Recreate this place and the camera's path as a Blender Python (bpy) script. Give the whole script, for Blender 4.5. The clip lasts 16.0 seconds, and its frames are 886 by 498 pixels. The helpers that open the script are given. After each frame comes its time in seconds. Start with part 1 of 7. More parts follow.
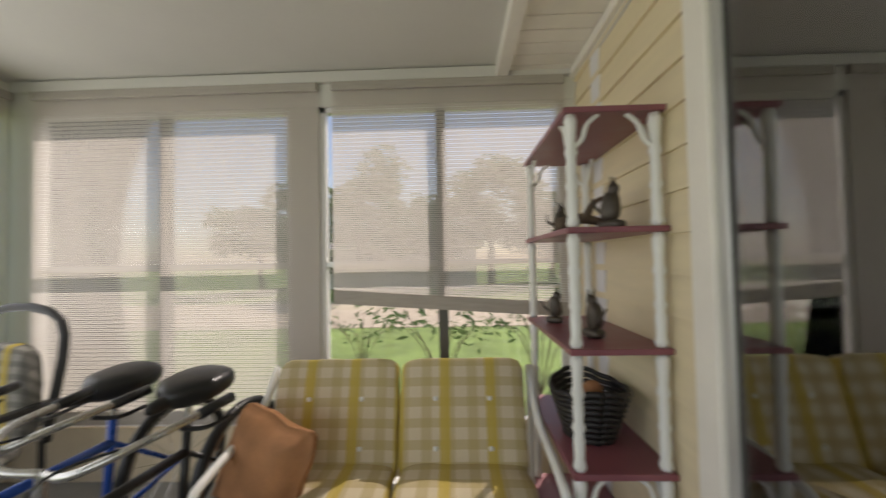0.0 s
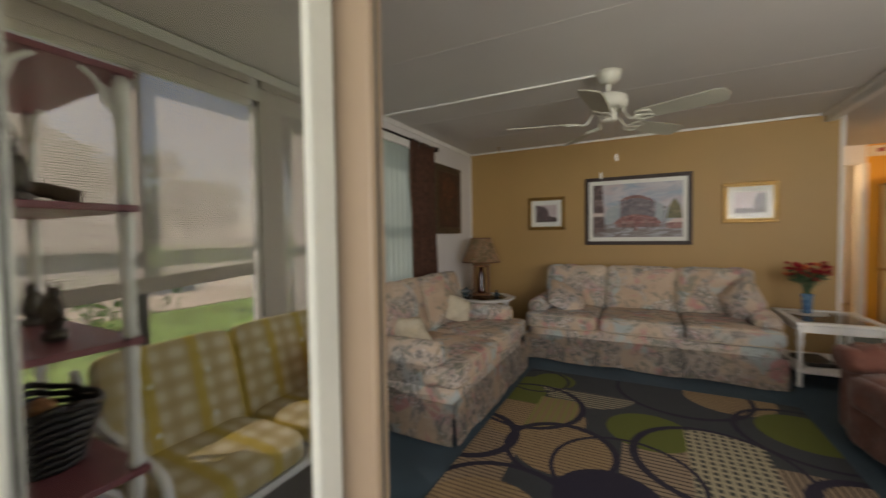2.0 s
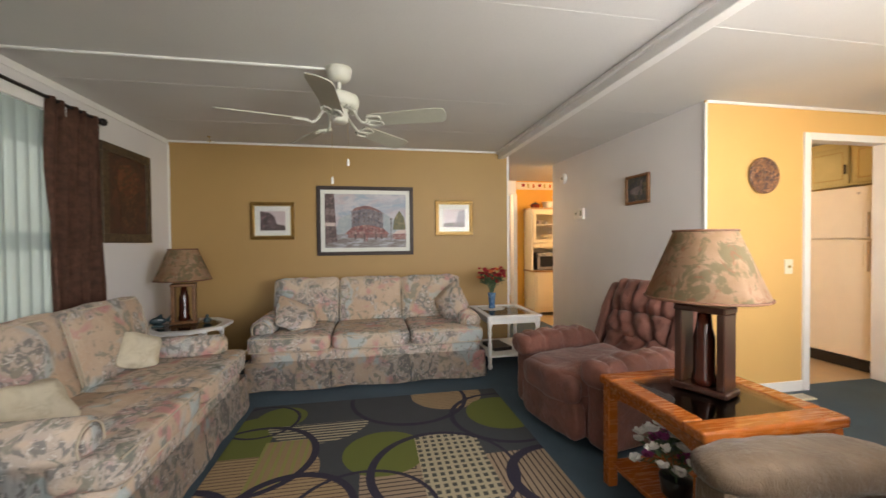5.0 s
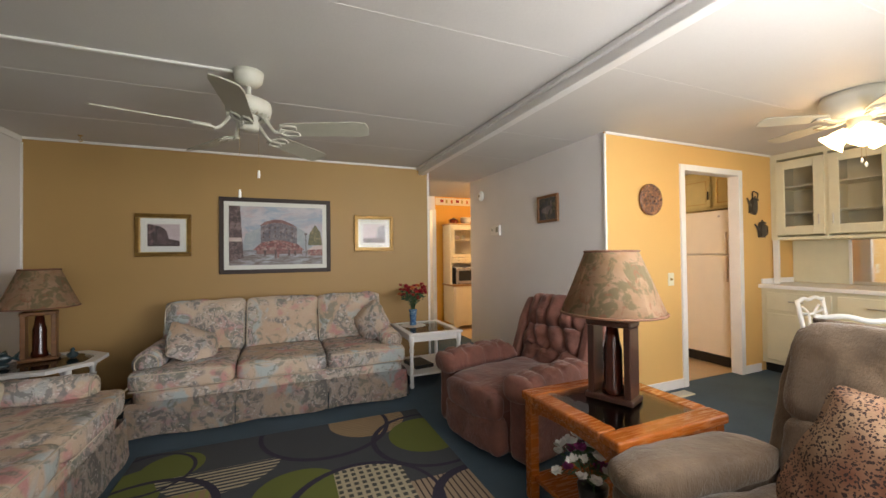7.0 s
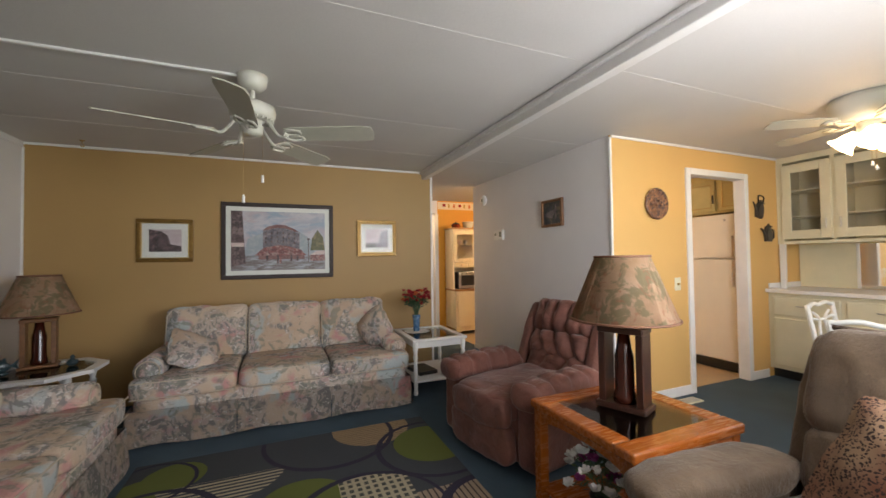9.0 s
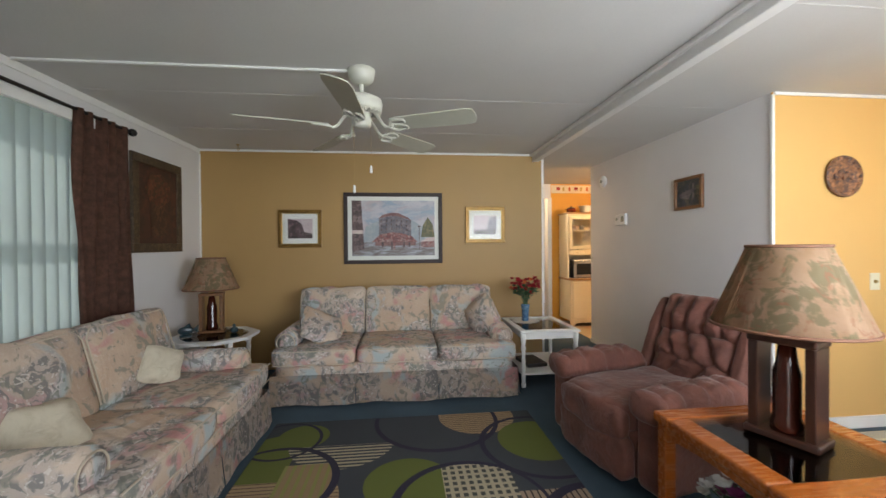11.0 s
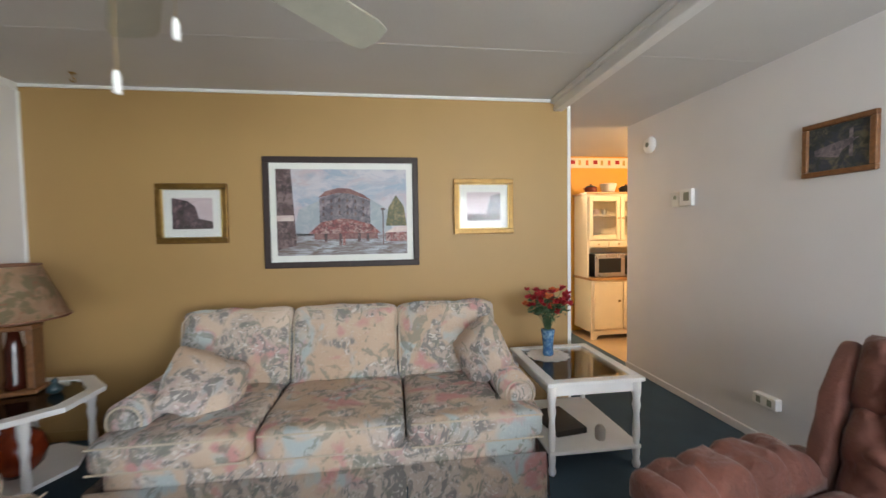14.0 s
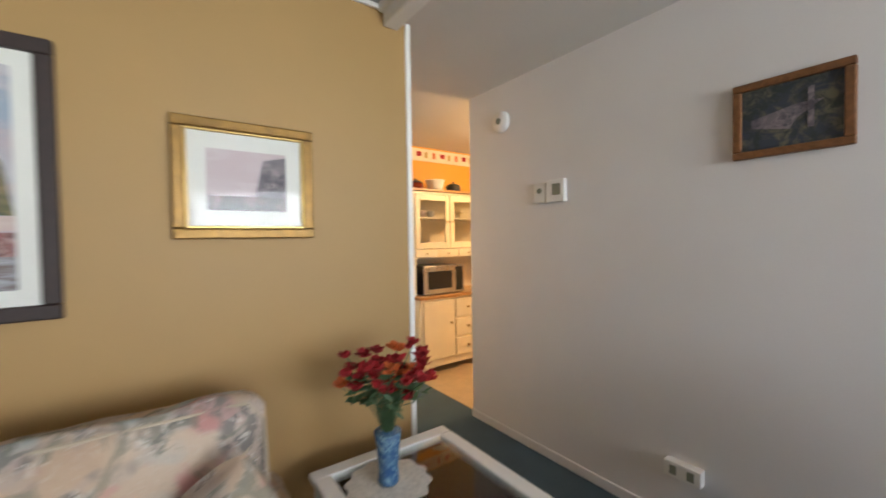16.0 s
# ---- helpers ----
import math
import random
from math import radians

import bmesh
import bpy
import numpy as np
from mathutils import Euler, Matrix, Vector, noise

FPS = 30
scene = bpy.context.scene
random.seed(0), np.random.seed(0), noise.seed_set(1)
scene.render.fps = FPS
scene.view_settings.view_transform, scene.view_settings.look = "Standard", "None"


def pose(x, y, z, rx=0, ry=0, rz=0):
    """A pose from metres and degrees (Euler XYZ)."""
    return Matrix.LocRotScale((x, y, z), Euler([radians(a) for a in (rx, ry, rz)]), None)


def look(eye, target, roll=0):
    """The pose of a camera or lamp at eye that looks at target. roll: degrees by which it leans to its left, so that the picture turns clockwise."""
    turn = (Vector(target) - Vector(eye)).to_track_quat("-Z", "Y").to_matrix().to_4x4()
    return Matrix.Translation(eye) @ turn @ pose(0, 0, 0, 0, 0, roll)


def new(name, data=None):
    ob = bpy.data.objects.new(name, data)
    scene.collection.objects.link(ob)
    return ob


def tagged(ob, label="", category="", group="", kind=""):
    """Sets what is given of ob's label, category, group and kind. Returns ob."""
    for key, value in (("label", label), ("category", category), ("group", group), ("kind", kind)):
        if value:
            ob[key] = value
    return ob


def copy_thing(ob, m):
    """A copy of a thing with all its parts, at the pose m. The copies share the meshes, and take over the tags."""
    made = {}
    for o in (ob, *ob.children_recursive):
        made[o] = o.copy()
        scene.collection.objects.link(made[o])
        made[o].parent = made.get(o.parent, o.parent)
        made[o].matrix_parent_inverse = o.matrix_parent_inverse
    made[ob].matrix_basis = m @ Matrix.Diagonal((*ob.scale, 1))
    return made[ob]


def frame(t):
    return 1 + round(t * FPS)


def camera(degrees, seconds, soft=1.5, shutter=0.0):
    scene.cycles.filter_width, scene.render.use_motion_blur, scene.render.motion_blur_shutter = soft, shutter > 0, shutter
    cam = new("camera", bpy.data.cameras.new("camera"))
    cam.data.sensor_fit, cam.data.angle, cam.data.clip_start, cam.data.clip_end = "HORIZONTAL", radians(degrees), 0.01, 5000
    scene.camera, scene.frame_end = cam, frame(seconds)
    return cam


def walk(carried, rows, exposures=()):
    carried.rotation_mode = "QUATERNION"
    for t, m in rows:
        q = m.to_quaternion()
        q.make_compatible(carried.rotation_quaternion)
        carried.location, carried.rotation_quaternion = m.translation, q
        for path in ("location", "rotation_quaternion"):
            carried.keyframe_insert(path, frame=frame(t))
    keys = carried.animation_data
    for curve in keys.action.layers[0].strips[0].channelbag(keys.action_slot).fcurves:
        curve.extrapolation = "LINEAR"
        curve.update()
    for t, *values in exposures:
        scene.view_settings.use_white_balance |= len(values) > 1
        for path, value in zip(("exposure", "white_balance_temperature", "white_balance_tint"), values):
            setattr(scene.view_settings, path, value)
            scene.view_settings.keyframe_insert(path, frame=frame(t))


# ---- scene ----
cam = camera(97.7, 16.0, shutter=0.5)
PATH = [
    (0, (2.004, -5.349, 1.252), (0.005, -5.413, 1.31), -1.1),
    (0.5, (2.05, -5.27, 1.252), (0.102, -4.817, 1.289), -1.4),
    (1, (2.104, -5.139, 1.245), (0.346, -4.186, 1.244), -1.5),
    (1.5, (2.119, -4.997, 1.251), (0.708, -3.582, 1.196), -0.8),
    (2, (2.087, -4.867, 1.248), (1.166, -3.093, 1.179), -0.8),
    (2.5, (2.076, -4.808, 1.245), (1.577, -2.873, 1.173), -0.6),
    (3, (2.089, -4.77, 1.248), (1.843, -2.786, 1.178), -0.5),
    (3.5, (2.071, -4.684, 1.234), (1.953, -2.689, 1.161), -0.5),
    (4, (2.095, -4.605, 1.246), (2.052, -2.607, 1.172), -0.5),
    (4.5, (2.086, -4.54, 1.257), (2.213, -2.545, 1.194), -0.5),
    (5, (2.05, -4.487, 1.254), (2.419, -2.521, 1.219), -0.5),
    (5.2, (2.07, -4.482, 1.26), (2.503, -2.53, 1.229), -0.5),
    (7.5, (2.018, -4.404, 1.292), (2.843, -2.583, 1.337), -0.7),
    (8, (2.013, -4.387, 1.287), (2.864, -2.578, 1.345), -0.7),
    (8.5, (2.02, -4.377, 1.295), (2.862, -2.563, 1.351), -0.7),
    (9, (2.012, -4.378, 1.299), (2.786, -2.534, 1.347), -0.8),
    (9.5, (2.009, -4.379, 1.31), (2.666, -2.491, 1.34), -0.8),
    (10, (2.038, -4.409, 1.279), (2.52, -2.468, 1.294), -0.5),
    (12.5, (2.211, -3.764, 1.364), (2.282, -1.766, 1.311), -1.0),
    (13, (2.273, -3.502, 1.331), (2.379, -1.505, 1.271), -1.0),
    (13.5, (2.312, -3.17, 1.333), (2.478, -1.178, 1.272), -0.9),
    (14, (2.345, -2.836, 1.341), (2.606, -0.855, 1.261), -0.9),
    (14.5, (2.408, -2.484, 1.344), (2.797, -0.523, 1.27), -1.0),
    (15, (2.48, -2.145, 1.332), (3.05, -0.229, 1.273), -0.9),
    (15.5, (2.604, -1.817, 1.317), (3.442, -0.002, 1.258), -0.9),
    (16, (2.781, -1.536, 1.323), (3.946, 0.088, 1.271), -0.9),
]
walk(cam, [(t, look(eye, aim, roll)) for t, eye, aim, roll in PATH], [(0, 0.0, 6900, 17), (0.5, 0.2, 6800, 15), (1.0, 0.3, 7000, 13), (1.5, 0.5, 7200, 14), (2.0, 1.05, 7400, 15), (2.5, 1.35, 7600, 16), (3.0, 1.45, 7600, 16), (3.5, 1.55, 7350, 15), (4.0, 1.65, 7050, 16), (5.0, 1.85, 7050, 15), (8.5, 1.45, 6750, 15), (12.5, 1.95, 6150, 10), (14.5, 2.15, 6250, 12), (16.0, 2.05, 6300, 12)])

# ---- world, sun, lights ----
world = bpy.data.worlds.new("sky")
scene.world = world
world.use_nodes = True
_wn = world.node_tree
_sky = _wn.nodes.new("ShaderNodeTexSky")
_sky.sky_type = 'NISHITA'
_sky.sun_disc = False
_sky.sun_elevation = radians(52)
_sky.sun_rotation = radians(300)
_wn.links.new(_sky.outputs[0], _wn.nodes["Background"].inputs[0])
_wn.nodes["Background"].inputs[1].default_value = 0.15

sun = new("sun", bpy.data.lights.new("sun", 'SUN'))
sun.data.energy, sun.data.angle, sun.data.color = 5.0, radians(0.6), (1, 0.95, 0.88)
_az = radians(300)
sun.matrix_world = look((0, 0, 20), (0 - math.sin(_az) * 10, 0 - math.cos(_az) * 10, 20 - 12.8))


def area(name, eye, target, w, h, watts, color=(1, 1, 1)):
    lamp = new(name, bpy.data.lights.new(name, 'AREA'))
    lamp.data.shape, lamp.data.size, lamp.data.size_y = 'RECTANGLE', w, h
    lamp.data.energy, lamp.data.color = watts, color
    lamp.matrix_world = look(eye, target)
    return lamp


def bulb(name, at, watts, color, r=0.05):
    lamp = new(name, bpy.data.lights.new(name, 'POINT'))
    lamp.data.energy, lamp.data.color, lamp.data.shadow_soft_size = watts, color, r
    lamp.location = at
    return lamp


DAY = (0.93, 0.97, 1.0)
WARM = (1.0, 0.56, 0.21)
area("south_window_light", (2.2, -8.1, 1.3), (2.2, -5, 1.3), 5.0, 1.7, 40, DAY)
# daylight fill added at the porch's unseen east end
area("sunroom_east_fill", (4.9, -6.4, 1.3), (2, -6.4, 1.2), 2.6, 1.7, 17, DAY)
area("west_window_light", (-0.10, -2.15, 1.45), (3, -2.15, 1.3), 1.5, 1.25, 3, DAY)
# added fill that brightens the living room from an assumed, unseen window
area("front_fill_light", (3.8, -4.45, 1.5), (3.3, -1.0, 1.3), 1.4, 1.05, 21, DAY)
area("dining_window_light", (5.6, -4.44, 1.45), (3.4, -1.0, 1.2), 1.5, 1.2, 4.5, DAY)
for _k in range(3):
    _a = radians(90 + 120 * _k)
    bulb("fan_bulb", (5.63 + 0.13 * math.cos(_a), -3.12 + 0.13 * math.sin(_a), 2.02), 0.45, WARM, 0.05)
bulb("kitchen_bulb", (5.6, 0.6, 2.12), 20, (1.0, 0.66, 0.32), 0.1)
bulb("back_room_bulb", (3.9, 3.0, 2.0), 11, (1.0, 0.72, 0.4), 0.1)


# ---- materials ----
def nodes_of(name):
    m = bpy.data.materials.new(name)
    m.use_nodes = True
    t = m.node_tree
    return m, t, t.nodes["Principled BSDF"]


class G:
    """Small helper to write node graphs."""

    def __init__(self, tree):
        self.t = tree
        self.co = tree.nodes.new("ShaderNodeTexCoord").outputs["Object"]

    def link(self, a, b):
        if isinstance(a, bpy.types.NodeSocket):
            self.t.links.new(a, b)
        else:
            b.default_value = a

    def noise(self, scale, detail=3, rough=0.55, dist=0.0, vec=None, out="Fac"):
        n = self.t.nodes.new("ShaderNodeTexNoise")
        self.link(vec or self.co, n.inputs["Vector"])
        n.inputs["Scale"].default_value, n.inputs["Detail"].default_value = scale, detail
        n.inputs["Roughness"].default_value, n.inputs["Distortion"].default_value = rough, dist
        return n.outputs[out]

    def voronoi(self, scale, out="Distance", feature='F1', vec=None):
        n = self.t.nodes.new("ShaderNodeTexVoronoi")
        n.feature = feature
        self.link(vec or self.co, n.inputs["Vector"])
        n.inputs["Scale"].default_value = scale
        return n.outputs[out]

    def math(self, op, a, b=0.0, c=0.0):
        n = self.t.nodes.new("ShaderNodeMath")
        n.operation = op
        for i, v in enumerate((a, b, c)):
            self.link(v, n.inputs[i])
        return n.outputs[0]

    def ramp(self, f, lo, hi):
        n = self.t.nodes.new("ShaderNodeMapRange")
        self.link(f, n.inputs["Value"])
        n.inputs["From Min"].default_value, n.inputs["From Max"].default_value = lo, hi
        return n.outputs[0]

    def mix(self, f, a, b):
        n = self.t.nodes.new("ShaderNodeMix")
        n.data_type = 'RGBA'
        self.link(f, n.inputs[0])
        for v, k in ((a, 6), (b, 7)):
            self.link(v if isinstance(v, bpy.types.NodeSocket) else (*v, 1), n.inputs[k])
        return n.outputs[2]

    def xyz(self):
        n = self.t.nodes.new("ShaderNodeSeparateXYZ")
        self.link(self.co, n.inputs[0])
        return n.outputs

    def stretch(self, sx, sy, sz):
        n = self.t.nodes.new("ShaderNodeMapping")
        self.link(self.co, n.inputs[0])
        n.inputs["Scale"].default_value = (sx, sy, sz)
        return n.outputs[0]

    def bump(self, f, bsdf, strength=0.3, dist=0.01):
        n = self.t.nodes.new("ShaderNodeBump")
        n.inputs["Strength"].default_value, n.inputs["Distance"].default_value = strength, dist
        self.link(f, n.inputs["Height"])
        self.link(n.outputs[0], bsdf.inputs["Normal"])


def dark(c, k):
    return tuple(v * k for v in c)


def plain(name, color, rough=0.6, metal=0.0, vary=0.12, scale=6, grain=60, bump=0.15, bdist=0.004, stretch=None):
    m, t, b = nodes_of(name)
    g = G(t)
    v = g.stretch(*stretch) if stretch else None
    big = g.ramp(g.noise(scale, 3, vec=v), 0.3, 0.7)
    fine = g.noise(grain, 3, vec=v)
    col = g.mix(big, dark(color, 1 - vary), dark(color, 1 + vary * 0.6))
    col = g.mix(g.math('MULTIPLY', g.ramp(fine, 0.35, 0.75), vary), col, dark(color, 0.6))
    g.link(col, b.inputs["Base Color"])
    b.inputs["Metallic"].default_value = metal
    g.link(g.math('ADD', rough - 0.06, g.math('MULTIPLY', big, 0.12)), b.inputs["Roughness"])
    if bump:
        g.bump(fine, b, bump, bdist)
    return m


def glow(name, color, strength):
    m, t, b = nodes_of(name)
    b.inputs["Base Color"].default_value = (*color, 1)
    b.inputs["Emission Color"].default_value = (*color, 1)
    b.inputs["Emission Strength"].default_value = strength
    return m


def clear(name, color=(1, 1, 1), rough=0.0, see=0.85, ior=1.5):
    """Thin pane: mostly see-through, with a real gloss."""
    m, t, b = nodes_of(name)
    t.nodes.remove(b)
    out = t.nodes["Material Output"]
    tr, gl, mx, fr = (t.nodes.new(k) for k in ("ShaderNodeBsdfTransparent", "ShaderNodeBsdfGlossy", "ShaderNodeMixShader", "ShaderNodeFresnel"))
    tr.inputs[0].default_value = (*dark(color, see), 1)
    gl.inputs["Roughness"].default_value = rough
    fr.inputs[0].default_value = ior
    t.links.new(fr.outputs[0], mx.inputs[0])
    t.links.new(tr.outputs[0], mx.inputs[1])
    t.links.new(gl.outputs[0], mx.inputs[2])
    t.links.new(mx.outputs[0], out.inputs[0])
    return m


def sheer(name, color, through_part=0.5, holes=0.0):
    """Cloth that lets light through."""
    m, t, b = nodes_of(name)
    g = G(t)
    out = t.nodes["Material Output"]
    tl, mx = t.nodes.new("ShaderNodeBsdfTranslucent"), t.nodes.new("ShaderNodeMixShader")
    col = g.mix(g.noise(3, 2), dark(color, 0.88), color)
    g.link(col, b.inputs["Base Color"])
    g.link(col, tl.inputs[0])
    b.inputs["Roughness"].default_value = 0.9
    mx.inputs[0].default_value = through_part
    t.links.new(b.outputs[0], mx.inputs[1])
    t.links.new(tl.outputs[0], mx.inputs[2])
    if holes:
        tr, m2 = t.nodes.new("ShaderNodeBsdfTransparent"), t.nodes.new("ShaderNodeMixShader")
        m2.inputs[0].default_value = holes
        t.links.new(mx.outputs[0], m2.inputs[1])
        t.links.new(tr.outputs[0], m2.inputs[2])
        t.links.new(m2.outputs[0], out.inputs[0])
    else:
        t.links.new(mx.outputs[0], out.inputs[0])
    return m


def floral(name):
    """Chintz: peach ground, soft blue and rose blooms, grey-mauve leaf sprays."""
    m, t, b = nodes_of(name)
    g = G(t)
    c = g.mix(g.ramp(g.noise(2.2, 2), 0.4, 0.6), (0.50, 0.36, 0.255), (0.58, 0.46, 0.36))

    def blot(scale, lo, hi, amount, axes):
        return g.math('MULTIPLY', g.ramp(g.noise(scale, 2.5, 0.55, 0.7, vec=g.stretch(*axes)), lo, hi), amount)
    c = g.mix(blot(4.6, 0.53, 0.62, 0.9, (1.0, 1.1, 1.2)), c, (0.50, 0.235, 0.225))
    c = g.mix(blot(3.9, 0.55, 0.63, 0.9, (1.3, 1.2, 0.9)), c, (0.39, 0.46, 0.47))
    spray = g.ramp(g.noise(4.4, 2, 0.5, 0.6, vec=g.stretch(0.9, 1.3, 1.1)), 0.47, 0.53)
    wash = g.math('MULTIPLY', spray, 0.5)
    c = g.mix(wash, c, (0.41, 0.36, 0.34))
    frond = g.ramp(g.noise(11.5, 3, 0.58, 2.2, vec=g.stretch(1, 1, 0.8)), 0.50, 0.55)
    c = g.mix(g.math('MULTIPLY', g.math('MULTIPLY', frond, spray), 0.85), c, (0.17, 0.168, 0.16))
    green = g.math('MULTIPLY', g.ramp(g.noise(8, 3, 0.6, 1.6, vec=g.stretch(1.2, 0.9, 1)), 0.56, 0.61), 0.7)
    c = g.mix(green, c, (0.19, 0.20, 0.16))
    vein = g.math('MULTIPLY', g.ramp(g.noise(24, 2, 0.5, 2.0, vec=g.stretch(1, 0.8, 1.3)), 0.60, 0.64), 0.6)
    c = g.mix(g.math('MULTIPLY', vein, g.math('ADD', spray, 0.3)), c, (0.66, 0.60, 0.54))
    weave = g.noise(240, 2)
    c = g.mix(g.math('MULTIPLY', weave, 0.2), c, (0.2, 0.17, 0.14))
    g.link(c, b.inputs["Base Color"])
    b.inputs["Roughness"].default_value = 0.8
    crease = g.noise(5, 4, 0.6, 1.2, vec=g.stretch(1.6, 1.6, 0.6))
    g.bump(g.math('ADD', g.math('MULTIPLY', weave, 0.08), g.math('ADD', g.noise(11, 3), crease)), b, 0.5, 0.02)
    return m


def velour(name, color, rib=0.0):
    """Brushed pile with nap marks and soft creases; rib adds fine cords."""
    m, t, b = nodes_of(name)
    g = G(t)
    nap = g.ramp(g.noise(4.5, 4, 0.6, 1.4), 0.35, 0.68)
    c = g.mix(nap, dark(color, 0.72), dark(color, 1.22))
    c = g.mix(g.math('MULTIPLY', g.ramp(g.noise(28, 3, 0.6, 0.8), 0.4, 0.7), 0.35), c, dark(color, 0.6))
    fine = g.noise(190, 2)
    h = g.math('ADD', g.math('MULTIPLY', fine, 0.12), g.math('ADD', g.noise(8, 4, 0.6, 1.8), g.math('MULTIPLY', g.noise(22, 3, 0.6, 1.0), 0.4)))
    if rib:
        cords = g.noise(60, 1, vec=g.stretch(4, 4, 0.5))
        c = g.mix(g.math('MULTIPLY', g.ramp(cords, 0.4, 0.6), rib), c, dark(color, 0.55))
        h = g.math('ADD', h, g.math('MULTIPLY', cords, 0.25))
    g.link(c, b.inputs["Base Color"])
    b.inputs["Roughness"].default_value = 0.75
    b.inputs["Sheen Weight"].default_value = 0.25
    b.inputs["Sheen Roughness"].default_value = 0.4
    g.bump(h, b, 0.55, 0.02)
    return m


def shade_cloth(name):
    m, t, b = nodes_of(name)
    g = G(t)
    c = g.mix(g.ramp(g.noise(9, 3), 0.35, 0.65), (0.60, 0.38, 0.22), (0.72, 0.50, 0.33))
    leaf = g.math('MULTIPLY', g.ramp(g.noise(9, 4, 0.6, 1.0), 0.50, 0.56), 0.65)
    c = g.mix(leaf, c, (0.25, 0.24, 0.12))
    c = g.mix(g.math('MULTIPLY', g.ramp(g.noise(15, 3, 0.6, 1.5, vec=g.stretch(1, 1.3, 0.8)), 0.57, 0.63), 0.6), c, (0.55, 0.24, 0.14))
    g.link(c, b.inputs["Base Color"])
    b.inputs["Roughness"].default_value = 0.8
    g.bump(g.noise(180, 2), b, 0.2, 0.003)
    return m


def plaid(name, base, band, k=9.0):
    m, t, b = nodes_of(name)
    g = G(t)
    x, y, z = g.xyz()

    def bands(s, width, off=0.0):
        return g.math('LESS_THAN', g.math('FRACT', g.math('ADD', g.math('MULTIPLY', s, k), off)), width)
    up = g.math('ADD', z, g.math('MULTIPLY', x, -0.8))
    c = g.mix(g.math('MULTIPLY', bands(y, 0.45), 0.55), base, band)
    c = g.mix(g.math('MULTIPLY', bands(up, 0.45), 0.55), c, band)
    c = g.mix(g.math('MULTIPLY', bands(g.math('MULTIPLY', y, 0.5), 0.22, 0.1), 0.8), c, (0.55, 0.40, 0.03))
    c = g.mix(g.math('MULTIPLY', g.noise(160, 2), 0.25), c, dark(base, 0.5))
    g.link(c, b.inputs["Base Color"])
    b.inputs["Roughness"].default_value = 0.9
    g.bump(g.noise(200, 2), b, 0.3, 0.004)
    return m


def leopard(name):
    m, t, b = nodes_of(name)
    g = G(t)
    c = g.mix(g.ramp(g.noise(5, 2), 0.35, 0.65), (0.33, 0.21, 0.125), (0.17, 0.06, 0.03))
    warp = g.noise(30, 2, out="Color")
    v = g.t.nodes.new("ShaderNodeMix")
    v.data_type = 'RGBA'
    v.inputs[0].default_value = 0.03
    g.link(g.co, v.inputs[6])
    g.link(warp, v.inputs[7])
    spot = g.math('LESS_THAN', g.voronoi(115, vec=v.outputs[2]), 0.42)
    c = g.mix(spot, c, (0.035, 0.018, 0.014))
    g.link(c, b.inputs["Base Color"])
    b.inputs["Roughness"].default_value = 0.9
    g.bump(g.noise(220, 2), b, 0.3, 0.004)
    return m


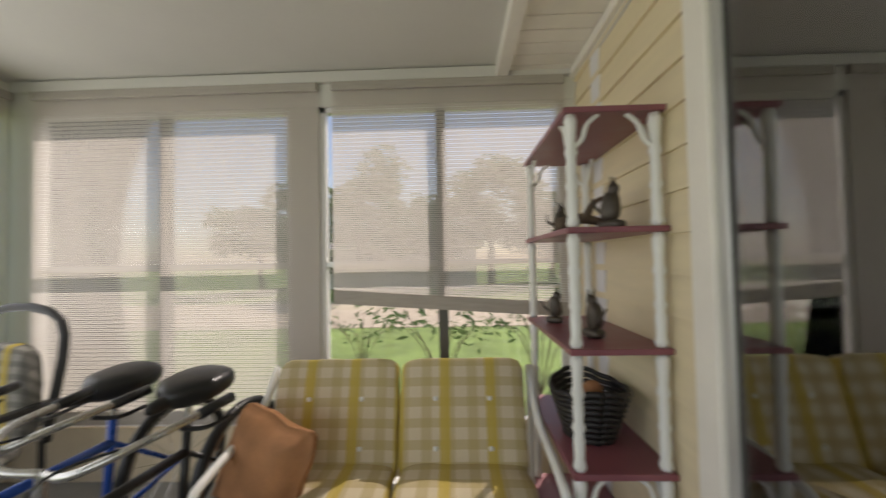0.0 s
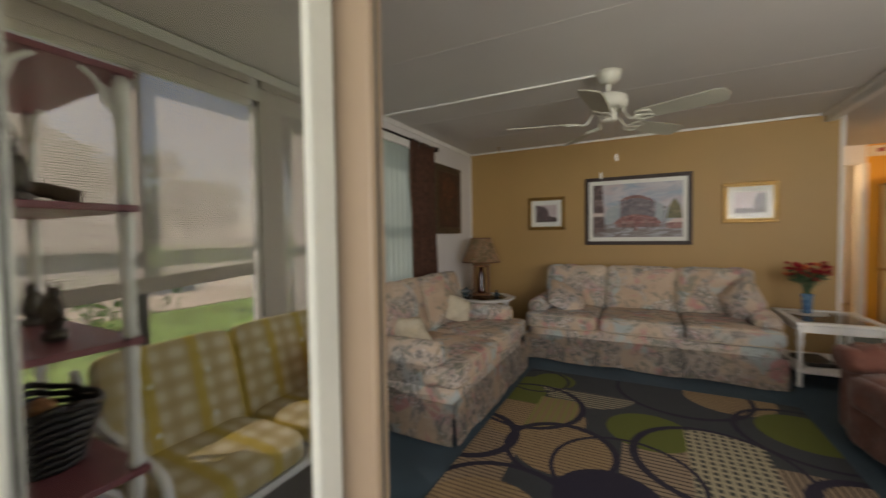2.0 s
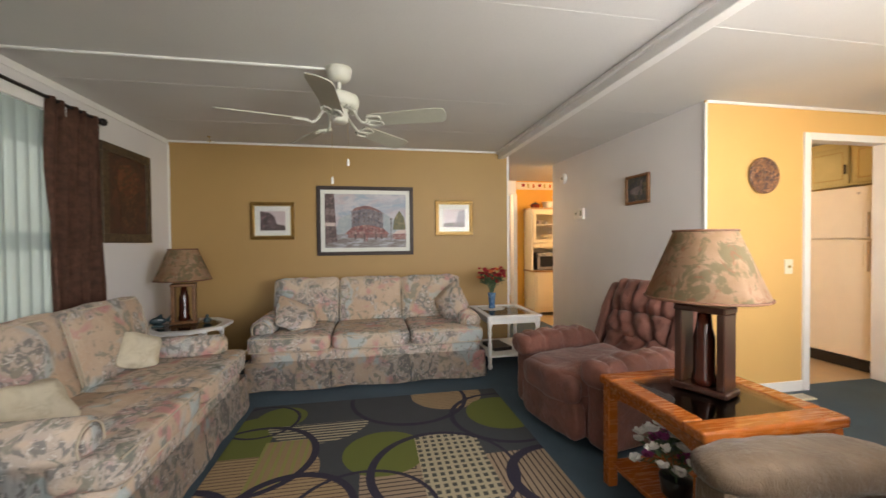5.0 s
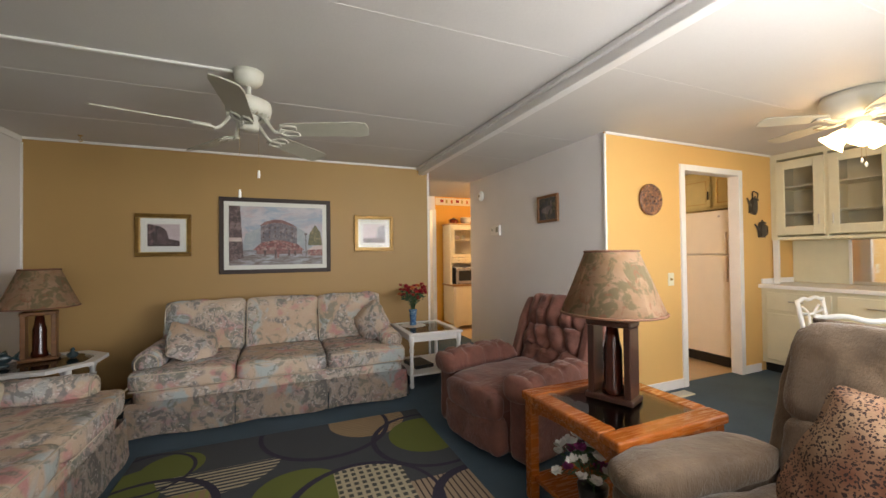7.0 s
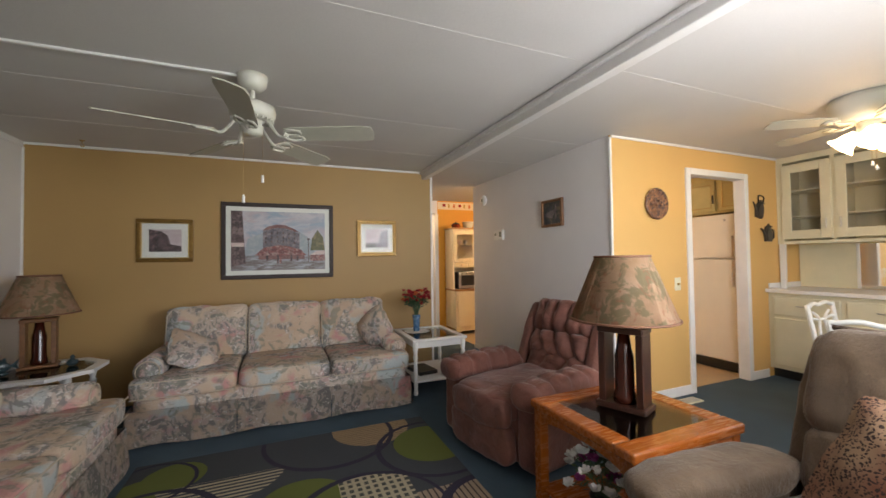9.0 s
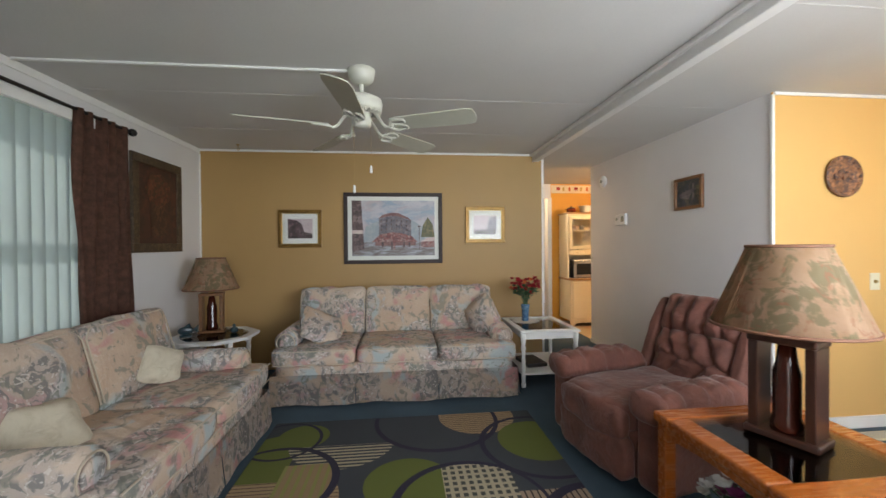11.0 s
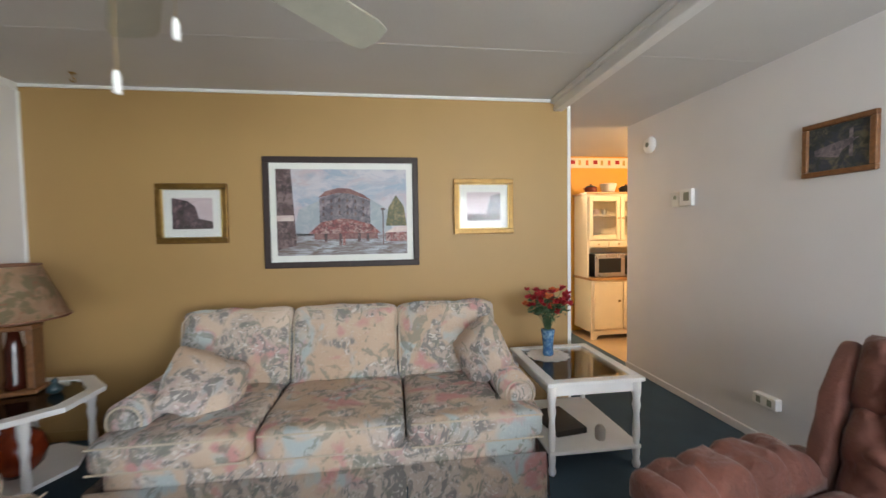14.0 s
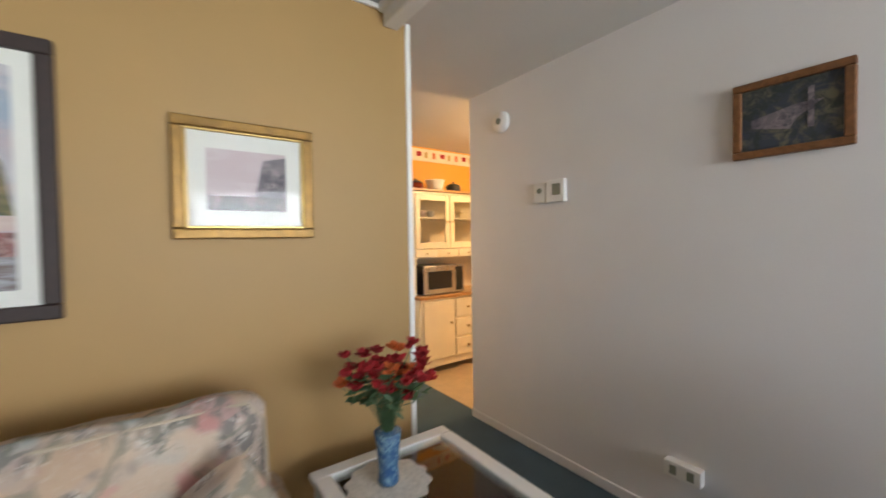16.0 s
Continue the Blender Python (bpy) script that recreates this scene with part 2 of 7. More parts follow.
def rug_pattern(name):
    m, t, b = nodes_of(name)
    g = G(t)
    x, y, z = g.xyz()

    def dist(cx, cy):
        n = g.t.nodes.new("ShaderNodeVectorMath")
        n.operation = 'DISTANCE'
        q = g.t.nodes.new("ShaderNodeCombineXYZ")
        g.link(x, q.inputs[0])
        g.link(y, q.inputs[1])
        g.link(q.outputs[0], n.inputs[0])
        n.inputs[1].default_value = (cx, cy, 0)
        return n.outputs["Value"]

    def disc(cx, cy, r):
        return g.math('LESS_THAN', dist(cx, cy), r)

    def ring(cx, cy, r, w=0.016, ox=0.0, oy=0.0):
        return g.math('MULTIPLY', disc(cx, cy, r + w), g.math('GREATER_THAN', dist(cx + ox, cy + oy), r - w))

    def lines(s, pitch, width):
        return g.math('LESS_THAN', g.math('FRACT', g.math('DIVIDE', s, pitch)), width)

    def both(a, bb):
        return g.math('MULTIPLY', a, bb)
    GREY, GREEN, TAN, NAVY, CREAM = (0.040, 0.045, 0.052), (0.115, 0.135, 0.018), (0.36, 0.245, 0.13), (0.018, 0.014, 0.035), (0.42, 0.36, 0.24)
    c = g.mix(g.noise(3, 2), dark(GREY, 0.85), dark(GREY, 1.2))
    chev = g.math('ADD', y, g.math('ABSOLUTE', g.math('SUBTRACT', x, 1.35)))
    tan_lines = g.mix(lines(y, 0.030, 0.24), (0.34, 0.24, 0.15), (0.04, 0.025, 0.02))
    chev_lines = g.mix(lines(g.math('MAXIMUM', g.math('MULTIPLY', y, -1), g.math('ADD', x, 0.1)), 0.034, 0.26), (0.33, 0.24, 0.16), (0.04, 0.025, 0.02))
    low = g.math('LESS_THAN', y, -2.32)
    c = g.mix(both(low, g.math('GREATER_THAN', x, 1.98)), c, chev_lines)
    c = g.mix(both(low, g.math('LESS_THAN', x, 1.45)), c, tan_lines)
    c = g.mix(both(disc(1.35, -1.88, 0.34), g.math('LESS_THAN', x, 1.42)), c, GREEN)
    c = g.mix(disc(1.42, -1.58, 0.17), c, GREEN)
    white_lines = g.mix(lines(y, 0.036, 0.5), dark(GREY, 1.0), CREAM)
    c = g.mix(both(disc(1.70, -1.66, 0.345), g.math('LESS_THAN', y, -1.725)), c, white_lines)
    orange = g.mix(lines(y, 0.030, 0.2), TAN, (0.07, 0.035, 0.02))
    c = g.mix(both(disc(1.42, -2.28, 0.34), g.math('LESS_THAN', y, -2.09)), c, orange)
    c = g.mix(disc(1.67, -2.60, 0.285), c, orange)
    c = g.mix(both(disc(2.64, -1.40, 0.285), g.math('GREATER_THAN', x, 2.36)), c, orange)
    c = g.mix(disc(2.98, -1.80, 0.26), c, GREEN)
    c = g.mix(disc(2.12, -2.18, 0.245), c, GREEN)
    c = g.mix(both(disc(2.43, -2.42, 0.40), g.math('LESS_THAN', y, -2.45)), c, chev_lines)
    inA = disc(2.43, -2.42, 0.395)
    box = both(g.math('GREATER_THAN', x, 2.31), g.math('LESS_THAN', x, 2.70))
    weave = g.math('MAXIMUM', lines(x, 0.045, 0.45), lines(y, 0.05, 0.4))
    latt = g.mix(weave, (0.06, 0.06, 0.05), CREAM)
    c = g.mix(both(inA, box), c, latt)
    latt2 = g.mix(lines(x, 0.05, 0.4), (0.30, 0.2, 0.1), (0.26, 0.25, 0.07))
    c = g.mix(both(disc(1.37, -2.10, 0.36), both(g.math('GREATER_THAN', x, 1.40), g.math('LESS_THAN', y, -1.93))), c, latt2)
    c = g.mix(disc(1.95, -2.98, 0.255), c, NAVY)
    c = g.mix(disc(2.60, -3.35, 0.30), c, GREEN)
    c = g.mix(disc(1.45, -3.35, 0.30), c, orange)
    for cx, cy, r, w, ox, oy in ((2.43, -2.42, 0.40, 0.017, 0.012, 0), (1.66, -2.62, 0.30, 0.018, 0.0, -0.01), (1.35, -2.10, 0.37, 0.016, -0.012, 0),
                                 (2.34, -1.43, 0.44, 0.015, 0, 0.008), (2.98, -1.85, 0.38, 0.014, 0.008, 0), (3.06, -2.60, 0.29, 0.024, 0.01, 0),
                                 (1.12, -2.65, 0.28, 0.022, -0.01, 0), (2.0, -2.72, 0.36, 0.012, 0, 0), (1.30, -1.62, 0.24, 0.011, 0, 0), (2.6, -3.3, 0.42, 0.018, 0, 0), (1.5, -3.3, 0.4, 0.018, 0, 0)):
        c = g.mix(ring(cx, cy, r, w, ox, oy), c, NAVY)
    pile = g.noise(320, 2)
    c = g.mix(g.math('MULTIPLY', pile, 0.35), c, (0.02, 0.02, 0.02))
    g.link(c, b.inputs["Base Color"])
    b.inputs["Roughness"].default_value = 0.95
    g.bump(pile, b, 0.4, 0.006)
    return m


def painted(name, cols, scale=5.0, stretch=(1, 1, 1), rough=0.5):
    """Brushwork in a few colours."""
    m, t, b = nodes_of(name)
    g = G(t)
    v = g.stretch(*stretch)
    c = cols[0]
    for i, k in enumerate(cols[1:]):
        c = g.mix(g.ramp(g.noise(scale * (1 + 0.6 * i), 5, 0.65, 0.8, vec=v), 0.45, 0.6), c, k)
    g.link(c, b.inputs["Base Color"])
    b.inputs["Roughness"].default_value = rough
    g.bump(g.noise(scale * 14, 3), b, 0.3, 0.003)
    return m


def wood(name, color, rough=0.4, axis=(1, 12, 12), coat=0.0, lo=0.6, hi=1.2):
    m, t, b = nodes_of(name)
    g = G(t)
    v = g.stretch(*axis)
    n = g.noise(5, 4, 0.6, 0.6, vec=v)
    c = g.mix(g.ramp(n, 0.3, 0.7), dark(color, lo), dark(color, hi))
    c = g.mix(g.math('MULTIPLY', g.noise(40, 3, vec=v), 0.35), c, dark(color, 0.5))
    g.link(c, b.inputs["Base Color"])
    g.link(g.math('ADD', rough - 0.05, g.math('MULTIPLY', n, 0.12)), b.inputs["Roughness"])
    b.inputs["Coat Weight"].default_value = coat
    g.bump(n, b, 0.08, 0.003)
    return m


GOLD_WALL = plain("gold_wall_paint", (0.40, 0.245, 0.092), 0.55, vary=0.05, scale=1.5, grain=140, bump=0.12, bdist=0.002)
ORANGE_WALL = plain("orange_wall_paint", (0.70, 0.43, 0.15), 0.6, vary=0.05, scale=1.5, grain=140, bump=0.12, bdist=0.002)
AMBER_WALL = plain("amber_wall_paint", (0.72, 0.34, 0.03), 0.6, vary=0.06, scale=2, grain=140, bump=0.1, bdist=0.002)
WHITE_WALL = plain("white_wall_paint", (0.74, 0.72, 0.72), 0.6, vary=0.05, scale=1.2, grain=160, bump=0.2, bdist=0.002)
CEILING = plain("ceiling_paint", (0.64, 0.62, 0.60), 0.7, vary=0.06, scale=1.0, grain=90, bump=0.25, bdist=0.003)
TRIM = plain("white_trim_paint", (0.80, 0.79, 0.77), 0.4, vary=0.05, bump=0.05)
CREAM_PAINT = plain("cream_cabinet_paint", (0.72, 0.68, 0.50), 0.4, vary=0.05, bump=0.05)
HUTCH_PAINT = plain("ivory_hutch_paint", (0.80, 0.70, 0.50), 0.4, vary=0.04, bump=0.05)
CARPET = plain("blue_grey_carpet", (0.052, 0.088, 0.118), 0.95, vary=0.25, scale=2.5, grain=260, bump=0.7, bdist=0.008)
VINYL = plain("tan_vinyl_floor", (0.45, 0.33, 0.2), 0.35, vary=0.15, scale=8, grain=40, bump=0.05)
CONCRETE = plain("sunroom_floor_covering", (0.25, 0.24, 0.22), 0.8, vary=0.15, scale=4)
SIDING = plain("cream_vinyl_siding", (0.74, 0.63, 0.42), 0.5, vary=0.06, scale=3, grain=90, bump=0.12, stretch=(1, 1, 8))
SOFFIT = plain("white_soffit_panel", (0.80, 0.76, 0.68), 0.5, vary=0.05)
SUN_CEIL = plain("sunroom_ceiling_panel", (0.62, 0.60, 0.55), 0.6, vary=0.06, scale=1.0, bump=0.1)
ALU = plain("bare_aluminium_frame", (0.55, 0.55, 0.53), 0.4, 0.6, vary=0.06, bump=0.04)
ALU_DARK = plain("bronze_window_frame", (0.10, 0.095, 0.085), 0.45, 0.4, vary=0.08, bump=0.04)
STILE = plain("tan_door_stile", (0.32, 0.225, 0.165), 0.45, vary=0.06, scale=5, bump=0.05)
LOWER_WALL = plain("beige_kickpanel", (0.62, 0.52, 0.36), 0.6, vary=0.08)
STILE_WHITE = plain("chalky_white_stile", (0.58, 0.57, 0.55), 0.5, vary=0.08, scale=5, bump=0.05)
GLASS = clear("window_glass", see=0.93)
PICTURE_GLASS = clear("picture_glass", see=0.97, ior=1.22)
DOOR_GLASS = clear("door_glass", color=(0.93, 0.95, 0.95), see=0.92, ior=3.6)
TABLE_GLASS = clear("bevelled_table_glass", color=(0.88, 0.95, 0.92), see=0.92, ior=1.7)
MIRROR = plain("mirror_silver", (0.85, 0.85, 0.83), 0.06, 1.0, vary=0.0, bump=0)
BLIND = sheer("woven_blind", (0.78, 0.72, 0.67), 0.6, 0.14)
BLIND_RAIL = plain("blind_hem_cloth", (0.42, 0.38, 0.33), 0.85, vary=0.1, grain=200, bump=0.3, stretch=(1, 1, 10))
SHEER = sheer("pale_vertical_blind", (0.33, 0.385, 0.37), 0.12, 0.03)
FLORAL = floral("floral_chintz")
PIPING = plain("cream_piping", (0.50, 0.42, 0.32), 0.8, vary=0.2)
PINK = velour("rose_velour", (0.165, 0.058, 0.039))
TANCH = velour("taupe_velour", (0.135, 0.088, 0.052), 0.35)
CURTAIN = plain("brown_damask_curtain", (0.17, 0.078, 0.052), 0.8, vary=0.4, scale=22, grain=70, bump=0.5, bdist=0.01)
IRON = plain("black_iron", (0.03, 0.026, 0.024), 0.5, 0.5, vary=0.2)
OAK = wood("honey_oak", (0.36, 0.095, 0.014), 0.26, (1.5, 16, 16), 0.3, 0.88, 1.06)
DARKWOOD = wood("dark_walnut", (0.042, 0.015, 0.009), 0.3, (12, 12, 2), 0.4)
LAMP_COLUMN = plain("red_brown_column", (0.05, 0.011, 0.006), 0.15, vary=0.3, bump=0)
BRASS = plain("aged_brass", (0.48, 0.33, 0.12), 0.35, 0.9, vary=0.2)
GILT = plain("gilt_frame", (0.22, 0.12, 0.028), 0.35, 0.6, vary=0.3, scale=30, grain=120, bump=0.3)
FRAME_DARK = wood("dark_picture_frame", (0.032, 0.016, 0.014), 0.55, (8, 8, 8))
FRAME_OAK = wood("brown_picture_frame", (0.20, 0.085, 0.03), 0.4, (8, 8, 8))
MAT_BOARD = plain("white_mat_board", (0.74, 0.74, 0.70), 0.7, vary=0.03, bump=0.05)
SHADE = shade_cloth("leaf_print_shade")
SHADE_TRIM = plain("brown_shade_trim", (0.20, 0.09, 0.05), 0.7)
FANWHITE = plain("ivory_fan_enamel", (0.60, 0.59, 0.52), 0.35, vary=0.05, bump=0)
BLADE = plain("ivory_fan_blade", (0.44, 0.43, 0.36), 0.45, vary=0.08, scale=10, bump=0.05)
BLACK = plain("black_plastic", (0.012, 0.012, 0.012), 0.35, vary=0.2, bump=0.05)
STEEL = plain("brushed_steel", (0.50, 0.47, 0.43), 0.3, 0.9, vary=0.1, bump=0)
FRIDGE = plain("bisque_fridge_enamel", (0.80, 0.74, 0.62), 0.35, vary=0.03, bump=0.05, grain=200)
KITCAB = plain("olive_cream_cabinet", (0.50, 0.44, 0.20), 0.45, vary=0.08)
MAUVE = plain("mauve_shelf_paint", (0.25, 0.085, 0.10), 0.4, vary=0.12, scale=8, bump=0.08)
POST_WHITE = plain("white_turned_post", (0.78, 0.78, 0.74), 0.4, vary=0.06, bump=0.05)
WICKER = plain("black_wicker", (0.018, 0.016, 0.016), 0.5, vary=0.4, scale=40, grain=90, bump=0.6)
PEWTER = plain("dark_pewter", (0.09, 0.075, 0.06), 0.45, 0.4, vary=0.3, scale=30)
PLAID = plaid("yellow_gingham", (0.68, 0.59, 0.42), (0.44, 0.34, 0.12))
PLAID_GREY = plaid("grey_tartan", (0.30, 0.29, 0.26), (0.08, 0.08, 0.07), 14)
SUEDE = plain("camel_fleece", (0.42, 0.20, 0.09), 0.95, vary=0.2, scale=10, grain=140, bump=0.5)
BLUE = plain("blue_bike_enamel", (0.01, 0.07, 0.36), 0.3, 0.2, vary=0.1, bump=0)
CHROME = plain("dull_chrome", (0.55, 0.54, 0.51), 0.25, 0.9, vary=0.1, bump=0)
LEOPARD = leopard("leopard_plush")
RUG = rug_pattern("circle_pattern_pile")
CREAMCLOTH = painted("embroidered_cream", ((0.56, 0.50, 0.38), (0.48, 0.42, 0.31), (0.58, 0.52, 0.40)), 9, rough=0.9)
VASE = painted("blue_mosaic_glaze", ((0.05, 0.13, 0.25), (0.22, 0.36, 0.44), (0.03, 0.09, 0.22)), 24, rough=0.15)
RED = plain("red_silk_petal", (0.36, 0.012, 0.018), 0.7, vary=0.4, scale=30)
CORAL = plain("coral_silk_petal", (0.62, 0.13, 0.03), 0.7, vary=0.3, scale=30)
WHITE_PETAL = plain("white_silk_petal", (0.72, 0.70, 0.66), 0.7, vary=0.15, scale=30)
PURPLE = plain("purple_silk_petal", (0.28, 0.03, 0.17), 0.7, vary=0.3, scale=30)
LEAF = plain("silk_leaf", (0.055, 0.11, 0.045), 0.6, vary=0.4, scale=20)
LACE = plain("white_lace", (0.72, 0.68, 0.62), 0.9, vary=0.2, scale=60, grain=200, bump=0.6)
LAWN = plain("sunlit_lawn", (0.25, 0.35, 0.10), 0.95, vary=0.35, scale=1.2, grain=18, bump=0.6, bdist=0.05)
SAND = plain("pale_gravel_drive", (0.56, 0.47, 0.35), 0.95, vary=0.15, scale=1.0, grain=30, bump=0.3)
SHRUB = sheer("shrub_leaf", (0.12, 0.19, 0.07), 0.5)
BARK = plain("grey_bark", (0.14, 0.10, 0.07), 0.9, vary=0.3, scale=8)
HOUSE = plain("pale_house_siding", (0.62, 0.60, 0.55), 0.7, vary=0.06)
ROOF = plain("grey_shingle", (0.20, 0.19, 0.18), 0.9, vary=0.2, scale=5)
OPAL = glow("lit_glass_shade", (1.0, 0.75, 0.42), 3.0)
LCD = plain("grey_display", (0.22, 0.24, 0.19), 0.3, vary=0.05, bump=0)
COPPER = painted("worked_copper", ((0.20, 0.09, 0.045), (0.42, 0.20, 0.10), (0.08, 0.05, 0.05)), 22, rough=0.4)
TEALFISH = plain("dark_teal_glaze", (0.02, 0.045, 0.055), 0.3, vary=0.3, bump=0)
AMBERGLASS = plain("amber_glaze", (0.22, 0.03, 0.008), 0.15, vary=0.5, scale=14, bump=0)


# ---- building helpers ----
def finish(bm, name, material, smooth=False):
    bmesh.ops.recalc_face_normals(bm, faces=bm.faces)
    me = bpy.data.meshes.new(name)
    bm.to_mesh(me)
    bm.free()
    me.materials.append(material)
    if smooth:
        for p in me.polygons:
            p.use_smooth = True
    return me


def part(name, bm, material, parent, label="", smooth=False):
    ob = new(name, finish(bm, name, material, smooth))
    ob.parent = parent
    if label:
        ob["label"] = label
    return ob


def single(name, bm, material, label, category, smooth=False, at=None, group="", kind=""):
    ob = new(name, finish(bm, name, material, smooth))
    if at is not None:
        ob.matrix_basis = at
    return tagged(ob, label, category, group, kind)


def thing(name, label, category, at, group="", kind=""):
    ob = new(name)
    ob.empty_display_size = 0.1
    ob.matrix_basis = at
    return tagged(ob, label, category, group, kind)


def box(bm, x0, x1, y0, y1, z0, z1, bevel=0.0, seg=2, m=None):
    made = bmesh.ops.create_cube(bm, size=1.0, matrix=Matrix.Translation(((x0 + x1) / 2, (y0 + y1) / 2, (z0 + z1) / 2)) @ Matrix.Diagonal((x1 - x0, y1 - y0, z1 - z0, 1)))
    vs = made["verts"]
    if bevel:
        es = list({e for v in vs for e in v.link_edges})
        r = bmesh.ops.bevel(bm, geom=es, offset=bevel, segments=seg, profile=0.5, affect='EDGES')
        vs = list({v for f in r["faces"] for v in f.verts} | {v for v in vs if v.is_valid})
    if m is not None:
        bmesh.ops.transform(bm, matrix=m, verts=vs)
    return bm


def B(*a, **k):
    return box(bmesh.new(), *a, **k)


def blob(bm, c, h, k=5.0, n=10, wrinkle=0.0, m=None, seed=0.0, pinch=0.0):
    """A stuffed, rounded block with half sizes h."""
    idx = {}
    c, hx = Vector(c), Vector(h)

    def vert(p):
        key = tuple(round(q, 4) for q in p)
        if key not in idx:
            s = (abs(p[0]) ** k + abs(p[1]) ** k + abs(p[2]) ** k) ** (-1 / k)
            q = Vector((p[0] * s * hx.x, p[1] * s * hx.y, p[2] * s * hx.z))
            if pinch:
                e = max(abs(p[0]), abs(p[1])) if h[2] == min(h) else max(abs(p[0]), abs(p[2])) if h[1] == min(h) else max(abs(p[1]), abs(p[2]))
                i = list(h).index(min(h))
                q[i] *= 1 - pinch * e ** 3
            if wrinkle:
                q += Vector(noise.noise_vector(q * 9 + Vector((seed, seed * 2, 0)))) * wrinkle
            q = q + c
            idx[key] = bm.verts.new(m @ q if m is not None else q)
        return idx[key]
    st = [-1 + 2 * i / n for i in range(n + 1)]
    for ax in range(3):
        for sg in (-1, 1):
            for i in range(n):
                for j in range(n):
                    f = []
                    for a, b in ((i, j), (i + 1, j), (i + 1, j + 1), (i, j + 1)):
                        p = [0, 0, 0]
                        p[ax], p[(ax + 1) % 3], p[(ax + 2) % 3] = sg, st[a], st[b]
                        f.append(vert(p))
                    try:
                        bm.faces.new(f)
                    except ValueError:
                        pass
    return bm


def lathe(bm, prof, n=20, c=(0, 0, 0), wave=0.0, waves=6):
    """prof: (radius, height) from bottom to top."""
    rings = []
    for r, z in prof:
        rings.append([bm.verts.new((c[0] + r * (1 + wave * math.cos(waves * 2 * math.pi * i / n)) * math.cos(2 * math.pi * i / n), c[1] + r * (1 + wave * math.cos(waves * 2 * math.pi * i / n)) * math.sin(2 * math.pi * i / n), c[2] + z)) for i in range(n)])
    for a, b in zip(rings, rings[1:]):
        for i in range(n):
            bm.faces.new((a[i], a[(i + 1) % n], b[(i + 1) % n], b[i]))
    for ring, flip in ((rings[0], True), (rings[-1], False)):
        bm.faces.new(list(reversed(ring)) if flip else ring)
    return bm


def tube(bm, pts, r, n=10, taper=None):
    pts = [Vector(p) for p in pts]
    rings = []
    for i, p in enumerate(pts):
        d = (pts[min(i + 1, len(pts) - 1)] - pts[max(i - 1, 0)]).normalized()
        u = d.orthogonal() if not rings else (last - d * last.dot(d))
        u.normalize()
        last = u.copy()
        w = d.cross(u)
        rr = r if taper is None else r + (taper - r) * i / (len(pts) - 1)
        rings.append([bm.verts.new(p + (u * math.cos(2 * math.pi * k / n) + w * math.sin(2 * math.pi * k / n)) * rr) for k in range(n)])
    for a, b in zip(rings, rings[1:]):
        for i in range(n):
            bm.faces.new((a[i], a[(i + 1) % n], b[(i + 1) % n], b[i]))
    bm.faces.new(list(reversed(rings[0])))
    bm.faces.new(rings[-1])
    return bm


def curve(pts, steps=8):
    """A smooth line through the points."""
    P = [Vector(p) for p in pts]
    P = [P[0] * 2 - P[1], *P, P[-1] * 2 - P[-2]]
    out = []
    for i in range(1, len(P) - 2):
        for s in range(steps):
            t = s / steps
            a, b, c, d = P[i - 1:i + 3]
            out.append(0.5 * (2 * b + (c - a) * t + (2 * a - 5 * b + 4 * c - d) * t * t + (3 * b - a - 3 * c + d) * t ** 3))
    out.append(P[-2])
    return out


def prism(bm, pts, y0, y1):
    """A flat outline in x, z, pushed from y0 to y1."""
    a = [bm.verts.new((x, y0, z)) for x, z in pts]
    b = [bm.verts.new((x, y1, z)) for x, z in pts]
    bm.faces.new(a)
    bm.faces.new(list(reversed(b)))
    for i in range(len(pts)):
        j = (i + 1) % len(pts)
        bm.faces.new((a[i], a[j], b[j], b[i]))
    return bm


def struct(name, bm, material, label, category):
    return single(name, bm, material, label, category, kind="structure")


I4 = Matrix.Identity(4)
H = 2.338

# ---- the house shell ----
bm = B(-0.12, 3.70, -4.47, 2.1, -0.12, 0.0)
box(bm, 3.70, 4.68, -1.80, 4.2, -0.12, 0.0)
box(bm, 3.70, 7.55, -4.47, -1.80, -0.12, 0.0)
struct("floor", bm, CARPET, "blue grey cut pile carpet through living room and hall", "floor")
struct("kitchen_floor", B(4.68, 7.55, -1.80, 4.2, -0.12, 0.003), VINYL, "tan vinyl kitchen floor with mottled pattern", "floor")

bm = B(-0.12, 7.6, -4.59, 4.2, H, H + 0.12)
for _y in (-3.61, -2.79, -1.57, -0.75):
    box(bm, 0.03, 3.57, _y - 0.002, _y + 0.002, H - 0.0015, H + 0.01)
    box(bm, 3.70, 4.60 if _y > -1.9 else 7.0, _y - 0.002, _y + 0.002, H - 0.0015, H + 0.01)
struct("ceiling", bm, CEILING, "off-white panelled ceiling with faint seams", "ceiling")
struct("trim_ceiling_raceway", B(0.02, 1.80, -1.99, -1.968, H - 0.014, H, 0.004), TRIM, "white cable raceway running to the ceiling fan", "raceway")
bm = B(3.578, 3.648, -4.47, -0.002, 2.252, H, 0.006)
box(bm, 3.55, 3.58, -4.47, -0.004, 2.305, H, 0.008)
box(bm, 3.646, 3.66, -4.47, -0.004, 2.32, H, 0.004)
struct("ceiling_beam", bm, TRIM, "boxed off-white beam along the ceiling", "beam")

